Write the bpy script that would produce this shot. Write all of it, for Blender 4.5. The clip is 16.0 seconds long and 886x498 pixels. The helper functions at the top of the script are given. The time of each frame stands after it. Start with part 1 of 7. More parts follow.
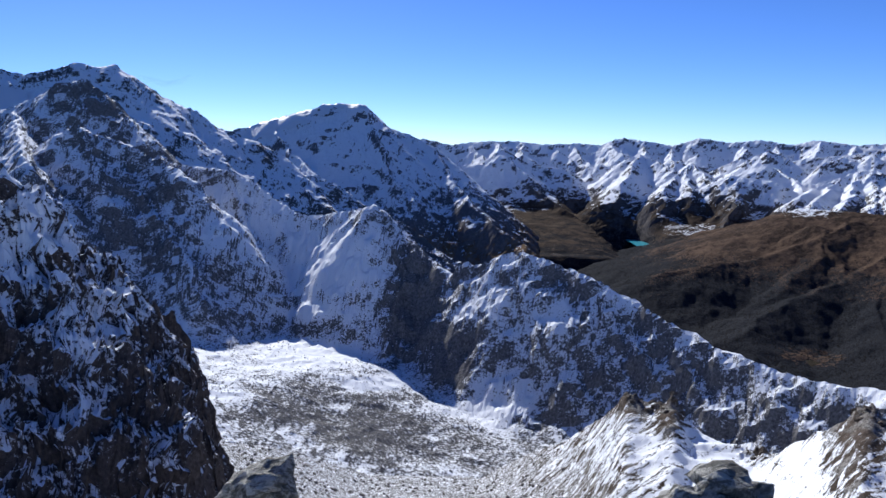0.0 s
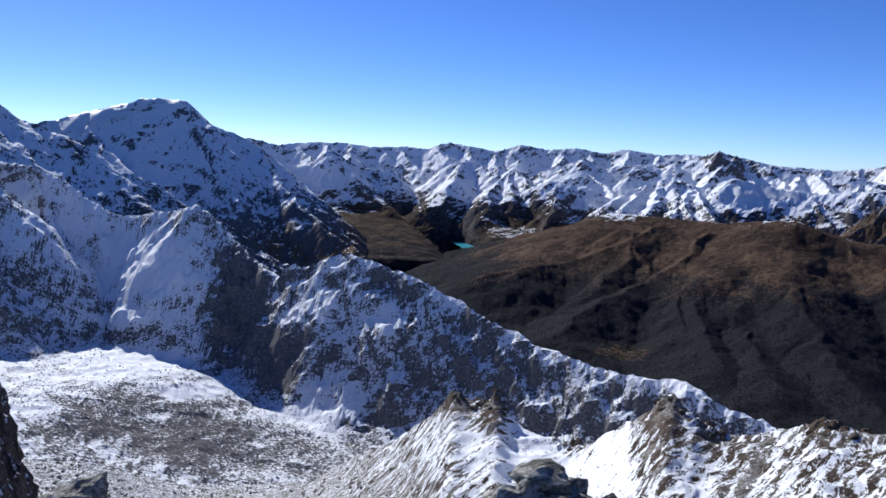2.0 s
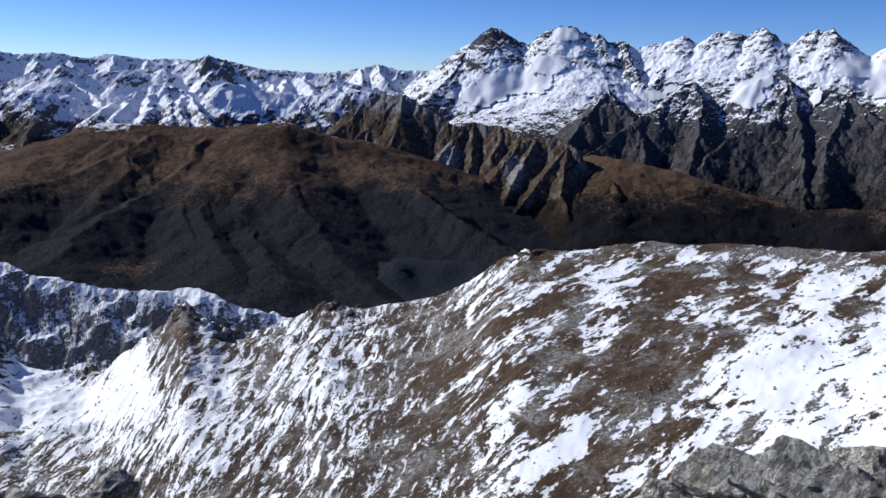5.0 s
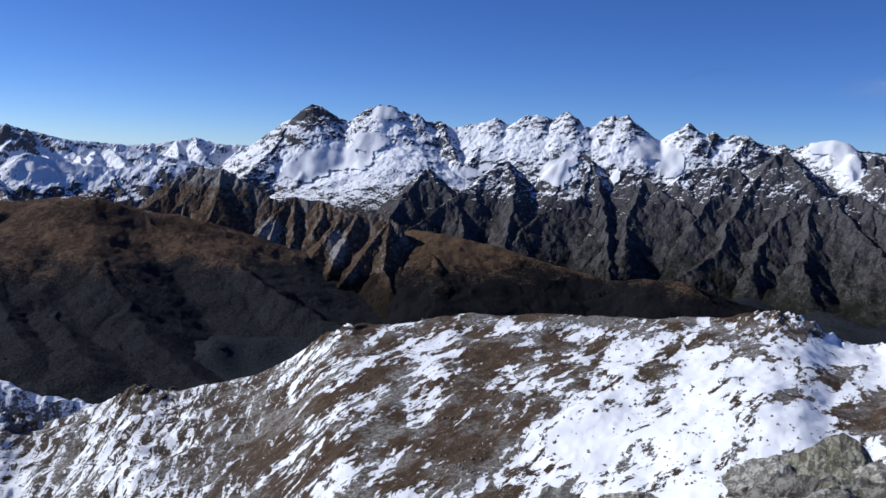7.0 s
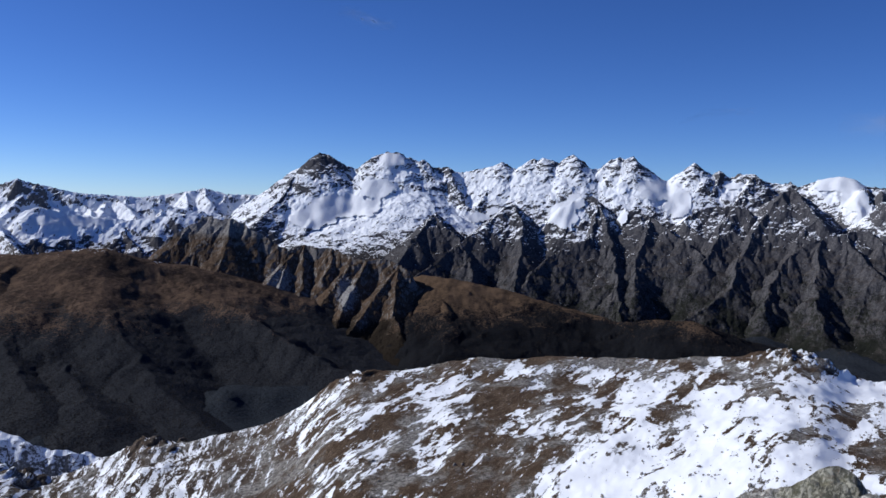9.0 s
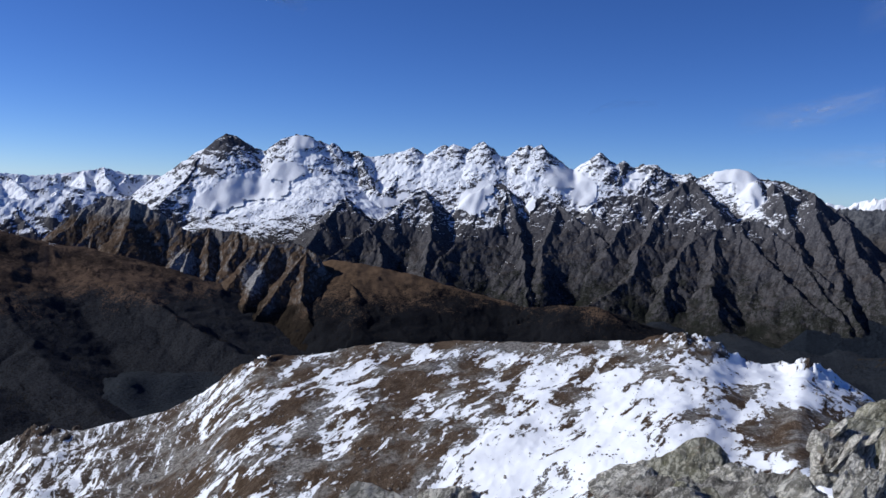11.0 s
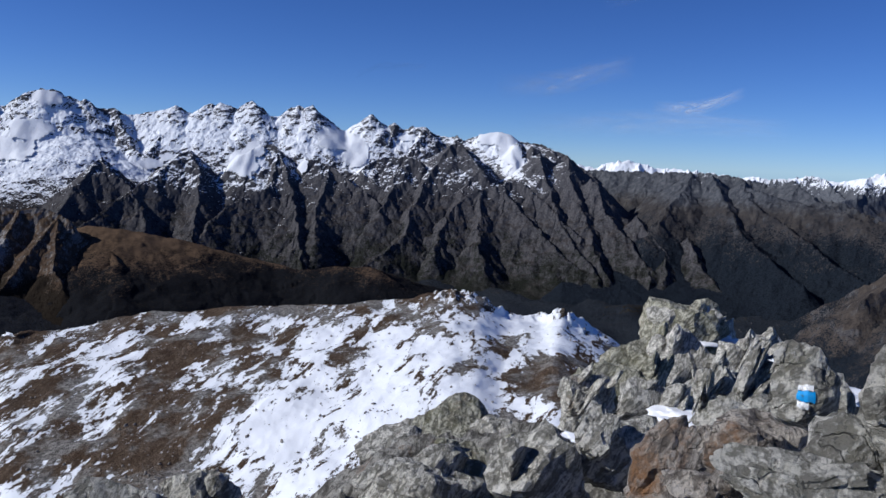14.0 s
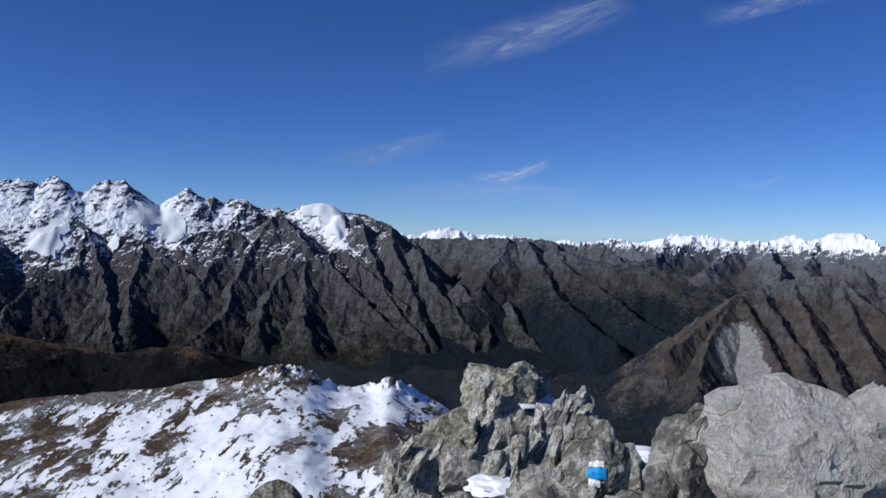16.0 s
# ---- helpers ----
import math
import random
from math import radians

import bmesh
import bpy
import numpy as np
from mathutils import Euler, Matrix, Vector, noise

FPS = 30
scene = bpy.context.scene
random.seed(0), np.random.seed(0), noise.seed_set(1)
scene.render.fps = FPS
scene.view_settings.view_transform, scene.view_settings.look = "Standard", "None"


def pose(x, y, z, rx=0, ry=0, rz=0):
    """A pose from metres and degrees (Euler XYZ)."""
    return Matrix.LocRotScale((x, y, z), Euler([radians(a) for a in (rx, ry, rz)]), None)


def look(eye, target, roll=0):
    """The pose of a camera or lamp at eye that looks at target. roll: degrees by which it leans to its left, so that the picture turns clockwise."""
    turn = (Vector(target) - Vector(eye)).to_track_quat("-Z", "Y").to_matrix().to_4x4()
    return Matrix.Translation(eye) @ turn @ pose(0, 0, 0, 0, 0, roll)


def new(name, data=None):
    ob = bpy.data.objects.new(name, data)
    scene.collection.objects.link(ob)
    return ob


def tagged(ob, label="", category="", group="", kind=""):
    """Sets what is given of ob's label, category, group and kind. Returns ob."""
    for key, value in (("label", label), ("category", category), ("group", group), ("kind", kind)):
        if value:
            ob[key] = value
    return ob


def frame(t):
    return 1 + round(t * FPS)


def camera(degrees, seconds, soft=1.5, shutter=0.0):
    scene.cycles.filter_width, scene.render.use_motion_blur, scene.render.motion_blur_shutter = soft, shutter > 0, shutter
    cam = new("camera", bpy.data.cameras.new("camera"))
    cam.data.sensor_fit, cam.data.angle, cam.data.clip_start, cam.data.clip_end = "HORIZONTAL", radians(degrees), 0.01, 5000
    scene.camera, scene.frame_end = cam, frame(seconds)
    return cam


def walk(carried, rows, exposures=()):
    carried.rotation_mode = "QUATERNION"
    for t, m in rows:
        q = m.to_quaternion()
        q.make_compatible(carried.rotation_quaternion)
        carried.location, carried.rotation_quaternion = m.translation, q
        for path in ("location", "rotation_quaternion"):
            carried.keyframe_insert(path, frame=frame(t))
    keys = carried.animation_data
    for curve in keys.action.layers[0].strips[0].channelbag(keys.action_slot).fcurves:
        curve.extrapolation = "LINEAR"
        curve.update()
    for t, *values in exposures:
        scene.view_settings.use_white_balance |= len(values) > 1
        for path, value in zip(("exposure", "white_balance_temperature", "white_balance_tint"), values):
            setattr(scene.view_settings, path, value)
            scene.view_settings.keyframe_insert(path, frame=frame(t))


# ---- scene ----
cam = camera(56.24, 16.0)
EYE = 1.7
# seconds, x, y, z above the eye level, yaw, pitch, roll
ROWS = [
    (0, 0.544, -0.149, -0.12, -0, -6.98, -0.57),
    (0.5, 0.56, -0.155, -0.104, -2.77, -8.05, -0.53),
    (1, 0.555, -0.153, -0.09, -6.62, -6.77, -1.29),
    (1.5, 0.535, -0.145, -0.087, -8.73, -5.86, -1.87),
    (2, 0.543, -0.149, -0.087, -11.75, -6.58, -2),
    (2.5, 0.597, -0.169, -0.069, -20.15, -8.26, -2.58),
    (3, 0.709, -0.208, -0.031, -28.22, -7.77, -2.07),
    (3.5, 0.846, -0.251, 0.019, -33.49, -9.45, -2.13),
    (4, 0.99, -0.291, 0.064, -38.07, -11.64, -2.16),
    (4.5, 1.137, -0.326, 0.114, -39.11, -11.81, -1.24),
    (5, 1.19, -0.38, 0.17, -45.48, -12.02, -1.31),
    (5.2, 1.2, -0.4, 0.18, -47.32, -11.6, -1.3),
    (7.3, 1.224, -0.725, 0.17, -57.99, -6.12, -2.4),
    (7.5, 1.239, -0.753, 0.161, -56.41, -5.38, -1.63),
    (8, 1.277, -0.824, 0.138, -56.16, -4.59, -1.15),
    (8.2, 1.291, -0.852, 0.13, -56.43, -3.55, -0.77),
    (10.3, 1.448, -1.149, 0.035, -59.34, -4.2, -1.97),
    (10.5, 1.463, -1.177, 0.026, -60.47, -4.27, -2.01),
    (11, 1.51, -1.25, 0.003, -63.29, -4.25, -2.18),
    (11.5, 1.534, -1.254, -0, -65.34, -3.85, -1.91),
    (12, 1.558, -1.261, -0.005, -67.46, -3.25, -1.97),
    (12.5, 1.576, -1.286, -0.009, -70.85, -3.03, -1.76),
    (13, 1.594, -1.308, -0.003, -73.41, -5.88, -1.7),
    (13.5, 1.639, -1.313, 0.013, -72.73, -8.06, -2.07),
    (14, 1.74, -1.327, 0.023, -78.88, -6.27, -2.42),
    (14.5, 1.84, -1.366, 0.022, -81.83, -6.14, -1.75),
    (15, 1.938, -1.436, 0.025, -83.27, -5.98, -0.77),
    (15.5, 2.004, -1.481, 0.038, -86.66, -4.59, -1.54),
    (16, 2.039, -1.501, 0.048, -91.01, -1.11, -0.86),
]
walk(cam, [(t, pose(x, y, EYE + z, 90 + pitch, roll, yaw)) for t, x, y, z, yaw, pitch, roll in ROWS],
     exposures=[(0.0, 0.4, 5400, 10), (2.5, 0.32, 5400, 10), (5.0, 0.2, 5450, 10), (8.0, 0.06, 5400, 10), (11.0, 0.04, 5400, 10), (16.0, -0.1, 5350, 10)])

# ---- sky and sun ----
SUN_AZ, SUN_EL = -19.0, 32.0
world = bpy.data.worlds.new("sky")
scene.world = world
world.use_nodes = True
wn = world.node_tree.nodes
sky = wn.new("ShaderNodeTexSky")
sky.sky_type = "NISHITA"
sky.sun_disc = False
sky.sun_elevation = radians(SUN_EL)
sky.sun_rotation = radians(SUN_AZ)
sky.altitude = 5000
sky.air_density = 1.0
sky.dust_density = 3.6
sky.ozone_density = 4.0
wn["Background"].inputs["Strength"].default_value = 0.084
tint = wn.new("ShaderNodeHueSaturation")
tint.inputs["Saturation"].default_value = 1.13
tint.inputs["Hue"].default_value = 0.513
world.node_tree.links.new(sky.outputs[0], tint.inputs["Color"])
world.node_tree.links.new(tint.outputs[0], wn["Background"].inputs["Color"])

sun_data = bpy.data.lights.new("sun", "SUN")
sun_data.energy = 5.0
sun_data.angle = radians(0.53)
sun_data.color = (1.0, 0.89, 0.74)
sun = new("sun", sun_data)
sd = Vector((math.sin(radians(SUN_AZ)) * math.cos(radians(SUN_EL)), math.cos(radians(SUN_AZ)) * math.cos(radians(SUN_EL)), math.sin(radians(SUN_EL))))
sun.matrix_world = look(sd * 100, (0, 0, 0))

# ---- materials ----
class Nodes:
    """A small builder for node materials."""

    def __init__(self, name):
        self.mat = bpy.data.materials.new(name)
        self.mat.use_nodes = True
        self.t = self.mat.node_tree
        self.bsdf = self.t.nodes["Principled BSDF"]
        self.geo = self.t.nodes.new("ShaderNodeNewGeometry")
        self.pos = self.geo.outputs["Position"]

    def put(self, socket, value):
        if isinstance(value, bpy.types.NodeSocket):
            self.t.links.new(value, socket)
        elif isinstance(value, (tuple, list)) and len(value) == 3 and socket.type == "RGBA":
            socket.default_value = (*value, 1)
        else:
            socket.default_value = value

    def math(self, op, a, b=0.0, c=0.0):
        n = self.t.nodes.new("ShaderNodeMath")
        n.operation = op
        for i, v in enumerate((a, b, c)):
            self.put(n.inputs[i], v)
        return n.outputs[0]

    def vec(self, scale, turn=0.0, src=None):
        n = self.t.nodes.new("ShaderNodeMapping")
        self.put(n.inputs["Vector"], src or self.pos)
        n.inputs["Scale"].default_value = scale if isinstance(scale, tuple) else (scale, scale, scale)
        n.inputs["Rotation"].default_value = (0, 0, radians(turn))
        return n.outputs[0]

    def noise(self, vec, detail=6, rough=0.6, warp=0.0, scale=1.0):
        n = self.t.nodes.new("ShaderNodeTexNoise")
        self.put(n.inputs["Vector"], vec)
        n.inputs["Scale"].default_value = scale
        n.inputs["Detail"].default_value = detail
        n.inputs["Roughness"].default_value = rough
        n.inputs["Distortion"].default_value = warp
        return n.outputs["Fac"]

    def cells(self, vec, feature="F1", out="Distance", rand=1.0):
        n = self.t.nodes.new("ShaderNodeTexVoronoi")
        n.feature = feature
        self.put(n.inputs["Vector"], vec)
        n.inputs["Scale"].default_value = 1.0
        n.inputs["Randomness"].default_value = rand
        return n.outputs[out]

    def step(self, x, lo, hi):
        n = self.t.nodes.new("ShaderNodeMapRange")
        n.interpolation_type = "SMOOTHSTEP" if lo < hi else "LINEAR"
        self.put(n.inputs["Value"], x)
        n.inputs["From Min"].default_value = lo
        n.inputs["From Max"].default_value = hi
        return n.outputs[0]

    def mix(self, f, a, b):
        n = self.t.nodes.new("ShaderNodeMix")
        n.data_type = "RGBA"
        self.put(n.inputs["Factor"], f)
        ins = [i for i in n.inputs if i.type == "RGBA"]
        self.put(ins[0], a)
        self.put(ins[1], b)
        return [o for o in n.outputs if o.type == "RGBA"][0]

    def attr(self, name):
        n = self.t.nodes.new("ShaderNodeAttribute")
        n.attribute_name = name
        return n.outputs["Fac"]

    def xyz(self, src):
        n = self.t.nodes.new("ShaderNodeSeparateXYZ")
        self.put(n.inputs[0], src)
        return n.outputs

    def bump(self, height, dist, strength=1.0):
        n = self.t.nodes.new("ShaderNodeBump")
        n.inputs["Strength"].default_value = strength
        n.inputs["Distance"].default_value = dist
        self.put(n.inputs["Height"], height)
        return n.outputs[0]

    def done(self, colour, rough=0.85, normal=None, specular=0.2):
        self.put(self.bsdf.inputs["Base Color"], colour)
        self.put(self.bsdf.inputs["Roughness"], rough)
        self.bsdf.inputs["Specular IOR Level"].default_value = specular
        if normal is not None:
            self.put(self.bsdf.inputs["Normal"], normal)
        return self.mat


SNOW = (0.813, 0.829, 0.856)


def mountain_material(name, size, snowline, band, rock=((0.10, 0.09, 0.085), (0.24, 0.22, 0.20)), turf=((0.10, 0.06, 0.03), (0.19, 0.12, 0.06)),
                      turfline=-1e4, wood=(0.012, 0.013, 0.010), woodline=-1e4, steep=0.62, kslope=1.0, kn=1.0, aspect=0.0, kb=0.0, bump=0.06, tall=2.2, cap=9.0):
    """Rock with snow above a ragged snow line and turf and woods below it. size: metres of the coarse pattern."""
    n = Nodes(name)
    z = n.xyz(n.pos)[2]
    nrm = n.xyz(n.geo.outputs["Normal"])
    big = n.noise(n.vec(1 / size), 8, 0.62, 0.4)
    fine = n.noise(n.vec(7 / size), 8, 0.7)
    streak = n.noise(n.vec((9 / size, 9 / size, tall / size)), 6, 0.68, 0.7)
    ragged = n.math("ADD", n.math("MULTIPLY_ADD", big, 1.0, -0.5), n.math("MULTIPLY_ADD", fine, 0.8, -0.4))
    stone = n.mix(n.step(n.math("ADD", n.math("MULTIPLY", streak, 0.6), n.math("MULTIPLY", fine, 0.4)), 0.35, 0.65), rock[0], rock[1])
    h = n.math("ADD", z, n.math("MULTIPLY", ragged, band * 1.6))
    grass = n.mix(n.step(n.math("ADD", n.math("MULTIPLY", big, 0.5), n.math("MULTIPLY", streak, 0.5)), 0.38, 0.62), turf[0], turf[1])
    flat = n.step(n.math("ADD", nrm[2], n.math("MULTIPLY_ADD", fine, 0.5, -0.25)), steep - 0.1, steep + 0.1)
    low = n.math("MULTIPLY", n.math("SUBTRACT", 1.0, n.step(h, turfline - band * 0.5, turfline + band * 0.5)), n.math("MULTIPLY_ADD", flat, 0.75, 0.25))
    col = n.mix(low, stone, grass)
    tree = n.step(n.noise(n.vec(30 / size), 3, 0.6), 0.3, 0.6)
    woodc = n.mix(tree, tuple(c * 0.5 for c in wood), tuple(c * 1.5 for c in wood))
    lowest = n.math("SUBTRACT", 1.0, n.step(n.math("ADD", n.math("ADD", z, n.math("MULTIPLY", ragged, band * 4.5)), n.math("MULTIPLY_ADD", n.noise(n.vec(22 / size), 5, 0.8), band * 8.0, band * -4.0)), woodline - band * 0.35, woodline + band * 0.35))
    lowest = n.math("MULTIPLY", lowest, n.math("SUBTRACT", 1.0, n.step(n.math("ADD", n.attr("meadow"), n.math("MULTIPLY_ADD", fine, 2.4, -1.2)), 0.45, 0.6)))
    col = n.mix(lowest, col, woodc)
    bare = n.step(n.math("ADD", n.attr("scree"), n.math("MULTIPLY_ADD", streak, 0.9, -0.45)), 0.42, 0.55)
    col = n.mix(bare, col, n.mix(n.step(streak, 0.35, 0.65), (0.16, 0.155, 0.152), (0.27, 0.262, 0.255)))
    # snow keeps on flatter ground, on shaded sides and higher up
    s = n.math("MINIMUM", n.math("MULTIPLY_ADD", n.math("SUBTRACT", h, snowline), 1 / band, 0.0), cap)
    s = n.math("ADD", s, n.math("MULTIPLY", n.math("SUBTRACT", nrm[2], steep), 3.0 * kslope))
    s = n.math("ADD", s, n.math("MULTIPLY", n.math("MULTIPLY_ADD", fine, 2.0, -1.0), 1.3 * kn))
    s = n.math("ADD", s, n.math("MULTIPLY", n.math("MULTIPLY_ADD", streak, 2.0, -1.0), 1.0 * kn))
    s = n.math("SUBTRACT", s, n.math("MULTIPLY", nrm[1], aspect))
    s = n.math("ADD", s, n.math("MULTIPLY", n.math("MULTIPLY_ADD", n.noise(n.vec(0.45 / size), 4, 0.6, 0.5), 2.0, -1.0), kb))
    s = n.math("ADD", s, n.attr("cover"))
    snow = n.step(s, -0.22, 0.22)
    col = n.mix(snow, col, SNOW)
    b = n.math("ADD", n.math("MULTIPLY", fine, n.math("MULTIPLY_ADD", snow, -0.7, 1.0)), n.math("MULTIPLY", snow, 0.06))
    return n.done(col, n.math("MULTIPLY_ADD", snow, -0.25, 0.92), n.bump(b, size * bump, 0.9), 0.02)

# ---- terrain tools ----
RNG = np.random.RandomState(7)
PERM = RNG.permutation(256).astype(np.int32)
GRAD = RNG.uniform(-1, 1, (256, 2)).astype(np.float32)
GRAD /= np.linalg.norm(GRAD, axis=1)[:, None]


def perlin(x, y):
    x = np.asarray(x, np.float64)
    y = np.asarray(y, np.float64)
    xi, yi = np.floor(x).astype(np.int64), np.floor(y).astype(np.int64)
    xf, yf = (x - xi).astype(np.float32), (y - yi).astype(np.float32)
    u, v = xf * xf * (3 - 2 * xf), yf * yf * (3 - 2 * yf)

    def corner(dx, dy):
        g = GRAD[PERM[(PERM[(xi + dx) & 255] + yi + dy) & 255]]
        return g[..., 0] * (xf - dx) + g[..., 1] * (yf - dy)

    a, b = corner(0, 0), corner(1, 0)
    c, d = corner(0, 1), corner(1, 1)
    return (a + u * (b - a)) * (1 - v) + (c + u * (d - c)) * v


def fbm(x, y, octaves=5, gain=0.5, lac=2.03):
    out, amp = 0.0, 1.0
    for k in range(octaves):
        out = out + amp * perlin(x + 17.3 * k, y - 9.1 * k)
        x, y, amp = x * lac, y * lac, amp * gain
    return out


def ridged(x, y, octaves=5, gain=0.5, lac=2.1):
    """Sharp crests at 0, troughs to about -1."""
    out, amp, tot, w = 0.0, 1.0, 0.0, 1.0
    for k in range(octaves):
        r = 1 - np.abs(perlin(x + 31.7 * k, y + 11.9 * k)) * 1.6
        r = np.clip(r, 0, 1) ** 2
        out = out + amp * r * w
        w = np.clip(r * 1.6, 0.15, 1)
        tot += amp
        x, y, amp = x * lac, y * lac, amp * gain
    return out / tot - 1


def eroded(x, y, octaves=6):
    """Worn mountain noise: finer detail fades on slopes that are already steep."""
    out, amp, dx, dy, e = 0.0, 1.0, 0.0, 0.0, 0.02
    for k in range(octaves):
        n = perlin(x, y)
        nx, ny = (perlin(x + e, y) - n) / e, (perlin(x, y + e) - n) / e
        dx, dy = dx + nx * 0.9, dy + ny * 0.9
        out = out + amp * n / (1 + 0.6 * (dx * dx + dy * dy))
        amp *= 0.52
        x, y = 1.6 * x - 1.2 * y + 3.7, 1.2 * x + 1.6 * y - 8.1
    return out


def at(az, el, d):
    """A point by its bearing and rise in degrees and its distance in metres from the summit's eye point."""
    return (d * math.sin(radians(az)), d * math.cos(radians(az)), EYE + d * math.tan(radians(el)))


def sheet(name, X, Y, Z, material, smooth=True):
    """A mesh from a grid of places."""
    r, c = X.shape
    me = bpy.data.meshes.new(name)
    co = np.stack([X, Y, Z], -1).astype(np.float32).reshape(-1)
    idx = np.arange(r * c, dtype=np.int32).reshape(r, c)
    quads = np.stack([idx[:-1, :-1], idx[:-1, 1:], idx[1:, 1:], idx[1:, :-1]], -1).reshape(-1, 4)
    me.vertices.add(r * c)
    me.vertices.foreach_set("co", co)
    me.loops.add(quads.size)
    me.loops.foreach_set("vertex_index", quads.reshape(-1))
    me.polygons.add(len(quads))
    me.polygons.foreach_set("loop_start", np.arange(0, quads.size, 4, dtype=np.int32))
    me.polygons.foreach_set("use_smooth", np.full(len(quads), smooth))
    me.update(calc_edges=True)
    me.materials.append(material)
    return new(name, me)


def spurs(crest, step, length, fall, jitter=22, seed=1, side=1, lean=0):
    """Side ridges that run down from a crest towards the viewer (side 1) or away (-1)."""
    rnd = random.Random(seed)
    pts = [Vector(at(*p)) for p in crest]
    out, left = [], step * 0.5
    for a, b in zip(pts, pts[1:]):
        ln = (b - a).xy.length
        while left < ln:
            p = a.lerp(b, left / ln)
            d = (-p.xy.normalized()) * side
            ang = math.atan2(d.y, d.x) + radians(rnd.uniform(-jitter, jitter) + lean)
            L = length * rnd.uniform(0.6, 1.3)
            f = fall * rnd.uniform(0.8, 1.25)
            line, q = [tuple(p - Vector((0, 0, 2)))], p.copy()
            for k in range(3):
                ang += radians(rnd.uniform(-14, 14))
                q = q + Vector((math.cos(ang) * L / 3, math.sin(ang) * L / 3, -f * L / 3 * (1.15 - 0.15 * k)))
                line.append(tuple(q))
            out.append(line)
            left += step * rnd.uniform(0.6, 1.4)
        left -= ln
    return out


def branched(lines, step, length, fall, seed=1, turn=(35, 70)):
    """Side ribs that leave ridge lines to both sides on their way down."""
    rnd = random.Random(seed)
    out = []
    for line in lines:
        if not isinstance(line[0], tuple):
            line = line[1:]
        left, hand = step * rnd.uniform(0.3, 0.9), rnd.choice((-1, 1))
        for a, b in zip(line, line[1:]):
            a, b = Vector(a), Vector(b)
            ln = (b - a).xy.length
            while left < ln:
                p = a.lerp(b, left / ln)
                d = (b - a).xy.normalized()
                ang = math.atan2(d.y, d.x) + hand * radians(rnd.uniform(*turn))
                L = length * rnd.uniform(0.5, 1.4)
                f = fall * rnd.uniform(0.8, 1.2)
                q = p + Vector((math.cos(ang) * L * 0.5, math.sin(ang) * L * 0.5, -f * L * 0.5))
                ang -= hand * radians(rnd.uniform(0, 30))
                r = q + Vector((math.cos(ang) * L * 0.5, math.sin(ang) * L * 0.5, -f * L * 0.55))
                out.append([tuple(p), tuple(q), tuple(r)])
                hand = -hand
                left += step * rnd.uniform(0.5, 1.5)
            left -= ln
    return out


def relief(X, Y, lines, slope, base, gully, grain, rough, crag=0.0, round_foot=0.0, warp=0.5, mid=0.0, sharp=0.6, blunt=0.0):
    """Heights of ridges that fall off to both sides. lines: ridge lines in metres; slope: fall across them; gully: depth of the side gullies;
    grain: their width; rough: height of the loose roughness; crag: jaggedness of the crests."""
    best = np.full(X.shape, -1e9, np.float32)
    along = np.zeros(X.shape, np.float32)
    away = np.zeros(X.shape, np.float32)
    X0, Y0 = X, Y
    X = (X0 + warp * grain * fbm(X0 / grain / 1.7, Y0 / grain / 1.7, 4)).astype(np.float32)
    Y = (Y0 + warp * grain * fbm(X0 / grain / 1.7 + 40, Y0 / grain / 1.7 - 40, 4)).astype(np.float32)
    run = 0.0
    for line in lines:
        sl = slope
        if not isinstance(line[0], tuple):
            sl, line = line[0], line[1:]
        for a, b in zip(line, line[1:]):
            ex, ey = b[0] - a[0], b[1] - a[1]
            ln = math.hypot(ex, ey) + 1e-6
            px, py = X - a[0], Y - a[1]
            s = np.clip((px * ex + py * ey) / (ln * ln), 0, 1)
            dx, dy = px - s * ex, py - s * ey
            d = np.sqrt(dx * dx + dy * dy + blunt * blunt) - blunt
            h = a[2] + s * (b[2] - a[2]) - sl * d
            win = h > best
            best = np.where(win, h, best)
            sgn = np.where(dx * ey - dy * ex > 0, 0.0, 50.3)
            along = np.where(win, run + s * ln + sgn * grain, along)
            away = np.where(win, d, away)
            run += ln
        run += 37 * grain
    g = ridged(along / grain, away / (grain * 4.5) + along * 0.01 / grain, 3)
    g2 = ridged(X / (grain * 0.8), Y / (grain * 0.8), 5, 0.55)
    flute = ridged(along / (grain * 0.36), away / (grain * 2.6), 2)
    grow = np.clip(away / (grain * 1.5), 0, 1)
    Z = best + gully * (g + 0.45 * flute) * grow + rough * (g2 + 0.35) * (0.10 + 0.90 * grow)
    if crag:
        Z = Z + crag * (ridged(X0 / (grain * 0.5), Y0 / (grain * 0.5), 2) + 0.5) * np.exp(-away / (grain * 0.6))
    if base is not None:
        bz = (base(X0, Y0) if callable(base) else base) + rough * 0.25 * fbm(X / (grain * 2), Y / (grain * 2), 4)
        k = max(round_foot, 1e-3)
        hmix = np.clip(0.5 + 0.5 * (Z - bz) / k, 0, 1)
        Z = bz * (1 - hmix) + Z * hmix + k * hmix * (1 - hmix)
    if mid:
        worn = 0.5 * eroded(X0 / (grain * 6), Y0 / (grain * 6)) + sharp * (ridged(X0 / (grain * 3.4) + 7, Y0 / (grain * 3.4), 5, 0.55) + 0.45)
        Z = Z + mid * worn * np.clip(away / (grain * 3), 0.02, 1)
    return Z


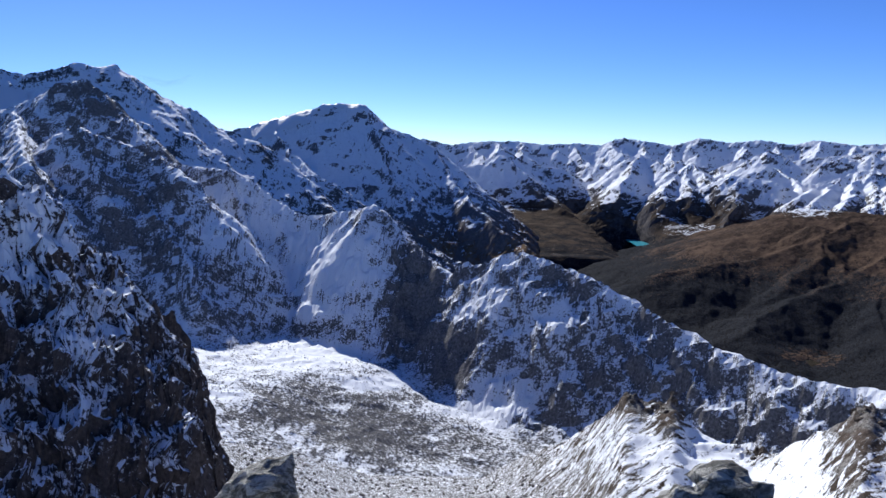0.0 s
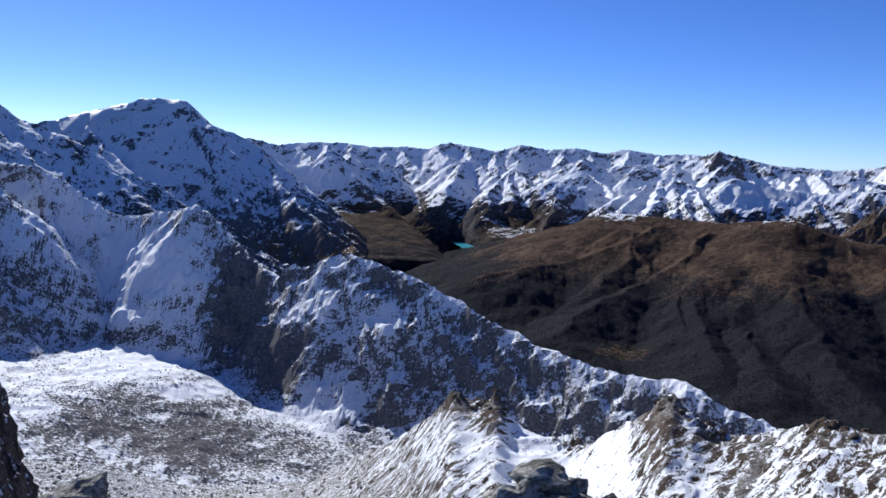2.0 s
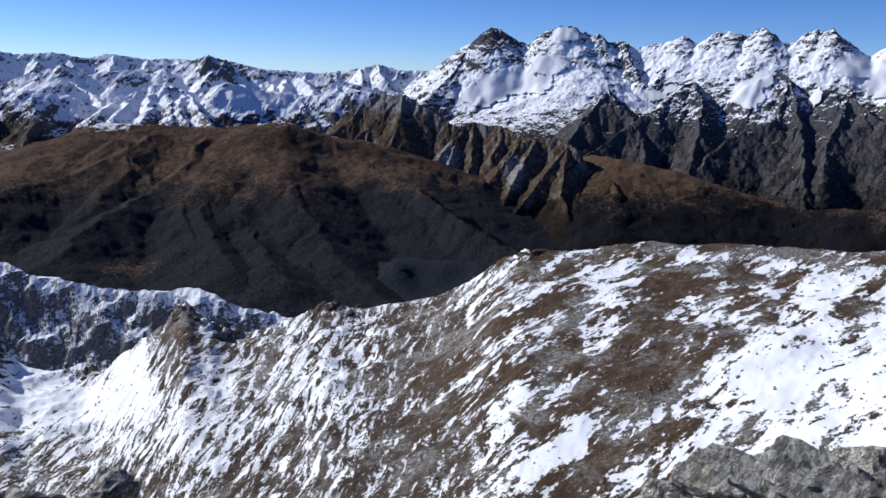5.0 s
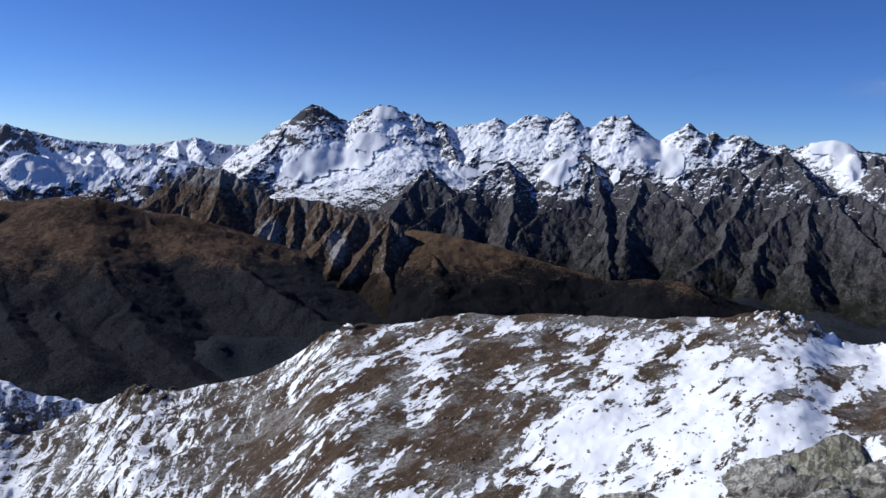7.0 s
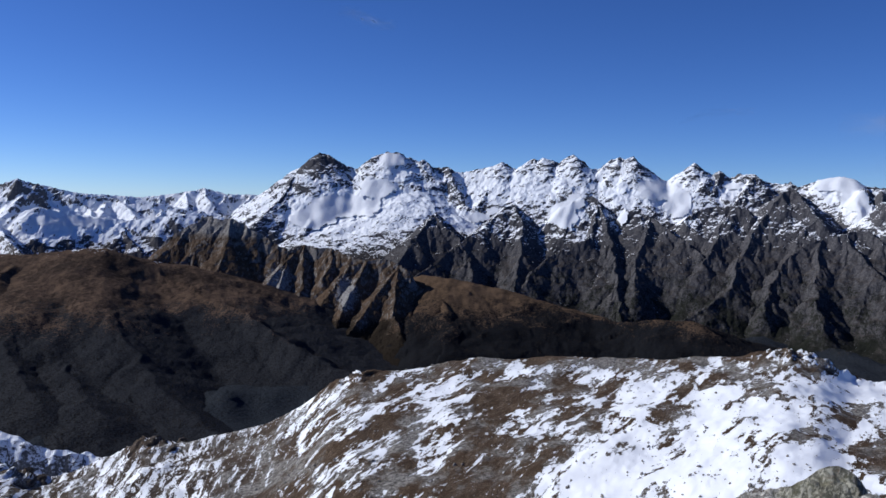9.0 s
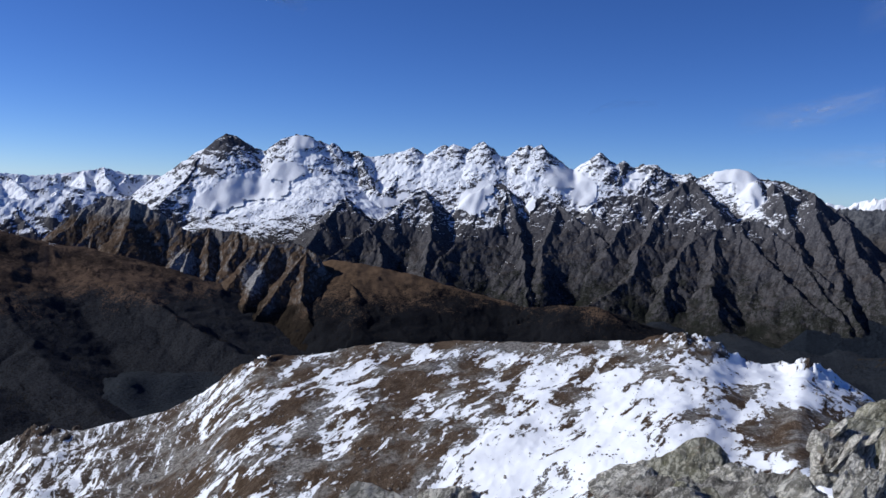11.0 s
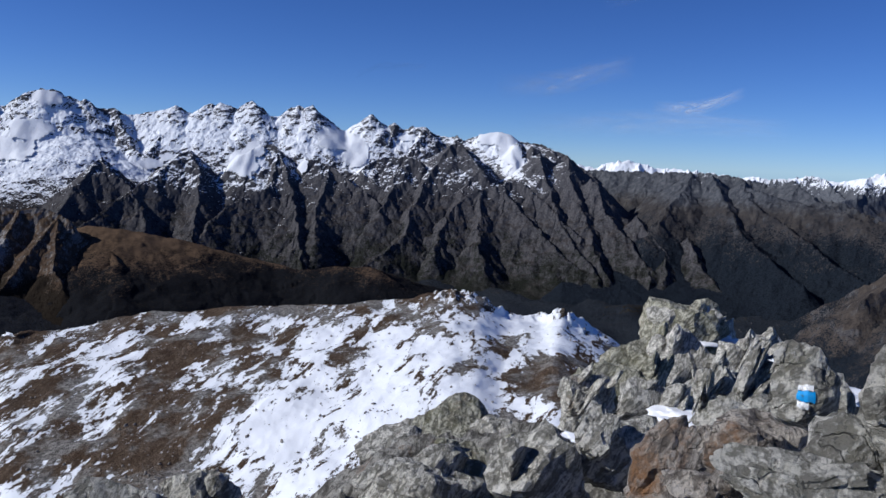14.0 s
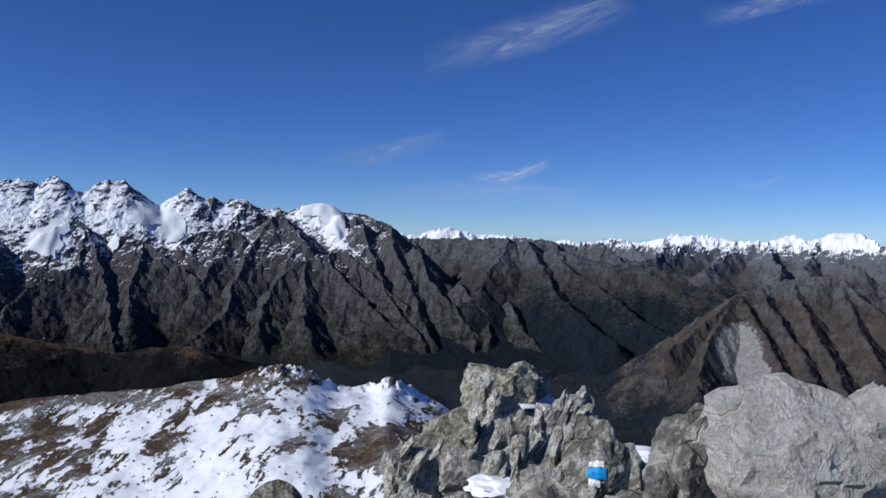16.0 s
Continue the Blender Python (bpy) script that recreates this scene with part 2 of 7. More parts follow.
def polar(az0, az1, na, d0, d1, nd, power=1.0):
    A = np.radians(np.linspace(az0, az1, na))
    u = np.linspace(0, 1, nd) ** power
    D = d0 + (d1 - d0) * u
    A, D = np.meshgrid(A, D)
    return D * np.sin(A), D * np.cos(A)


def crest(*pts):
    return [at(*p) for p in pts]


def cover(ob, X, Y, Z, fields, name="cover", along=(), hollow=0.0):
    """Where snow lies deeper (plus) or is blown or melted off (minus): fields of bearing, rise, their half widths and amount; along: bearings and amounts; hollow: how much more snow hollows hold than ribs."""
    az = np.degrees(np.arctan2(X, Y))
    el = np.degrees(np.arctan2(Z - EYE, np.hypot(X, Y)))
    v = np.interp(az, [p[0] for p in along], [p[1] for p in along]) if along else np.zeros(X.shape)
    for a, e, wa, we, amount in fields:
        v = v + amount * np.exp(-(((az - a) / wa) ** 2 + ((el - e) / we) ** 2) ** 1.5)
    if hollow:
        step = 0.5 * (np.hypot(X[1, 0] - X[0, 0], Y[1, 0] - Y[0, 0]) + np.hypot(X[-1, 1] - X[-1, 0], Y[-1, 1] - Y[-1, 0]))
        v = v + hollow * (np.clip((blur(Z, 12) - Z) / step, -1, 1) * 0.25 + np.clip((blur(Z, 70) - Z) / (2.0 * step), -0.3, 1.4))
    at_ = ob.data.attributes.new(name, "FLOAT", "POINT")
    at_.data.foreach_set("value", v.astype(np.float32).reshape(-1))
    return ob


def stones(name, X, Y, Z, weight, count, small, large, material, label, category, seed=1, sink=0.2, tall=1.0):
    """Many small broken stones strewn over a ground grid, as one object."""
    rnd = np.random.RandomState(seed)
    bm = bmesh.new()
    bmesh.ops.create_icosphere(bm, subdivisions=1, radius=1.0)
    dirs = np.array([v.co[:] for v in bm.verts])
    faces = np.array([[v.index for v in f.verts] for f in bm.faces], np.int32)
    bm.free()
    w = (weight / weight.sum()).reshape(-1)
    pick = rnd.choice(len(w), count, p=w)
    c = np.stack([X.reshape(-1)[pick], Y.reshape(-1)[pick], Z.reshape(-1)[pick]], -1)
    size = small + (large - small) * rnd.rand(count) ** 3
    shape = dirs[None] * rnd.uniform(0.65, 1.15, (count, len(dirs), 1)) * rnd.uniform(0.6, 1.2, (count, 1, 3)) * [1, 1, tall]
    q = rnd.uniform(0, 6.28, count)
    ca, sa = np.cos(q)[:, None], np.sin(q)[:, None]
    xx, yy = shape[..., 0] * ca - shape[..., 1] * sa, shape[..., 0] * sa + shape[..., 1] * ca
    tilt = rnd.uniform(-0.5, 0.5, count)[:, None]
    zz = shape[..., 2] + xx * tilt
    co = np.stack([xx, yy, zz], -1) * size[:, None, None] + c[:, None, :]
    co[..., 2] += (size * (0.5 - sink))[:, None]
    idx = (faces[None] + (np.arange(count) * len(dirs))[:, None, None]).reshape(-1, 3).astype(np.int32)
    me = bpy.data.meshes.new(name)
    me.vertices.add(count * len(dirs))
    me.vertices.foreach_set("co", co.astype(np.float32).reshape(-1))
    me.loops.add(idx.size)
    me.loops.foreach_set("vertex_index", idx.reshape(-1))
    me.polygons.add(len(idx))
    me.polygons.foreach_set("loop_start", np.arange(0, idx.size, 3, dtype=np.int32))
    me.update(calc_edges=True)
    me.materials.append(material)
    return tagged(new(name, me), label, category, kind="stuff")


def trees(name, X, Y, Z, weight, count, low, high, material, label, seed=1):
    """Far conifers, each a small ragged cone, as one object."""
    rnd = np.random.RandomState(seed)
    w = (weight / weight.sum()).reshape(-1)
    pick = rnd.choice(len(w), count, p=w)
    c = np.stack([X.reshape(-1)[pick], Y.reshape(-1)[pick], Z.reshape(-1)[pick]], -1)
    c[:, :2] += rnd.uniform(-6, 6, (count, 2))
    h = rnd.uniform(low, high, count)
    ang = np.arange(6) * math.pi / 3
    ring = np.stack([np.cos(ang), np.sin(ang), np.zeros(6)], -1)
    r = h[:, None] * rnd.uniform(0.2, 0.34, (count, 6))
    base = c[:, None, :] + ring[None] * r[..., None]
    base[..., 2] += (h * 0.02)[:, None]
    co = np.concatenate([base, (c + np.stack([h * 0, h * 0, h], -1))[:, None]], 1)
    f = np.array([[i, (i + 1) % 6, 6] for i in range(6)], np.int32)
    idx = (f[None] + (np.arange(count) * 7)[:, None, None]).reshape(-1, 3).astype(np.int32)
    me = bpy.data.meshes.new(name)
    me.vertices.add(count * 7)
    me.vertices.foreach_set("co", co.astype(np.float32).reshape(-1))
    me.loops.add(idx.size)
    me.loops.foreach_set("vertex_index", idx.reshape(-1))
    me.polygons.add(len(idx))
    me.polygons.foreach_set("loop_start", np.arange(0, idx.size, 3, dtype=np.int32))
    me.update(calc_edges=True)
    me.materials.append(material)
    return tagged(new(name, me), label, "woods", kind="stuff")


def apron(top_line, d0, part=0.8, power=1.7, dip=(), floor=-445.0, flute=0.0):
    """Ground that climbs from the valley floor to below a crest, under its spurs; dips are side valleys: bearing, half width, depth."""
    a = np.array([p[0] for p in top_line])
    dc = np.array([p[2] for p in top_line])
    zc = np.array([at(*p)[2] for p in top_line])

    def base(X, Y):
        d, az = np.hypot(X, Y), np.degrees(np.arctan2(X, Y))
        D, Z = np.interp(az, a, dc), np.interp(az, a, zc)
        inside = np.clip((az - a[0]) / 1.5, 0, 1) * np.clip((a[-1] - az) / 1.5, 0, 1)
        u = np.clip((d - d0) / (D - d0), 0, 1)
        z = floor + (Z - floor) * part * u ** power * inside
        for b, w, deep in dip:
            z = z - deep * np.exp(-((az - b) / w) ** 2) * u
        if flute:
            z = z + flute * np.clip(u * 6, 0, 1) * (ridged(az / 0.8 + 1.4 * fbm(d / 260, az / 3, 4), d / 420, 4, 0.6) + 0.4)
        return np.maximum(z, floor) - 0.9 * np.clip(d - D - 10, 0, 1e4)
    return base


def carve(X, Y, line, depth, width):
    """How deep a gully along a line cuts into the ground."""
    best = np.full(X.shape, 1e9)
    pts = [at(*p) for p in line]
    for a, b in zip(pts, pts[1:]):
        ex, ey = b[0] - a[0], b[1] - a[1]
        s = np.clip(((X - a[0]) * ex + (Y - a[1]) * ey) / (ex * ex + ey * ey), 0, 1)
        best = np.minimum(best, np.hypot(X - a[0] - s * ex, Y - a[1] - s * ey))
    return depth * np.exp(-np.abs(best / width) ** 1.4)


def blur(Z, passes):
    for _ in range(passes):
        P = np.pad(Z, 1, "edge")
        Z = (P[1:-1, 1:-1] * 2 + P[:-2, 1:-1] + P[2:, 1:-1] + P[1:-1, :-2] + P[1:-1, 2:]) / 6
    return Z


def laid(name, parent, place, fields, material, lift, passes, label="", ragged=0.35, wave=40.0):
    """A glacier, snowfield or apron that lies on a mountain, as a part of it; fields: bearing, rise and their half widths."""
    X, Y, Z = place
    az = np.degrees(np.arctan2(X, Y))
    el = np.degrees(np.arctan2(Z - EYE, np.hypot(X, Y)))
    v = np.full(X.shape, -9.0)
    for a, e, wa, we in fields:
        v = np.maximum(v, 1 - ((az - a) / wa) ** 2 - ((el - e) / we) ** 2)
    inside = v + ragged * fbm(X / wave, Y / wave, 5) * 2 > 0
    S = blur(Z, passes) + lift
    keep = inside[:-1, :-1] & inside[:-1, 1:] & inside[1:, :-1] & inside[1:, 1:]
    # one connected field: grow from its middle
    seen = np.zeros_like(keep)
    start = np.unravel_index(np.argmax(np.where(keep, v[:-1, :-1], -99)), keep.shape)
    todo = [start]
    while todo:
        r, c = todo.pop()
        if 0 <= r < keep.shape[0] and 0 <= c < keep.shape[1] and keep[r, c] and not seen[r, c]:
            seen[r, c] = True
            todo += [(r + 1, c), (r - 1, c), (r, c + 1), (r, c - 1)]
    keep = seen
    idx = np.arange(X.size).reshape(X.shape)
    quads = np.stack([idx[:-1, :-1], idx[:-1, 1:], idx[1:, 1:], idx[1:, :-1]], -1)[keep]
    if len(quads) < 4:
        return None
    used, inv = np.unique(quads, return_inverse=True)
    co = np.stack([X, Y, np.maximum(S, Z + lift * 0.3)], -1).reshape(-1, 3)[used]
    me = bpy.data.meshes.new(name)
    me.from_pydata([tuple(c) for c in co], [], [tuple(q) for q in inv.reshape(-1, 4)])
    me.polygons.foreach_set("use_smooth", np.full(len(me.polygons), True))
    me.update()
    me.materials.append(material)
    ob = new(name, me)
    ob.parent = parent
    return tagged(ob, label)

# ---- the far land ----
FLOOR_Z = -400.0
PLACES = {}


def polyline(azel, d):
    """Bearing and rise pairs at one distance, or at distances that glide from d[0] to d[1]."""
    if not isinstance(d, tuple):
        d = (d, d)
    n = max(1, len(azel) - 1)
    return [(a, e, d[0] + (d[1] - d[0]) * i / n) for i, (a, e) in enumerate(azel)]


def mountain(name, label, lines, az, dist, grid, slope, gully, grain, rough, crag, material, base=-445.0, foot=40.0, category="mountain range", kind="", branch=None, fields=(), mid=0.0, smooth=False, gullies=(), sharp=0.6, blunt=0.0, along=(), edge=None, hollow=0.0):
    if branch:
        lines = lines + branched(lines, *branch)
    X, Y = polar(az[0], az[1], grid[0], dist[0], dist[1], grid[1])
    Z = relief(X, Y, lines, slope, base, gully, grain, rough, crag, foot, 0.5, mid, sharp, blunt)
    for g in gullies:
        Z = Z - carve(X, Y, *g)
    if edge:
        Z = Z - edge[1] * np.clip(edge[0] - np.degrees(np.arctan2(X, Y)), 0, 9) ** 1.3
    PLACES[name] = X, Y, Z
    ob = cover(sheet(name, X, Y, Z, material, smooth), X, Y, Z, fields, "cover", along, hollow)
    return tagged(ob, label, category, kind=kind)


# valley floor, one sheet out to the horizon
# the blue in the wood colour is painted distance haze
ground_mat = mountain_material("valley_ground", 120, 5000, 40, wood=(0.018, 0.021, 0.026), turfline=-300, woodline=-372, turf=((0.02, 0.018, 0.014), (0.042, 0.035, 0.024)))
X, Y = polar(-180, 180, 541, 60, 4900, 120)
Z = FLOOR_Z - 32 + 14 * eroded(X / 330, Y / 330) + np.clip(np.hypot(X, Y) / 1500, 0, 1) * 46 * (ridged(X / 260, Y / 260, 5) + 0.6)
ground = cover(sheet("ground", X, Y, Z, ground_mat), X, Y, Z, [(24.5, -13.0, 3.2, 0.9, 1.0), (95, -9.6, 5, 0.5, 0.7), (103, -11.5, 5, 0.6, 0.7)], "meadow")
tagged(ground, "dark wooded valley floor between the mountains", "ground", kind="structure")

# rock colours hold a blue haze tint, standing in for the air between
far_mat = mountain_material("far_snow_hazed_rock", 50, -115, 70, steep=0.735, kslope=2.6, cap=0.8, bump=0.02, kb=0.8, kn=0.7, rock=((0.08, 0.085, 0.1), (0.17, 0.175, 0.19)))
L0 = polyline([(-6, 0.2), (-1.3, 0.6), (0.6, 0.2), (2.9, 0.5), (5.2, 0.5), (6.8, 0.3), (9.1, 0.4), (10.6, 0.3), (12.2, 0.8), (13.9, 0.5), (15.4, 0.3), (17.1, 0.8), (18.9, 0.5),
               (20.9, 0.7), (22.6, 0.4), (24.2, 0.7), (26.4, 0.4), (27.9, 0.5), (30, 0.4)], 4600)
L0c = polyline([(28, 0.2), (33, 0.0), (37.2, -0.2), (39.5, 0.1), (41.2, 0.5), (42.5, 0.1), (44.8, 0.1), (46.2, 0.5), (50, 0.2)], 4650)
lines = [[0.84] + crest(*L0), [0.84] + crest(*L0c)] + spurs(L0, 150, 260, 0.34, seed=3) + spurs(L0c, 150, 260, 0.34, seed=4)
fars = mountain("far_range", "hazy snow-capped range along the horizon", lines, (-12, 54), (3900, 4880), (1000, 90), 0.8, 0, 44, 2, 1.5, far_mat, mid=12, hollow=0.4, branch=(110, 60, 0.8, 5), base=-440)
L0r = polyline([(84, 0.0), (87.7, 0.0), (89.1, -0.2), (90.5, 0.3), (91.6, 0.4), (93.6, -0.1), (95.7, -0.1), (98.2, -0.4), (100.9, -0.4), (103, -0.1), (104.3, -0.5), (105.6, -0.1), (107, 0.2),
                (109, 0.1), (110.7, -0.2), (112.1, -0.2), (113.8, 0.2), (115.1, -0.1), (116.4, 0.5), (118, 0.3), (118.4, -0.4), (122, -0.3), (130, 0.2)], 4450)
# haze is mixed into these colours: rock, turf and wood all lean blue
far_plateau_mat = mountain_material("far_plateau_hazed_rock", 60, -62, 34, steep=0.74, kslope=1.6, turfline=-130, woodline=-240, turf=((0.045, 0.045, 0.05), (0.085, 0.075, 0.072)), rock=((0.06, 0.066, 0.08), (0.14, 0.145, 0.155)), wood=(0.008, 0.011, 0.017))
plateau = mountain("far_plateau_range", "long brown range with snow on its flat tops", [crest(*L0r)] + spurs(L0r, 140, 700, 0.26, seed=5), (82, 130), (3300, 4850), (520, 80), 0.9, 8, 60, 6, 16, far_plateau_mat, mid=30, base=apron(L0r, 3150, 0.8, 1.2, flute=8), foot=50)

def lake_base(X, Y):
    d = np.hypot(X, Y)
    az = np.degrees(np.arctan2(X, Y))
    valley = np.exp(-((az - 12.8 + (d - 3000) * 0.004) / 1.7) ** 2)
    return -432 + 76 * np.clip((d - 2660) / 110, 0, 1) + np.clip(d - 2850, 0, 700) * 0.2 * (1 - valley) - np.clip(d - 3900, 0, 900) * 1.2


# middle snow ranges round the head of the lake valley
# wood colour is blued to imitate haze over the slopes
mid_mat = mountain_material("mid_snow_rock", 50, -165, 70, cap=0.65, bump=0.02, kslope=2.6, kb=0.8, turf=((0.032, 0.025, 0.02), (0.08, 0.056, 0.036)), wood=(0.0065, 0.0078, 0.012), turfline=-170, woodline=-330, steep=0.735, kn=0.7, rock=((0.06, 0.058, 0.062), (0.15, 0.145, 0.145)))
M1 = polyline([(-4, -1.8), (-1.7, -2.0), (-0.1, -1.3), (2.6, -1.1), (4.1, 0.0), (5.7, -1.0), (8.4, -1.4), (10.0, -2.3)], (3500, 3900))
M2 = polyline([(7.8, -2.2), (10.6, -1.0), (12.9, -1.5), (15.8, -0.7), (17.5, -1.6), (19.4, -0.6), (21.6, -0.9), (23.8, -0.4), (26, -0.2), (28.5, 0.2), (30.0, 0.8), (31.4, 0.4), (33.7, -0.1), (35.7, -0.3),
                (36.2, -0.7), (38, -0.5), (41, -1.2), (44, -1.4)], (4050, 3900))
M3 = polyline([(16.9, -2.6), (19.0, -1.6), (21.6, -1.9), (23.3, -2.7), (25.7, -1.9), (27.2, -1.2), (29.5, -1.7), (31, -0.9), (33.4, -1.4), (36.5, -1.7), (38.8, -1.4), (41.8, -1.3), (43.5, -1.8)], (3500, 3250))
lines = [[0.84] + crest(*M1), [0.84] + crest(*M2), [0.84] + crest(*M3)] + spurs(M1, 260, 480, 0.46, seed=11) + spurs(M2, 330, 430, 0.46, seed=12) + spurs(M3, 330, 400, 0.44, seed=13)
RANGE_LINES = [
    crest((14.8, -2.70, 3394), (15.6, -1.77, 3608), (16.6, -0.76, 3840), (17.3, -1.44, 3683), (18.4, -2.37, 3471)),
    crest((16.6, -0.76, 3840), (16.3, -1.72, 3620), (16.7, -2.58, 3420)),
    crest((21.6, -1.02, 3781), (22.6, -1.53, 3664), (23.5, -2.41, 3460)),
    crest((23.3, -2.78, 3124), (24.4, -2.20, 3258), (25.5, -1.62, 3393), (26.6, -1.21, 3487), (27.4, -1.11, 3510), (28.5, -1.52, 3416), (29.0, -2.25, 3248), (29.7, -3.17, 3037), (30.4, -4.02, 2841)),
    crest((26.6, -1.21, 3487), (26.2, -2.71, 3142), (25.1, -4.22, 2793)),
    crest((27.4, -1.26, 3475), (27.7, -2.85, 3109), (27.0, -4.41, 2751)),
    crest((25.5, -1.69, 3376), (24.4, -2.98, 3080), (23.5, -3.96, 2854)),
    crest((28.5, -1.52, 3416), (28.1, -2.84, 3112), (28.9, -4.14, 2814)),
    crest((30.1, 0.77, 3900), (29.5, -0.74, 3845), (29.0, -2.25, 3498)),
    crest((31.2, 0.55, 3900), (31.9, -0.65, 3866), (32.6, -1.83, 3595)),
    crest((32.6, 0.12, 3900), (34.1, -0.94, 3798), (34.5, -1.91, 3576)),
    crest((34.5, -2.06, 3541), (35.1, -0.53, 3892), (35.8, -0.32, 3900), (36.6, -1.15, 3750), (37.2, -2.15, 3520)),
    crest((12.3, -0.64, 3867), (13.3, -0.34, 3900), (14.5, -0.73, 3846), (15.5, -1.22, 3735)),
    crest((13.3, -0.34, 3900), (12.6, -1.65, 3636), (11.6, -2.69, 3396)),
    crest((20.2, -0.53, 3894), (21.3, 0.05, 3900), (21.9, -0.21, 3900), (22.6, -0.62, 3873)),
    crest((24.4, -0.92, 3804), (25.5, -0.33, 3900), (26.3, -0.49, 3900), (27.4, -0.08, 3900)),
    crest((37.6, -1.95, 3567), (38.7, -0.96, 3794), (39.9, -1.29, 3717), (41.0, -1.06, 3771))]
LAKE_SPUR = [
    crest((13.7, -5.37, 3298), (15.0, -4.24, 3382), (16.7, -3.01, 3474), (18.8, -2.11, 3542), (20.5, -1.34, 3600), (21.6, -1.02, 3624))]
lines += RANGE_LINES + LAKE_SPUR + [crest((4.1, 0, 3750), (6.5, -2.8, 3500), (9.3, -4.8, 3300), (11.6, -6.2, 3050)), crest((15.8, -0.7, 4000), (14.3, -2.8, 3700), (13.4, -4.6, 3450))]
snows = mountain("snow_range", "snowy alpine range above brown valley slopes", lines, (-8, 50), (2550, 4250), (760, 190), 0.8, 0, 40, 2, 1.5, mid_mat, mid=12, foot=40, hollow=0.5, branch=(110, 60, 0.8, 6), base=lake_base, gullies=[([(12.0, -5.8, 3420), (12.4, -5.95, 3300), (13.3, -6.4, 3080), (14.4, -6.8, 2880), (15.2, -7.1, 2760)], 60, 75)], fields=[(24, -2.8, 2.5, 1.0, 1.4), (33, -1.8, 4, 0.9, 1.2), (12, -2.4, 3, 0.8, 1.2), (3, -2.0, 3, 0.9, 1.0), (8, -5, 4, 1.4, -1.5), (18, -4.2, 2.5, 1, -1.0)])

# snow dome mountain
# slight blue in the rock colours paints in the haze at this distance
velan_mat = mountain_material("dome_snow_hazed_rock", 60, -190, 90, cap=0.8, bump=0.025, steep=0.73, kslope=2.2, kb=0.6, turfline=-240, rock=((0.09, 0.09, 0.1), (0.17, 0.17, 0.18)))
V = [(-16, 0.4), (-13.8, 1.1), (-12, 1.6), (-10.8, 2.0), (-9.2, 2.4), (-8, 2.85), (-6.8, 2.9), (-5.4, 2.8), (-4, 1.5), (-2.5, 0.9), (-0.5, 0.0), (0.8, -1.5), (2, -3)]
V = polyline(V, 3050)
lines = [[0.86] + crest(*V)] + [crest((-5.4, 2.8, 3050), (-4.4, 0.6, 2900), (-3.6, -1.8, 2750), (-2.0, -3.6, 2600)), crest((-12, 1.6, 3050), (-10.2, -0.4, 2850), (-8.4, -2.2, 2650)),
                                                         crest((-0.5, 0, 3050), (0.6, -2.2, 2850), (2.5, -4.2, 2650), (5.0, -6.2, 2500), (8.2, -8.2, 2350))]
dome = mountain("snow_dome_mountain", "broad snow-covered mountain with a flat white ice cap", lines, (-20, 11), (2150, 3400), (400, 130), 0.9, 0, 40, 1.5, 1, velan_mat, blunt=2, mid=7, branch=(150, 70, 0.7, 7), hollow=0.5,  category="mountain")

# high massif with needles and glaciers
# dark rock and turf tones carry a mild blue, painted as aerial haze
mb_mat = mountain_material("massif_hazed_rock", 50, -50, 140, steep=0.78, kslope=2.6, kn=1.6, kb=1.0, bump=0.02, cap=0.2, turfline=-120, woodline=-345, rock=((0.034, 0.035, 0.042), (0.115, 0.11, 0.113)), turf=((0.026, 0.025, 0.028), (0.06, 0.052, 0.047)), aspect=-0.25)
MASSIF_LINE = [(42, 0.3), (56, 0.25), (60, 0.25), (72, 0.2), (77, -0.1), (84, -0.2), (88, -0.9), (95, -1.6)]
MASSIF_SNOW = [(50, -1.4, 8, 1.8, 0.7), (66, 1.4, 14, 1.0, 0.5), (51, -0.4, 2.6, 0.9, 2.2), (47.6, -1.4, 1.6, 0.9, 1.6), (54, 1.8, 1.2, 1.2, 1.0), (58.6, -1.4, 1.0, 0.7, 1.6), (62, 0.8, 3.5, 1.0, 0.8), (65.6, -1.0, 1.2, 0.9, 2.0), (69.2, 0.6, 1.0, 0.8, 1.2),
               (72, 0.6, 1.4, 0.9, 2.6), (73.4, -0.6, 0.9, 1.0, 1.8), (76.2, 1.0, 1.2, 0.4, 1.4), (82.6, 1.2, 1.3, 0.8, 3.2), (83.6, -0.3, 0.7, 0.9, 2.4), (86, -1.6, 1.5, 1.0, 0.7),
               (60, -5.0, 9, 2.0, -1.2), (78, -4.5, 8, 2.6, -1.6), (90, -2.5, 4, 2.2, -1.6), (48.6, 2.4, 1.4, 0.8, -1.4), (56.6, -2.6, 1.6, 1.2, -1.2), (79.5, 0.2, 1.4, 0.8, -1.2), (70.5, -2.4, 2.4, 1.0, -1.0)]
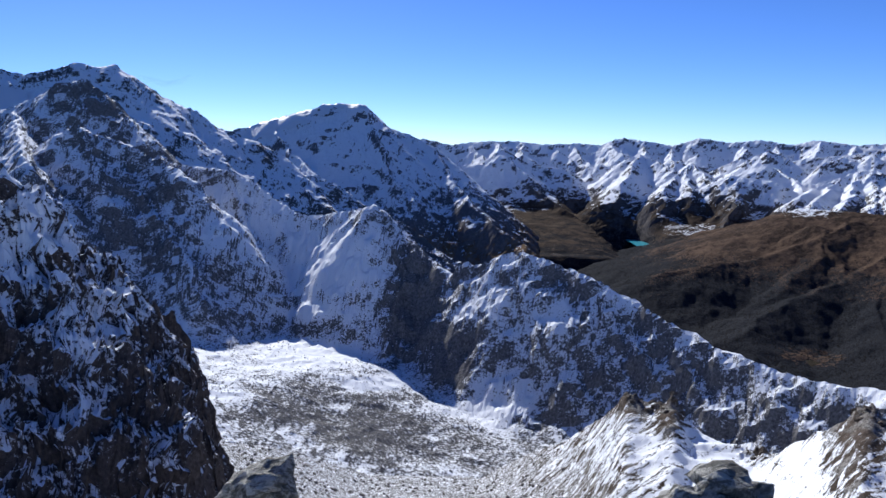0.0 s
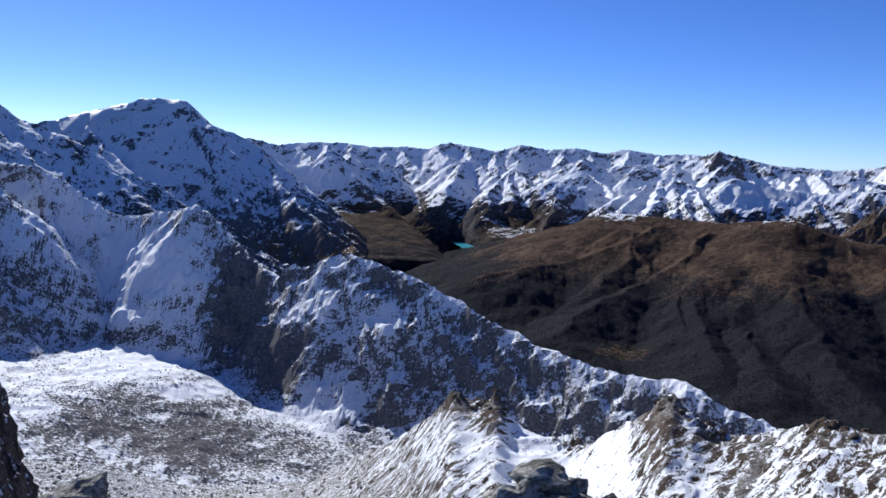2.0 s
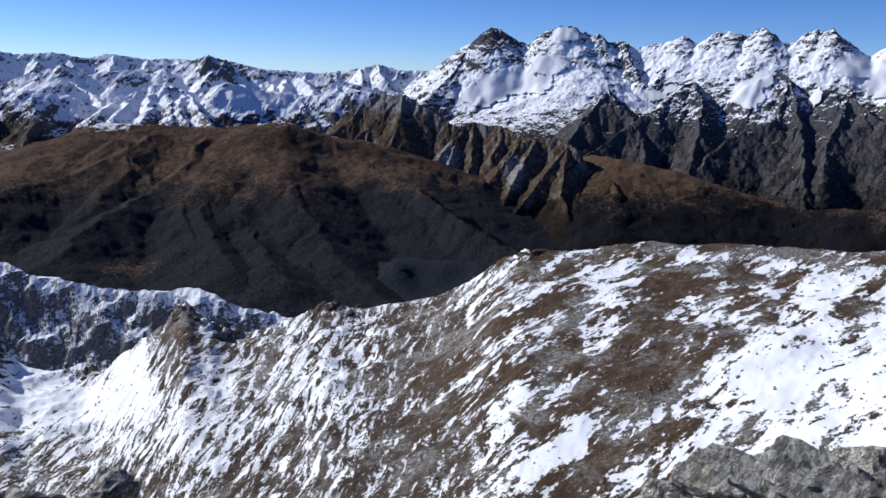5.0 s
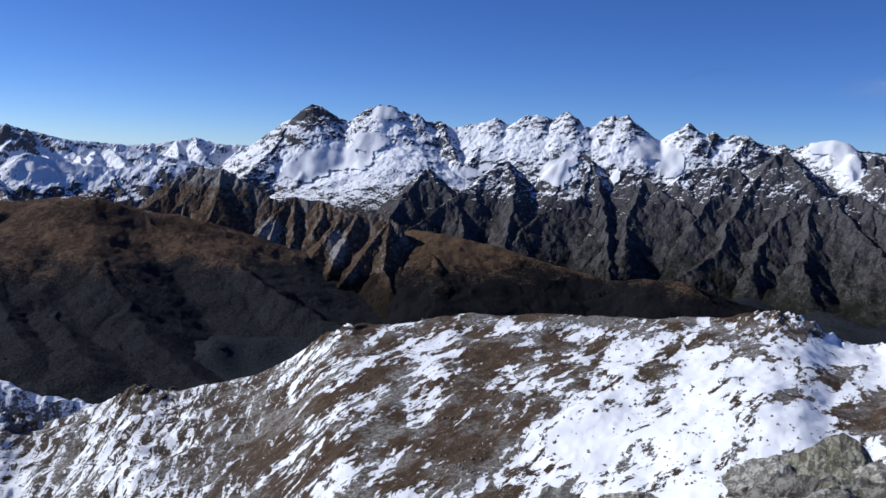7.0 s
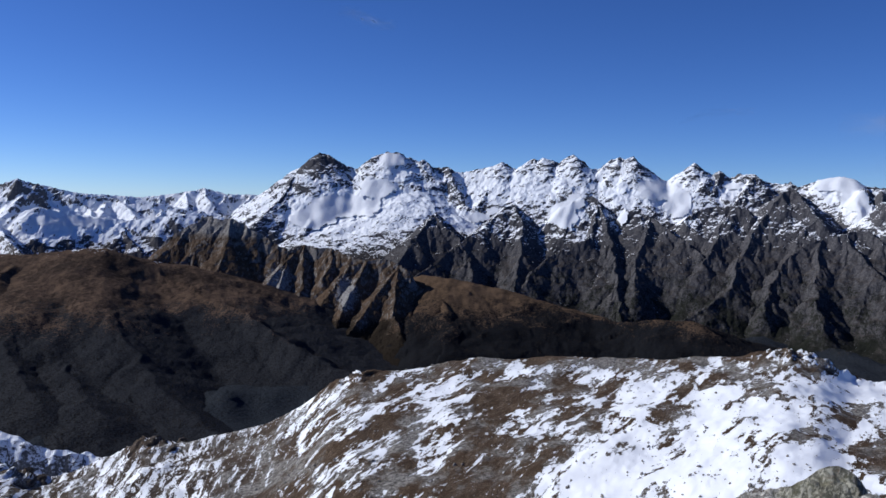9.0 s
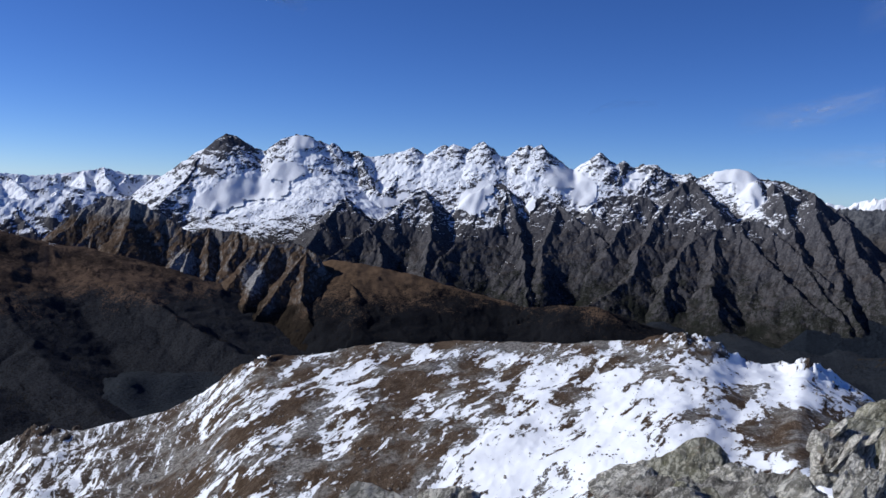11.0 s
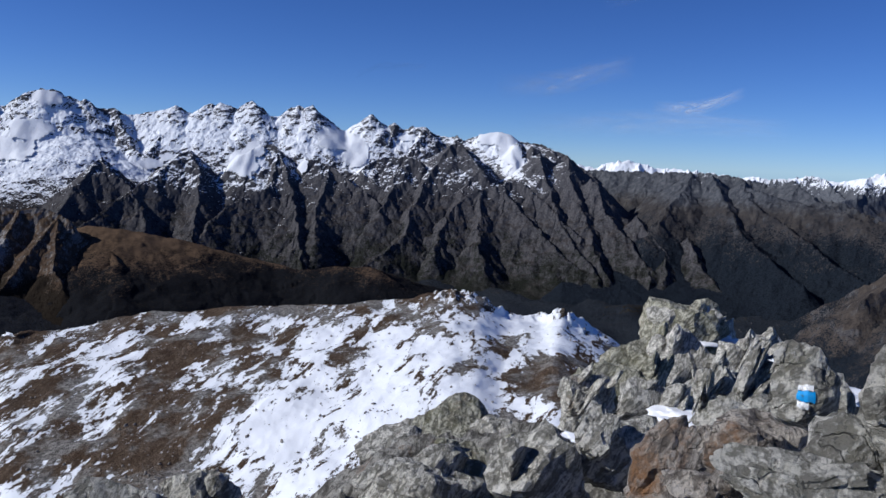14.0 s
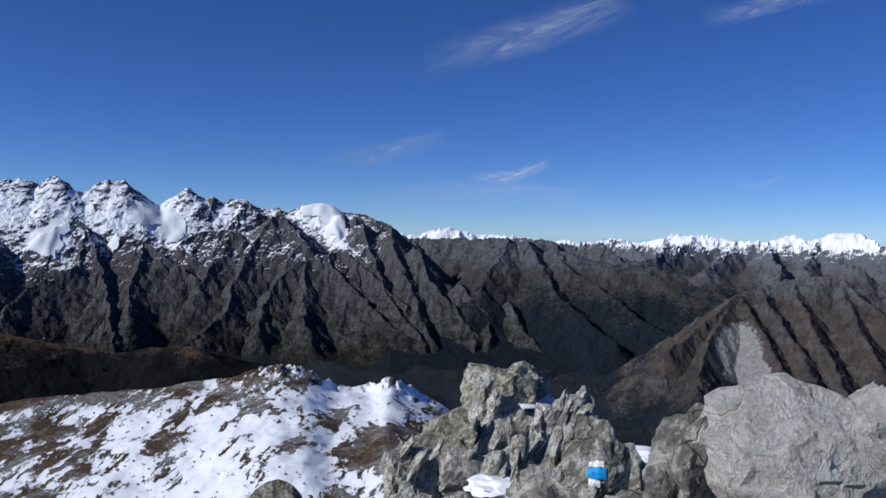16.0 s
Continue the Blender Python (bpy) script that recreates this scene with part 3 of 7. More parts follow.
MASSIF_CRESTS = [
    [0.78] + crest((43.7, -1.08, 3950), (44.4, -0.31, 3950), (45.1, 0.46, 3950), (46.2, 1.06, 3950), (46.9, 1.47, 3950), (47.7, 2.07, 3950), (48.1, 2.65, 3950), (48.7, 3.05, 3950), (49.2, 2.96, 3950), (49.8, 2.53, 3950), (50.3, 2.29, 3950), (51.0, 2.02, 3950), (51.6, 1.96, 3950), (52.1, 2.37, 3950), (52.5, 2.91, 3950), (53.3, 3.22, 3950), (54.0, 3.17, 3950), (54.6, 2.85, 3950)),
    [0.78] + crest((54.6, 2.85, 3950), (55.2, 2.49, 3950), (55.7, 2.74, 3950), (56.2, 2.30, 3950), (56.8, 2.17, 3950), (57.4, 2.27, 3950), (57.9, 1.98, 3950), (58.5, 1.92, 3950), (59.5, 2.15, 3950), (60.1, 2.29, 3950), (60.6, 2.38, 3950), (61.2, 2.67, 3950), (61.6, 2.42, 3950), (62.1, 2.20, 3950), (62.7, 2.38, 3950), (63.0, 2.85, 3950), (63.4, 2.94, 3950), (63.7, 2.80, 3950), (64.0, 3.04, 3950), (64.5, 2.82, 3950), (65.1, 2.61, 3950), (65.6, 3.08, 3950), (66.0, 3.25, 3950), (66.4, 2.80, 3950), (67.0, 2.29, 3950), (68.2, 2.32, 3950)),
    [0.78] + crest((68.2, 2.32, 3950), (68.5, 2.94, 3950), (69.0, 3.11, 3950), (69.5, 2.97, 3950), (69.8, 3.20, 3950), (70.2, 2.76, 3950), (70.8, 2.32, 3950), (71.4, 1.96, 3950), (72.0, 1.60, 3950), (72.6, 1.39, 3950), (73.0, 1.93, 3950), (73.4, 2.47, 3950), (73.9, 2.78, 3950), (74.3, 2.41, 3950), (74.7, 1.83, 3950), (75.1, 2.06, 3950), (75.5, 2.26, 3950), (75.8, 1.86, 3950), (76.4, 1.87, 3950), (76.7, 2.10, 3950), (77.1, 2.04, 3950), (77.6, 2.05, 3950), (78.0, 1.69, 3950), (78.5, 1.56, 3950), (79.2, 1.43, 3950), (79.7, 1.59, 3950), (80.1, 1.24, 3950)),
    [0.72] + crest((80.1, 1.24, 3950), (80.6, 1.40, 3950), (81.1, 1.56, 3950), (81.8, 1.79, 3950), (82.6, 1.92, 3950), (83.3, 1.80, 3950), (84.0, 1.28, 3950), (84.6, 1.23, 3950), (85.1, 1.03, 3950), (85.8, 0.98, 3950), (86.4, 0.76, 3950), (86.9, 0.42, 3950), (87.6, -0.00, 3950), (88.2, -0.32, 3950))]
MASSIF_TAIL = [
    [1.3] + crest((83.9, 1.39, 3950), (85.4, 1.26, 3950), (86.2, 0.96, 3927), (87.4, 0.51, 3902), (88.0, 0.02, 3875), (88.5, -0.25, 3860), (89.2, -0.94, 3822), (90.1, -1.71, 3780), (91.3, -2.63, 3730), (92.3, -3.31, 3692), (93.7, -3.83, 3663), (95.6, -4.57, 3622), (98.0, -6.06, 3541), (101.1, -7.49, 3462))]
MASSIF_SPURS = [
    crest((47.9, 2.07, 3912), (47.3, 0.73, 3781), (45.9, -0.83, 3628), (44.3, -1.81, 3532)),
    crest((46.9, 1.39, 3846), (46.4, 0.32, 3741), (45.3, -1.03, 3608)),
    crest((50.3, 2.29, 3934), (49.6, 0.82, 3789), (49.4, -0.52, 3658)),
    crest((53.3, 3.14, 4017), (52.9, 1.90, 3896), (51.8, 0.90, 3798)),
    crest((54.0, 3.09, 4012), (53.8, 1.94, 3899), (53.5, 0.97, 3804)),
    crest((52.5, 2.84, 3988), (51.7, 1.47, 3854), (50.7, 0.86, 3794)),
    crest((49.1, 2.69, 3973), (48.7, 0.79, 3786), (48.5, -0.74, 3637), (47.7, -2.21, 3493)),
    crest((49.9, 2.42, 3947), (51.1, 1.07, 3814), (51.8, -0.17, 3693)),
    [0.5] + crest((54.8, 2.86, 3990), (54.6, 1.58, 3865), (53.5, -0.31, 3679), (51.9, -1.09, 3602), (50.2, -2.03, 3511), (48.9, -2.83, 3432)),
    [0.45] + crest((54.3, 1.53, 3900), (52.2, 0.42, 3791), (50.3, -0.60, 3690), (48.1, -1.90, 3564)),
    crest((55.2, 2.49, 3954), (55.8, 1.05, 3813), (56.8, -0.26, 3683), (57.3, -2.00, 3514)),
    crest((55.7, 2.66, 3970), (54.9, 1.02, 3809), (55.3, -0.90, 3621), (55.0, -2.27, 3487)),
    crest((57.4, 2.19, 3924), (58.0, 0.74, 3782), (58.8, -0.39, 3671)),
    crest((61.2, 2.60, 3964), (60.7, 1.23, 3830), (59.9, 0.23, 3732), (59.2, -0.57, 3653)),
    crest((63.0, 2.77, 3981), (62.8, 1.30, 3837), (61.9, 0.11, 3720)),
    crest((64.0, 2.96, 4000), (64.2, 1.73, 3879), (63.8, 0.56, 3764)),
    crest((66.0, 3.25, 4028), (66.3, 1.42, 3848), (65.2, 0.61, 3769)),
    crest((66.0, 3.17, 4020), (67.3, 1.06, 3814), (68.3, 0.33, 3742)),
    crest((69.8, 3.13, 4016), (69.1, 1.51, 3857), (68.8, 0.35, 3744)),
    crest((69.8, 3.13, 4016), (70.7, 1.18, 3825), (71.3, 0.81, 3789)),
    crest((73.9, 2.78, 3982), (73.3, 1.64, 3870), (72.8, 1.24, 3831)),
    crest((75.5, 2.15, 3920), (75.2, 0.76, 3783), (74.3, 0.35, 3743)),
    crest((77.6, 1.91, 3896), (76.8, 0.43, 3752), (76.0, -0.35, 3676)),
    crest((84.0, 1.28, 3835), (83.6, 0.31, 3739), (84.1, -0.93, 3619)),
    crest((85.1, 1.03, 3810), (84.8, -0.36, 3674), (85.4, -1.58, 3555)),
    crest((87.6, -0.00, 3709), (86.9, -1.32, 3580), (87.4, -2.52, 3463))]
MASSIF_FRONT = [
    [1.2] + crest((55.9, -1.73, 3223), (56.6, -0.86, 3291), (57.3, -1.69, 3226), (58.2, -2.55, 3159), (59.0, -3.89, 3054), (59.3, -5.05, 2964)),
    crest((56.6, -0.86, 3291), (55.4, -2.53, 3161), (54.1, -4.43, 3012)),
    crest((61.9, -0.09, 3351), (61.0, -0.78, 3297), (59.6, -2.15, 3190), (58.1, -3.22, 3107), (56.6, -4.36, 3018), (55.3, -5.25, 2948)),
    crest((61.9, -0.09, 3351), (62.6, -1.62, 3231), (62.7, -3.37, 3095), (62.2, -5.34, 2941), (62.5, -6.50, 2851)),
    [1.2] + crest((65.2, -0.36, 3330), (66.4, 0.26, 3378), (67.3, 0.49, 3396), (67.9, 0.12, 3367), (68.3, -1.40, 3248), (68.7, -2.74, 3144), (69.1, -4.27, 3024), (69.3, -6.19, 2875), (69.6, -7.72, 2756)),
    crest((67.8, -0.07, 3352), (67.1, -2.42, 3169), (65.3, -3.27, 3103), (64.1, -4.10, 3038), (62.9, -5.51, 2928)),
    [1.2] + crest((69.6, -0.39, 3327), (70.5, -0.59, 3312), (71.3, -0.87, 3290), (72.3, -1.52, 3240), (73.2, -2.24, 3183), (74.7, -3.31, 3100)),
    crest((71.2, -0.91, 3287), (70.9, -2.26, 3181), (70.3, -3.83, 3059), (70.3, -6.14, 2879)),
    [1.2] + crest((77.4, -0.18, 3344), (76.5, 0.05, 3362), (75.0, -0.12, 3349), (74.1, -0.30, 3334), (73.5, -0.93, 3285)),
    crest((76.5, -0.03, 3356), (75.7, -1.30, 3257), (75.2, -2.83, 3137), (74.8, -3.84, 3059)),
    crest((79.8, 1.38, 3465), (78.9, 0.13, 3368), (77.9, -1.39, 3249), (77.1, -3.11, 3115), (76.6, -5.02, 2967), (75.2, -6.61, 2842), (73.4, -7.87, 2744)),
    crest((79.8, 1.38, 3465), (80.6, 0.38, 3387), (81.5, -0.61, 3310), (80.8, -1.51, 3240), (80.3, -2.56, 3158)),
    [1.2] + crest((84.7, -1.44, 3246), (84.0, -1.22, 3263), (83.0, -1.59, 3234), (81.7, -1.95, 3206), (80.6, -2.48, 3165), (79.7, -3.41, 3092), (79.0, -4.86, 2979), (78.5, -6.76, 2831)),
    crest((83.0, -1.59, 3234), (83.8, -2.56, 3158), (84.5, -3.48, 3086), (85.8, -4.74, 2988), (87.5, -6.35, 2862), (88.8, -7.19, 2797)),
    crest((81.7, -1.95, 3206), (81.6, -3.59, 3078), (81.6, -5.42, 2935), (82.0, -7.57, 2767)),
    [1.2] + crest((84.7, -1.61, 3232), (85.4, -2.28, 3180), (86.4, -3.00, 3123), (87.7, -4.24, 3027), (88.7, -5.03, 2965))]
MASSIF_TAIL_SPURS = [
    crest((87.4, 0.44, 3392), (87.8, -1.51, 3240), (88.8, -3.44, 3089), (89.6, -5.76, 2908), (90.6, -7.68, 2759)),
    crest((89.2, -0.94, 3284), (90.1, -3.03, 3121), (91.7, -4.96, 2971), (93.5, -6.86, 2823), (93.0, -8.79, 2690), (91.8, -10.72, 2690)),
    crest((92.3, -3.31, 3099), (94.2, -5.69, 2914), (94.3, -7.61, 2764), (94.2, -9.53, 2690)),
    crest((85.4, 0.60, 3405), (86.4, -2.30, 3178), (87.8, -5.01, 2967), (90.2, -8.07, 2728), (91.4, -8.82, 2690)),
    crest((95.6, -4.57, 3001), (96.8, -6.78, 2829), (99.0, -8.63, 2690))]
MASSIF_SKY = polyline([(42.5, -0.8), (45.4, 0.9), (48.7, 3.0), (53.4, 3.1), (57.6, 2.2), (61.5, 2.4), (66.0, 2.9), (69.8, 3.0), (72.0, 1.5), (74.0, 2.2), (78.0, 1.7), (82.7, 1.8), (86.3, 0.8), (88.7, -0.4), (90.5, -2.2), (94.4, -4.0), (99.5, -5.9), (101, -6.8)], (3950, 3600))
lines = MASSIF_CRESTS + MASSIF_TAIL + MASSIF_SPURS + MASSIF_FRONT + MASSIF_TAIL_SPURS
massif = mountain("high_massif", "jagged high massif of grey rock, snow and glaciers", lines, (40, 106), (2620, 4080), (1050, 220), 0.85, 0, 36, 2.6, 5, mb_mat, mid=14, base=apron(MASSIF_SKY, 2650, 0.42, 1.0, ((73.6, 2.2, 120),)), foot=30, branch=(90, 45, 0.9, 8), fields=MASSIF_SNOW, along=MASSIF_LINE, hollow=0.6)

# cool rock, turf and wood colours include painted blue haze
right_mat = mountain_material("right_range_hazed_rock", 150, 40, 60, turfline=-120, woodline=-230, rock=((0.042, 0.046, 0.056), (0.115, 0.118, 0.125)), turf=((0.03, 0.03, 0.034), (0.062, 0.055, 0.05)), wood=(0.010, 0.013, 0.018))
R1 = polyline([(86, -0.6), (89.1, -0.3), (92.8, -0.3), (96.3, -0.2), (98.7, -0.4), (101.3, -1.1), (104.3, -1.6), (107.5, -2.8), (110, -4.2), (114, -6.5)], (4000, 3300))
DARK_SPURS = [
    crest((98.8, -0.63, 3385), (99.5, -2.09, 3225), (101.4, -3.20, 3103), (103.0, -4.30, 2982), (104.5, -5.46, 2854), (106.6, -6.50, 2740)),
    crest((95.6, -0.14, 3439), (95.2, -1.39, 3302), (94.1, -2.58, 3171), (93.7, -3.83, 3033)),
    crest((96.7, -0.20, 3433), (97.9, -2.12, 3222), (98.9, -4.03, 3011), (100.7, -5.52, 2848), (103.0, -7.34, 2648)),
    crest((98.8, -0.94, 3351), (101.7, -1.74, 3264), (104.3, -2.29, 3204), (106.9, -2.97, 3128), (109.8, -3.69, 3049)),
    crest((101.7, -0.43, 3408), (103.2, -1.63, 3276), (105.1, -2.34, 3197))]
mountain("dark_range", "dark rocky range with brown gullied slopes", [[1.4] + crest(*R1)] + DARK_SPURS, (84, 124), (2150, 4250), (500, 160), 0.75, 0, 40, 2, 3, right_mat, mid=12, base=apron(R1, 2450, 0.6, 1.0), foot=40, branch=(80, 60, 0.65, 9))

# rock and wood are tinted blue here to paint the haze in front
tri_mat = mountain_material("gullied_peak_hazed_rock", 70, 500, 60, turfline=-150, woodline=-345, rock=((0.05, 0.05, 0.056), (0.125, 0.122, 0.124)), turf=((0.038, 0.034, 0.032), (0.075, 0.062, 0.052)), wood=(0.010, 0.013, 0.018))
T1 = polyline([(102, -9.6), (103.3, -8.7), (106.6, -6.6), (108.4, -5.2), (110.5, -3.7), (113.5, -2.6), (115.8, -2.3), (117.4, -2.7), (119.2, -3.5), (123, -4.5), (132, -4)], (2350, 2450))
PEAK_RIBS = [
    crest((115.2, -2.37, 2430), (113.9, -2.70, 2404), (112.0, -3.17, 2368), (110.8, -3.65, 2330), (109.1, -5.19, 2210), (107.4, -6.76, 2088), (106.3, -7.63, 2020)),
    crest((110.8, -3.72, 2325), (111.9, -5.43, 2192), (113.3, -7.85, 2002), (114.1, -9.56, 1869), (114.4, -11.28, 1735)),
    crest((113.9, -2.70, 2404), (115.2, -5.60, 2178), (116.6, -7.95, 1995), (117.4, -10.28, 1813)),
    crest((112.0, -3.17, 2368), (113.1, -5.00, 2225), (114.6, -7.05, 2065), (115.6, -9.42, 1880)),
    crest((115.2, -2.37, 2430), (116.8, -2.59, 2413), (118.1, -3.69, 2327), (119.2, -4.66, 2252)),
    crest((116.8, -2.59, 2413), (117.8, -5.44, 2191), (119.1, -7.74, 2011)),
    crest((110.2, -4.60, 2257), (109.0, -6.68, 2094), (108.5, -8.54, 1949), (108.3, -10.01, 1834))]
lines = [[1.3] + crest(*T1)] + PEAK_RIBS
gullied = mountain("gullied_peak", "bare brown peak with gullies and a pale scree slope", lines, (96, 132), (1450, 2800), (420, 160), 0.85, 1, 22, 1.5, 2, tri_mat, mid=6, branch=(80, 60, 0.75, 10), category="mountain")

# brown mountain in the middle of the valley
# woods on the foot get a bluish haze tint in their colour
brown_mat = mountain_material("brown_turf", 120, -108, 30, bump=0.06, turfline=-30, woodline=-300, turf=((0.032, 0.023, 0.018), (0.115, 0.077, 0.052)), wood=(0.017, 0.018, 0.021), rock=((0.07, 0.06, 0.05), (0.15, 0.13, 0.11)), steep=0.5)
B1 = polyline([(16.0, -7.3), (16.6, -6.6), (17.6, -5.8), (20.1, -4.7), (23.3, -3.6), (26.5, -3.7), (30.4, -3.9), (35, -3.3), (37.8, -3.8)], (2900, 2500))
RIB = crest((37.8, -3.8, 2500), (38.6, -4.2, 2450), (40.6, -5.6, 2350), (44.2, -7.7, 2150), (47.3, -9.8, 1980), (50.9, -11.9, 1840), (53, -13.6, 1700), (55, -15.6, 1540))
BROWN_RIBS = [
    [0.4] + crest((26.6, -4.19, 2551), (24.8, -5.17, 2453), (22.6, -6.13, 2357), (20.0, -6.96, 2274), (17.6, -7.53, 2217), (15.3, -8.11, 2159)),
    [0.38] + crest((29.6, -4.49, 2521), (28.1, -6.43, 2327), (26.2, -7.79, 2191), (23.6, -9.31, 2039), (21.6, -10.31, 1939), (20.7, -11.71, 1799)),
    [0.38] + crest((32.7, -4.03, 2567), (31.2, -5.98, 2372), (29.6, -7.55, 2215), (29.4, -10.25, 1945), (31.3, -13.32, 1638)),
    [0.38] + crest((37.3, -4.25, 2545), (35.0, -6.26, 2344), (33.1, -7.86, 2184), (32.8, -10.97, 1873), (34.5, -14.05, 1565)),
    [0.42] + crest((24.4, -4.54, 2516), (25.3, -6.10, 2360), (26.8, -7.67, 2203), (28.1, -8.15, 2155)),
    [0.4] + crest((31.2, -5.98, 2372), (33.5, -7.27, 2243), (35.9, -7.78, 2192), (37.5, -9.67, 2003)),
    [0.4] + crest((24.8, -5.17, 2453), (24.4, -6.86, 2284), (22.9, -7.99, 2171))]
lines = BROWN_RIBS + [crest(*B1), [0.62] + RIB, [0.3] + crest((37.8, -3.8, 2500), (36.0, -6.2, 2280), (35.4, -8.2, 2080), (37.0, -10.6, 1880), (39, -12.6, 1720), (41, -14.6, 1560), (43, -16.6, 1420)),
         [0.3] + crest((30.4, -3.9, 2620), (29.8, -6.4, 2350), (28.0, -8.6, 2120), (28.6, -11.2, 1880), (30, -13.4, 1690), (32, -15, 1560), (33, -16.8, 1420)), [0.3] + crest((23.3, -3.6, 2700), (20.8, -6.4, 2450), (19.4, -8.6, 2250), (18.6, -10.6, 2080)),
         [0.34] + crest((26.5, -3.7, 2660), (25.0, -6.6, 2400), (23.0, -9.2, 2150), (22.0, -11.2, 1960), (22.6, -13.6, 1720), (23, -16, 1480)), [0.5] + crest((24.6, -4.4, 2620), (25.4, -5.6, 2480), (25.0, -6.6, 2380))]
brown = mountain("brown_mountain", "broad brown grassy mountain with dark woods on its foot", lines, (8, 58), (1400, 3150), (560, 190), 0.34, 2, 50, 2.5, 1, brown_mat, category="mountain", smooth=True, sharp=0.25, mid=20, gullies=[([(38.0, -4.9, 2420), (38.8, -6.2, 2300), (41, -8.8, 2080), (43.5, -11.6, 1850), (46, -14.5, 1620)], 62, 110), ([(22, -5.4, 2500), (20.6, -7.6, 2300), (20.8, -10, 2100)], 12, 60), ([(26.4, -6, 2400), (26.2, -9, 2150), (25.4, -12, 1850)], 12, 60), ([(32, -5.6, 2350), (32.6, -8.5, 2100), (34.5, -12, 1800)], 16, 60)], foot=80, fields=[(23.6, -3.7, 2.2, 0.8, 1.2), (38.4, -4.4, 0.7, 0.3, 1.5)])

knob_mat = mountain_material("grey_crag", 60, 300, 30, turfline=-130, woodline=-335, rock=((0.08, 0.075, 0.072), (0.28, 0.265, 0.25)), turf=((0.045, 0.032, 0.022), (0.1, 0.068, 0.045)), wood=(0.016, 0.0125, 0.009), steep=0.62)
K1 = polyline([(38.8, -2.6), (41.5, -1.7), (43, -1.5), (45, -2.7), (46.4, -3.8), (47.1, -3.5), (47.8, -3.9), (49.2, -4.8), (50.6, -5.0), (51.6, -4.5), (52.3, -4.1), (53.2, -4.6), (54.2, -4.7), (55.9, -5.3), (57.5, -5.8)], (2950, 2430))
CRAG_LINES = [
    [1.4] + crest((38.8, -2.86, 2866), (40.1, -2.04, 2884), (41.4, -1.35, 2893), (42.1, -1.62, 2851), (42.8, -1.45, 2844), (44.0, -2.08, 2799), (45.0, -2.60, 2768), (46.0, -3.32, 2724), (46.5, -3.48, 2716)),
    crest((42.8, -1.52, 2838), (41.5, -2.75, 2790), (40.0, -4.15, 2735), (38.5, -5.56, 2672)),
    [0.8] + crest((42.8, -1.52, 2838), (42.6, -3.35, 2712), (42.1, -4.83, 2622), (41.4, -6.02, 2559)),
    crest((40.1, -2.12, 2878), (39.4, -3.21, 2822), (38.5, -3.83, 2797), (37.5, -4.71, 2734)),
    [1.4] + crest((46.6, -3.67, 2703), (47.7, -3.20, 2731), (48.4, -3.39, 2703), (49.6, -3.45, 2678), (50.7, -3.95, 2621), (51.9, -4.26, 2578)),
    [0.8] + crest((47.7, -3.28, 2725), (46.6, -4.24, 2662), (45.2, -5.84, 2537), (44.1, -7.13, 2436)),
    [0.9] + crest((47.7, -3.28, 2725), (47.6, -4.76, 2619), (47.6, -6.10, 2524), (47.1, -7.47, 2433), (46.5, -8.66, 2343)),
    [0.9] + crest((46.6, -4.24, 2662), (46.1, -5.79, 2547), (45.7, -7.74, 2403)),
    crest((49.6, -3.52, 2673), (49.5, -4.66, 2593), (49.0, -5.64, 2531)),
    [1.3] + crest((49.9, -5.58, 2518), (50.8, -4.59, 2574), (51.8, -4.23, 2581), (52.6, -4.07, 2581), (53.5, -4.17, 2567), (54.2, -4.50, 2537), (54.8, -4.90, 2503)),
    [0.75] + crest((50.8, -4.66, 2569), (50.0, -5.77, 2503), (49.2, -6.84, 2440), (48.5, -8.35, 2345), (48.0, -9.61, 2262)),
    [0.8] + crest((52.0, -4.33, 2570), (51.2, -5.89, 2474), (50.4, -7.46, 2375), (49.8, -9.22, 2259), (49.0, -10.24, 2199)),
    [0.8] + crest((54.1, -4.77, 2519), (53.0, -6.14, 2428), (52.2, -7.33, 2351), (51.3, -8.61, 2275), (50.0, -10.35, 2173)),
    [0.8] + crest((54.1, -4.77, 2519), (54.0, -6.46, 2398), (53.9, -7.96, 2290), (54.5, -9.42, 2180))]
crag_hill = mountain("grey_crag", "grey crag with steep scree faces above brown turf", CRAG_LINES, (36, 61), (1850, 3100), (470, 190), 0.95, 0, 16, 1.0, 1, knob_mat, mid=4, branch=(60, 22, 1.0, 11), base=apron(K1, 1860, 0.45, 1.1), foot=25, category="hill", hollow=0.6)

# wood colour leans blue: haze painted into the flank's woods
plateau_mat = mountain_material("plateau_turf", 110, 500, 30, bump=0.015, turfline=0, woodline=-318, turf=((0.05, 0.034, 0.022), (0.105, 0.07, 0.044)), wood=(0.007, 0.0075, 0.009))
P1 = polyline([(54.8, -5.6), (56, -5.2), (57.9, -5.4), (61.8, -6.2), (65, -7.1), (69.3, -7.9), (72, -7.7), (74.3, -7.7), (78, -9), (83, -10.5)], (2640, 2250))
turfs = mountain("turf_ridge", "rounded brown turf ridge with a dark wooded flank", [crest(*P1)] + spurs(P1, 260, 500, 0.24, seed=81), (53, 88), (1700, 2750), (450, 110), 0.3, 8, 80, 6, 1, plateau_mat, category="hill", smooth=True, edge=(55.5, 10))

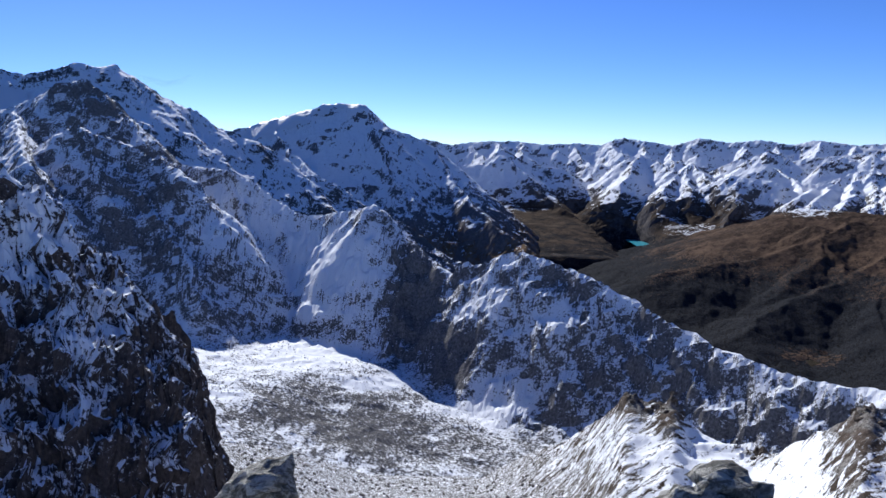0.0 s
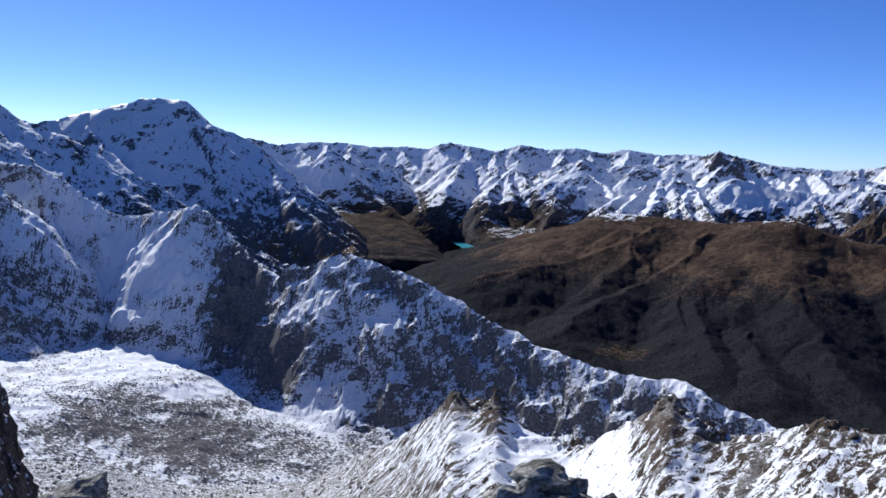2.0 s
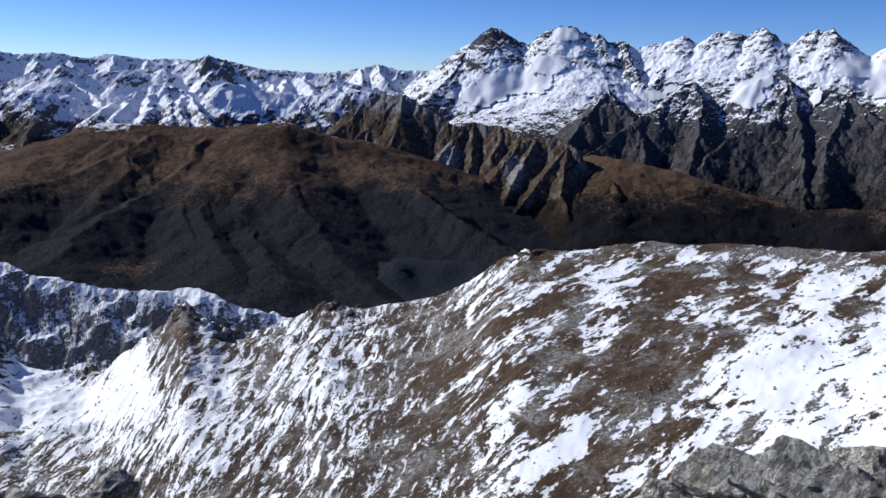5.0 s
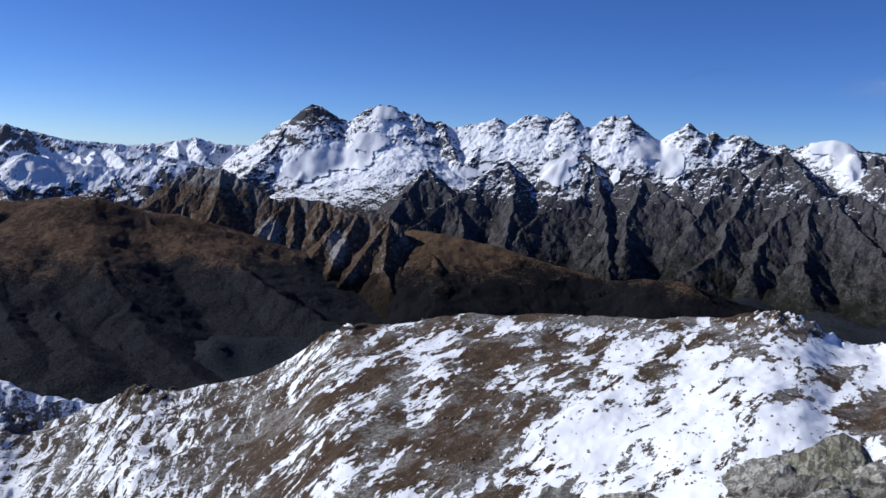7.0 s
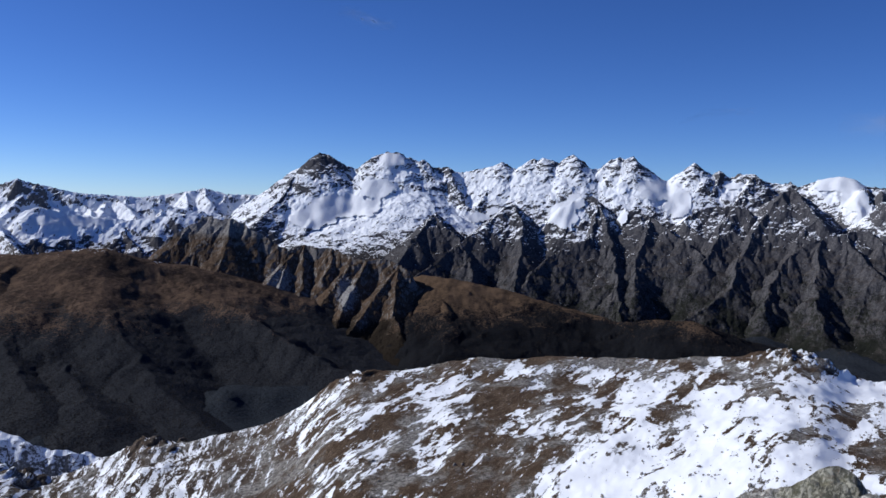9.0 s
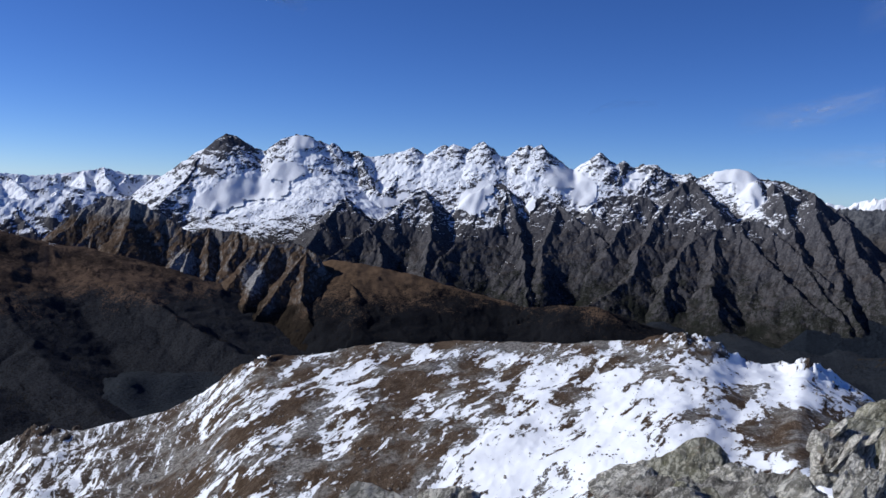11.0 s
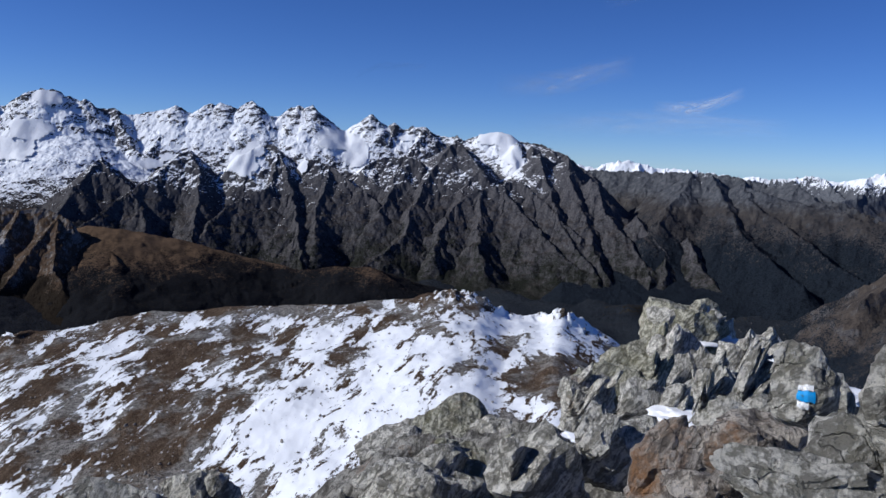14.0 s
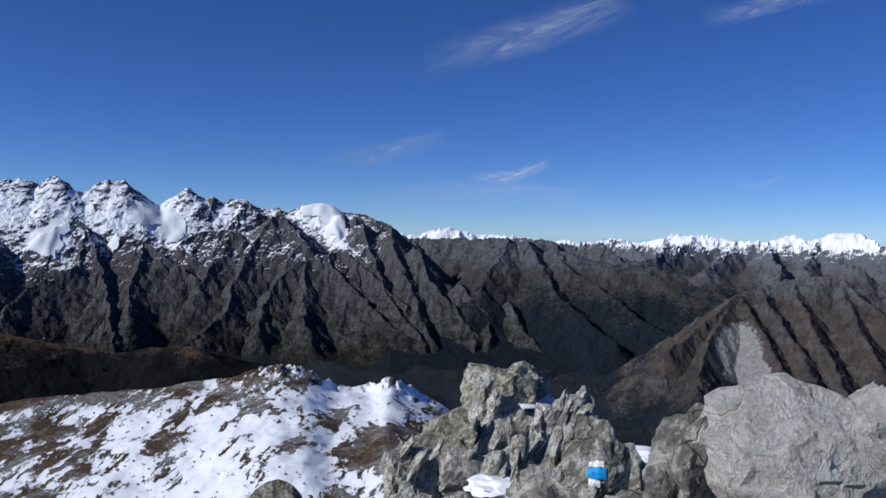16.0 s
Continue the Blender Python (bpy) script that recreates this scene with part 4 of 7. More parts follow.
# lake
lake_mat = Nodes("lake_water")
lake_mat.done(lake_mat.mix(lake_mat.noise(lake_mat.vec(0.02), 3), (0.02, 0.20, 0.26), (0.04, 0.28, 0.33)), 0.35)
u, v = np.meshgrid(np.linspace(0, 1, 30), np.linspace(-1, 1, 9))
la, ld = np.radians(12.2 + 2.7 * u ** 0.8 + v * (0.25 + 0.5 * u)), 3360 - 560 * u + 20 * v
tagged(sheet("lake", ld * np.sin(la), ld * np.cos(la), u * 0 - 343.0, lake_mat.mat), "turquoise reservoir lake in the valley", "water", kind="structure")

# ---- the snowy ridges on the shaded side ----
A_mat = mountain_material("shaded_snow_rock", 40, -90, 110, cap=0.5, bump=0.03, steep=0.72, kslope=2.0, kn=1.6, kb=1.2, rock=((0.07, 0.068, 0.07), (0.15, 0.145, 0.14)))
A1 = polyline([(-34, 5.2), (-27.7, 4.5), (-26.4, 4.1), (-24.6, 4.6), (-23.5, 5.0), (-22.2, 4.8), (-21.2, 5.0), (-20.1, 4.1), (-18.4, 3.1), (-16.5, 2.3), (-15.1, 1.2), (-13.5, 0.7), (-10.9, -0.6), (-9.4, -1.6),
                (-7.1, -2.7), (-5.6, -3.9), (-3.6, -4.6), (0.7, -7.6), (2.7, -8.4), (6, -10.5)], (1500, 1500))
lines = [[0.8] + crest(*A1)] + spurs(A1, 210, 330, 0.62, seed=91)
snow_ridge = mountain("long_snow_ridge", "long shaded snowy ridge that falls to the valley", lines, (-40, 12), (900, 1750), (500, 125), 0.95, 0, 22, 1.5, 2, A_mat, blunt=1, mid=6, branch=(70, 50, 0.85, 12), hollow=0.5, base=-440, category="mountain ridge")

B_mat = mountain_material("cirque_snow_rock", 10, -112, 70, steep=0.70, kslope=1.6, kn=1.5, kb=1.3, cap=0.35, tall=1.6, rock=((0.065, 0.063, 0.063), (0.23, 0.222, 0.215)))
B1 = [(-36, 3.0, 860), (-27.9, 2.0, 840), (-26, 2.7, 820), (-24.3, 3.8, 800), (-23, 4.1, 800), (-21.9, 3.2, 790), (-21, 1.8, 780), (-20, 0.6, 760), (-18.2, -1.2, 730), (-14.6, -1.6, 690), (-13.5, -2.0, 680),
      (-12, -3.1, 665), (-9.8, -4.6, 645), (-8.3, -4.7, 635), (-5.6, -4.2, 610), (-4.8, -3.9, 600), (-3.6, -5.2, 592), (-2.5, -6.2, 585), (-1.5, -7.3, 575), (-0.1, -8.1, 560), (0.7, -8.7, 550), (4.2, -7.3, 535),
      (5.8, -7.1, 530), (8, -7.8, 515), (10.5, -8.8, 500), (13.6, -10.2, 485), (16.2, -11.6, 470), (19.2, -12.9, 455), (23.1, -14.1, 435), (26.1, -14.4, 425), (28.9, -14.5, 415), (30.7, -15.3, 408), (33.1, -16.1, 402), (35, -16.8, 398), (38, -19, 390), (43, -24, 380)]
CIRQUE_RIBS = [
    [1] + crest((-23.0, 4.09, 800), (-23.4, 2.79, 779), (-23.1, 1.40, 755)),
    [1] + crest((-27.3, -1.18, 687), (-26.1, -0.39, 679), (-24.8, 0.50, 665), (-23.4, 1.22, 663), (-22.8, 0.70, 654), (-21.5, 0.37, 660), (-19.8, -0.34, 655), (-18.1, -1.42, 636), (-17.1, -1.97, 618)),
    [1] + crest((-23.4, 1.22, 663), (-23.1, -0.26, 639), (-22.4, -1.61, 622), (-20.4, -2.77, 621), (-18.8, -4.73, 593), (-17.5, -6.99, 558), (-16.5, -10.02, 515)),
    [1] + crest((-19.5, -0.08, 749), (-18.2, -2.71, 708), (-16.5, -5.33, 659), (-14.7, -8.01, 612)),
    [1] + crest((-14.6, -2.05, 684), (-13.5, -4.62, 647), (-12.1, -6.92, 619)),
    [1.3] + crest((-3.6, -5.03, 592), (-2.3, -8.53, 561), (-3.5, -11.65, 528), (-3.9, -14.73, 499)),
    [1.3] + crest((-2.0, -6.39, 580), (-1.1, -8.92, 557), (-0.2, -11.05, 532), (0.9, -13.17, 507), (2.1, -15.27, 481), (3.0, -17.15, 460)),
    [1] + crest((-4.3, -4.18, 597), (-5.5, -6.20, 586), (-6.3, -8.53, 571)),
    crest((1.9, -7.79, 545), (2.9, -10.82, 513), (3.8, -13.31, 485), (5.0, -16.15, 456), (6.2, -18.44, 435), (8.9, -19.42, 421)),
    crest((4.9, -7.12, 533), (6.0, -9.97, 503), (7.2, -12.32, 478), (8.9, -14.55, 456), (10.4, -16.73, 437)),
    crest((9.0, -8.37, 507), (10.3, -11.35, 479), (11.9, -13.63, 459), (13.2, -15.88, 441)),
    crest((12.5, -9.96, 488), (13.8, -12.69, 464), (15.0, -14.92, 446), (16.6, -17.00, 429)),
    crest((15.6, -11.49, 472), (16.8, -13.96, 450), (18.4, -16.10, 432)),
    crest((18.5, -12.94, 456), (20.2, -15.48, 433), (21.4, -17.56, 415)),
    crest((10.9, -9.26, 496), (11.4, -11.30, 478), (12.6, -12.38, 468)),
    crest((3.1, -7.93, 538), (4.4, -10.01, 509), (5.0, -11.55, 493)),
    crest((7.4, -7.64, 519), (8.7, -10.27, 491), (9.1, -11.79, 478))]
lines = [[1.0] + crest(*B1)] + CIRQUE_RIBS + [crest((-27, 2.2, 840), (-26.8, 0.2, 700), (-26.5, -1.2, 600))]
lines += branched(CIRQUE_RIBS, 26, 16, 1.0, 15)
X, Y = polar(-40, 42, 740, 240, 880, 210, 1.3)
D = np.hypot(X, Y)
AZ = np.degrees(np.arctan2(X, Y))
Zb = relief(X, Y, lines, 1.0, None, 0.6, 10, 1.2, 0.5, 0, 0.6, 3, 0.6, 1.0)
floor_z = -150 + np.clip((8 - AZ) / 26, 0, 1) ** 1.3 * 42 + 3 * fbm(X / 40, Y / 40, 5)
floor_z = floor_z - 1.2 * np.clip(D - np.interp(AZ, [b[0] for b in B1], [b[2] for b in B1]) - 4, 0, 400)
# moraine lobes on the floor
floor_z = floor_z + 9 * np.exp(-((X + 52) / 40) ** 2 - ((Y - 455) / 60) ** 2) + 6 * np.exp(-((X + 85) / 30) ** 2 - ((Y - 380) / 50) ** 2) + 1.5 * ridged(X / 14, Y / 14, 4)
k = 14.0
hm = np.clip(0.5 + 0.5 * (Zb - floor_z) / k, 0, 1)
Zb = floor_z * (1 - hm) + Zb * hm + k * hm * (1 - hm)
CIRQUE_SNOW = [(-1.6, -10.5, 1.9, 3.8, -2.0), (0.8, -14.6, 1.3, 1.8, -1.6), (-20, -5, 5, 5, -0.6), (-22.5, 2.6, 3.0, 1.8, -0.8), (-14, -5, 5, 3, 0.5), (-8, -8, 4, 3, 0.7), (-9, -6.5, 4, 2.0, 0.1), (-7, -8.8, 3, 1.2, 0.8), (4.5, -17.2, 2.2, 1.8, 1.4), (8, -9, 3, 1.0, -0.8),
               (-6, -17, 6, 3, -0.85), (-14, -15, 6, 4, -0.75), (-10, -20, 10, 3.5, -0.75), (2, -20.5, 8, 2.2, -0.85), (-8.5, -14.2, 3.2, 0.9, 1.3), (-4.5, -16.2, 2.2, 0.6, 1.2), (-9, -11.3, 3.6, 0.7, 1.0), (14, -13.5, 6, 2.5, -0.3), (27, -14.8, 5, 0.9, 0.5), (6, -12, 3, 3, 0.3)]
PLACES["snow_cirque"] = X, Y, Zb
cirque = tagged(cover(sheet("snow_cirque", X, Y, Zb, B_mat, False), X, Y, Zb, CIRQUE_SNOW), "shaded snowy cirque wall over a rubble-strewn floor", "mountain ridge")

C_mat = mountain_material("dark_cliff_rock", 8, -30, 60, bump=0.1, tall=9.0, steep=0.55, kslope=1.0, kn=1.8, kb=1.4, rock=((0.05, 0.043, 0.04), (0.13, 0.11, 0.10)))
C1 = [(-44, 6.0, 190), (-34, 3.2, 190), (-27.9, -0.4, 190), (-26.2, -1.6, 190), (-25, -3.0, 190), (-23.4, -5.2, 190), (-22.5, -7.0, 190), (-20.1, -8.6, 190), (-18.4, -10.1, 190), (-17.4, -11.6, 189), (-16.7, -13.5, 187), (-16.6, -16.5, 184), (-16.4, -19.5, 180), (-15.8, -23, 172), (-15, -28, 160)]
lines = [crest(*C1)] + spurs(C1[:9], 22, 70, 0.75, seed=111, jitter=25)
X, Y = polar(-50, -13, 380, 75, 250, 150)
Z = relief(X, Y, lines + branched(lines, 24, 22, 0.8, 14), 1.15, -200, 4, 7, 5, 2.5, 12, 0.7, 14)
AZ = np.degrees(np.arctan2(X, Y))
Z = Z - 3.0 * np.hypot(X, Y) * np.radians(np.clip(AZ + 17.3 + 1.4 * fbm(np.hypot(X, Y) / 14, Z / 14, 4), 0, 9))
C_SNOW = [(-27, -6, 4, 2.5, 1.2), (-22, -11, 3, 2, 0.9), (-26, -16, 4, 3, 0.5), (-20, -15, 2, 4, -0.6), (-22, -19, 6, 5, 0.5)]
Z = Z + 3.2 * ridged(X / 9, Y / 9 + Z / 30, 5) + 1.2 * ridged(X / 2.4, Y / 2.4, 3)
X, Y = X + 2.6 * (ridged(Z / 7, Y / 7, 4) + 0.5), Y + 2.6 * (ridged(Z / 7 + 9, X / 7, 4) + 0.5)
tagged(cover(sheet("dark_cliff", X, Y, Z, C_mat, False), X, Y, Z, C_SNOW), "steep dark cliff dusted with snow", "cliff")

# ice and snow that lie on the mountains
ice = Nodes("glacier_snow")
ice_mat = ice.done(ice.mix(ice.noise(ice.vec(0.03), 6, 0.65), (0.70, 0.72, 0.76), (0.80, 0.81, 0.83)), 0.6, ice.bump(ice.noise(ice.vec(0.08), 6, 0.7), 3.0, 0.5), 0.3)
for fields, label in (([(50.4, -0.7, 2.6, 0.8), (48.2, -1.6, 1.6, 0.7), (52.6, 0.6, 1.3, 0.8)], "broad white snow ramp"), ([(71.8, 0.8, 1.5, 0.75), (73.0, -0.1, 0.9, 1.0), (74.2, -1.4, 0.6, 0.9), (70.8, 1.1, 0.5, 0.4)], "white glacier tongue between rock peaks"),
                      ([(82.6, 1.35, 1.5, 0.6), (83.5, 0.4, 0.8, 0.8), (84.2, -0.7, 0.55, 0.9)], "smooth white ice dome"), ([(65.4, -1.1, 1.0, 0.9), (66.2, -0.1, 0.7, 0.6)], ""), ([(59.6, -1.3, 0.9, 0.35), (60.6, -0.8, 0.6, 0.3)], ""), ([(69.4, -1.0, 0.4, 0.7)], ""), ([(76.4, 1.1, 0.9, 0.22)], ""), ([(53.6, 2.6, 0.9, 0.5)], "")):
    laid("glacier" if label else "snowfield", massif, PLACES["high_massif"], fields, ice_mat, 7, 10, label)
laid("ice_cap", dome, PLACES["snow_dome_mountain"], [(-6.9, 2.72, 1.9, 0.3), (-10.6, 1.5, 2.0, 0.5), (-12.4, 0.8, 1.2, 0.5), (-8.8, 2.2, 1.2, 0.3)], ice_mat, 4, 8, "white ice cap")
laid("snowfield", dome, PLACES["snow_dome_mountain"], [(-6.4, -1.5, 2.2, 0.35)], ice_mat, 4, 6)
laid("glacier", snow_ridge, PLACES["long_snow_ridge"], [(-27.6, 2.6, 1.6, 0.8)], ice_mat, 3, 6, "bright glacier between peaks")
laid("snowfield", cirque, PLACES["snow_cirque"], [(-8, -9.4, 3.0, 1.4)], ice_mat, 0.6, 4, "smooth shaded snowfield", 0.25, 24)
for fields in ([(24, -2.8, 2.2, 0.45)], [(33, -1.9, 3.2, 0.4)], [(12, -2.5, 2.4, 0.4)], [(3, -2.1, 2.4, 0.4)], [(37.5, -2.0, 1.8, 0.35)], [(18.6, -2.6, 1.4, 0.35)]):
    laid("snowfield", snows, PLACES["snow_range"], fields, ice_mat, 2.5, 3, "", 0.6, 50)
for fields in ([(14, 0.1, 2.0, 0.16)], [(20.6, 0.2, 1.6, 0.16)], [(26, 0.1, 1.8, 0.16)]):
    laid("snowfield", fars, PLACES["far_range"], fields, ice_mat, 2.5, 3, "", 0.6, 60)
for fields in ([(91.0, 0.1, 1.3, 0.22)], [(106.6, -0.05, 2.0, 0.2)], [(113.6, 0.0, 1.2, 0.18)], [(116.9, 0.2, 1.1, 0.25)], [(101.0, -0.5, 1.4, 0.15)], [(110.0, -0.15, 1.0, 0.14)]):
    laid("snowfield", plateau, PLACES["far_plateau_range"], fields, ice_mat, 2.5, 3, "", 0.6, 60)
meadow_n = Nodes("autumn_pasture")
meadow_mat = meadow_n.done(meadow_n.mix(meadow_n.noise(meadow_n.vec(0.05), 6, 0.7), (0.05, 0.042, 0.024), (0.15, 0.12, 0.06)), 0.95, None, 0.02)
laid("pasture", turfs, PLACES["turf_ridge"], [(72.6, -8.0, 1.7, 0.16)], meadow_mat, 0.8, 2, "pale autumn pasture", 0.4, 40)
X, Y, Z = PLACES["gullied_peak"]
cover(gullied, X, Y, Z, [(110.8, -7.4, 1.6, 2.0, 1.0), (111.9, -8.9, 1.3, 0.9, 0.8), (117, -6, 0.6, 2.5, 0.2), (114.6, -6.5, 0.4, 1.8, 0.2)], "scree")
X, Y, Z = PLACES["grey_crag"]
cover(crag_hill, X, Y, Z, [(46.0, -5.8, 1.4, 1.8, 0.55), (50.6, -6.6, 1.1, 1.8, 0.6), (53.0, -6.2, 0.6, 1.4, 0.4)], "scree")
X, Y, Z = PLACES["brown_mountain"]
cover(brown, X, Y, Z, [(24.6, -12.9, 2.6, 0.6, 0.6)], "meadow")

# rubble on the cirque floor, woods on the lower slopes
rubble_mat = mountain_material("rubble_stone", 6, -128, 40, steep=0.86, kslope=1.0, kn=0.8, rock=((0.16, 0.155, 0.15), (0.38, 0.37, 0.355)))
X, Y, Z = PLACES["snow_cirque"]
AZ, D = np.degrees(np.arctan2(X, Y)), np.hypot(X, Y)
GY, GX = np.gradient(Z)
w = ((AZ > -19) & (AZ < 11) & (D < 590) & (Z < -98) & (Z > -172)) * D ** -1.0 * (0.15 + (fbm(X / 30, Y / 30, 3) > -0.1)) * np.clip((11 - AZ + 5 * fbm(X / 40, Y / 40, 3)) / 12, 0.02, 1)
stones("moraine_rubble", X, Y, Z, w, 7000, 0.12, 0.62, rubble_mat, "grey rubble dusted with snow on the cirque floor", "rubble", 3)
wood = Nodes("far_conifers")
wood_mat = wood.done(wood.mix(wood.noise(wood.vec(0.03), 5, 0.7), (0.010, 0.010, 0.009), (0.030, 0.022, 0.015)), 0.9, None, 0.02)
X, Y, Z = PLACES["brown_mountain"]
w = np.clip((-285 - Z + 45 * fbm(X / 90, Y / 90, 4)) / 40, 0, 1) * (fbm(X / 40, Y / 40, 3) > -0.15) * (Z > -425)
trees("valley_woods", X, Y, Z, w + 1e-9, 16000, 2.0, 3.6, wood_mat, "dark larch and spruce woods on the valley slope", 4)
X, Y, Z = PLACES["turf_ridge"]
AZ = np.degrees(np.arctan2(X, Y))
w = np.clip((-292 - Z + 30 * fbm(X / 80, Y / 80, 4) + 3.0 * (AZ - 66)) / 30, 0, 1) * (Z > -425)
trees("ridge_woods", X, Y, Z, w + 1e-9, 8000, 2.0, 3.6, wood_mat, "dark spruce woods on the turf ridge", 5)
X, Y, Z = PLACES["grey_crag"]
w = np.clip((-320 - Z + 30 * fbm(X / 80, Y / 80, 4)) / 30, 0, 1) * (Z > -425)
trees("crag_woods", X, Y, Z, w + 1e-9, 3000, 2.0, 3.4, wood_mat, "brown larch woods below the crags", 6)

# far villages on the valley floor
plaster = Nodes("far_house")
plaster_mat = plaster.done(plaster.mix(plaster.noise(plaster.vec(0.2), 2), (0.035, 0.035, 0.036), (0.12, 0.118, 0.115)), 0.8)
rnd = np.random.RandomState(21)
bm = bmesh.new()
for a, e, n_ in ((97.5, -9.6, 16), (101, -10.6, 20), (104.5, -11.4, 18), (108, -11.2, 10), (24.6, -12.9, 8)):
    for _ in range(n_):
        az, el = a + rnd.normal() * 1.4, e + rnd.normal() * 0.3
        d = (EYE - FLOOR_Z + 16) / math.tan(radians(-el))
        m = pose(d * math.sin(radians(az)), d * math.cos(radians(az)), FLOOR_Z - 15, 0, 0, rnd.uniform(0, 90)) @ Matrix.Diagonal((rnd.uniform(2.2, 4.5), rnd.uniform(2, 3.4), 3, 1))
        bmesh.ops.create_cube(bm, size=1.0, matrix=m)
me = bpy.data.meshes.new("village_houses")
bm.to_mesh(me)
bm.free()
me.materials.append(plaster_mat)
tagged(new("village_houses", me), "tiny pale houses of villages in the valley", "village", kind="stuff")

# ---- the shoulder below the summit ----
NEAR = [(-60, 150, -60), (-20, 230, -78), (-12, 270, -98), (-5, 300, -122), (3, 310, -127), (6.9, 290, -108), (8.9, 275, -98), (11.2, 255, -83), (13.1, 240, -70), (14.5, 238, -71.5), (16.5, 236, -69.5), (17.6, 231, -75.5), (20, 225, -76), (21.7, 220, -77.5), (22.9, 215, -74),
        (25.6, 206, -63.5), (28.1, 200, -55), (29.6, 197, -57.5), (30.8, 194, -59.5), (32, 192, -59.5), (34.3, 190, -58), (36.5, 188, -54.5), (38, 186, -52), (40.4, 184, -52.5), (45.1, 180, -49), (48.4, 178, -43.5), (50.2, 176, -39),
        (52.1, 175, -36.2), (58.4, 178, -34.3), (66.3, 180, -32.6), (71, 180, -32.2), (76, 180, -31), (80.7, 180, -28.5), (82.5, 181, -29.6), (84.3, 182, -33), (86.7, 184, -33.8), (88, 184, -32), (89.4, 185, -34.5), (91.7, 186, -38.5), (95, 188, -46), (105, 150, -52), (125, 120, -50), (180, 110, -40), (300, 150, -60)]
INNER = [(-60, 60, -40), (-20, 110, -60), (0, 150, -92), (15, 130, -84), (28, 110, -68), (40, 100, -56), (52, 92, -50), (65, 86, -45), (75, 82, -39), (88, 76, -33), (100, 70, -28), (125, 60, -26), (180, 60, -26), (300, 60, -40)]
SUMMIT = [(-60, 9, -6.0), (0, 9, -6.5), (30, 9, -6.0), (60, 9, -6.0), (75, 10, -5.6), (90, 12, -4.6), (110, 12, -3.0), (180, 10, -1.5), (300, 9, -6.0)]


def glide(table, az, col):
    a = np.array(table, float)
    f = np.arange(-70, 310, 0.1)
    v = np.interp(f, a[:, 0], a[:, col])
    g = np.exp(-np.linspace(-2, 2, 17) ** 2)
    v = np.convolve(np.pad(v, 8, "edge"), g / g.sum(), "valid")
    return np.interp(az, f, v)


A = np.concatenate([np.linspace(-60, -24, 50)[:-1], np.linspace(-24, 97, 1150)[:-1], np.linspace(97, 300, 150)])
u = np.concatenate([np.linspace(0, 1, 10)[:-1], np.linspace(1, 2, 20)[:-1], np.linspace(2, 3, 135)[:-1], np.linspace(3, 4, 16)])
AZ, U = np.meshgrid(A, u)
d1, z1 = glide(SUMMIT, AZ, 1), glide(SUMMIT, AZ, 2)
d2, z2 = glide(INNER, AZ, 1), glide(INNER, AZ, 2)
d3, z3 = glide(NEAR, AZ, 1), glide(NEAR, AZ, 2)
D = np.select([U < 1, U < 2, U < 3], [0.02 + (d1 - 0.02) * U, d1 + (d2 - d1) * (U - 1), d2 + (d3 - d2) * (U - 2)], d3 + 230 * (U - 3))
Z = np.select([U < 1, U < 2, U < 3], [-0.2 + (z1 + 0.2) * U, z1 + (z2 - z1) * np.clip(U - 1, 0, 9) ** 0.9, z2 + (z3 - z2) * (U - 2)], z3 - 210 * np.clip(U - 3, 0, 9) ** 1.05)
X, Y = D * np.sin(np.radians(AZ)), D * np.cos(np.radians(AZ))
far = np.clip(D / 60, 0.0, 1)
rocky = np.clip((50 - AZ) / 12, 0.2, 1) * np.clip((AZ - 4) / 6, 0.3, 1)
Z = Z + far * (1.2 + 1.1 * fbm(X / 14, Y / 14, 5) + rocky * 1.5 * (ridged(X / 11, Y / 11, 4) + 0.35) + (0.1 + 0.15 * rocky) * ridged(X / 3.0, Y / 3.0, 3))
# rock towers along the crest: bearing, distance, radius, height
for a, d, r, h in ((13.2, 240, 5, 3), (15.9, 236, 4, 3), (16.6, 236, 3, 3), (21.8, 221, 5, 2.5), (28.0, 200, 4, 3), (30.6, 195, 5, 2.5), (37.8, 186, 5, 3), (51.5, 175, 6, 1.5), (80.5, 180, 8, 1.5), (88.0, 184, 6, 3), (84.0, 182, 4, 1.5)):
    x0, y0 = d * math.sin(radians(a)), d * math.cos(radians(a))
    q = np.exp(-(((X - x0) ** 2 + (Y - y0) ** 2) / r ** 2) ** 1.3)
    Z = Z + q * h * (0.35 + 1.1 * (ridged(X / 6, Y / 3.2, 4) + 0.5) + 0.4 * (ridged(X / 1.7, Y / 1.4, 3) + 0.5))

hill = Nodes("patchy_snow_turf")
big = hill.noise(hill.vec((0.075, 0.17, 0.06), 20), 9, 0.64, 0.4)
fine = hill.noise(hill.vec((0.38, 0.85, 0.3), 20), 8, 0.7)
grit = hill.noise(hill.vec(1.6), 7, 0.72)
streak = hill.noise(hill.vec((0.17, 0.6, 0.25), 0, hill.vec(1.0, -36)), 8, 0.74, 0.5)
rubble = hill.attr("rubble")
turf = hill.mix(hill.step(fine, 0.4, 0.62), (0.115, 0.074, 0.044), (0.26, 0.195, 0.138))
sod = hill.noise(hill.vec(5.0), 6, 0.75)
turf = hill.mix(hill.step(sod, 0.40, 0.62), (0.06, 0.043, 0.029), turf)
stone = hill.mix(hill.step(hill.math("ADD", hill.math("MULTIPLY", grit, 0.6), hill.math("MULTIPLY", sod, 0.4)), 0.40, 0.62), (0.09, 0.083, 0.073), (0.46, 0.43, 0.385))
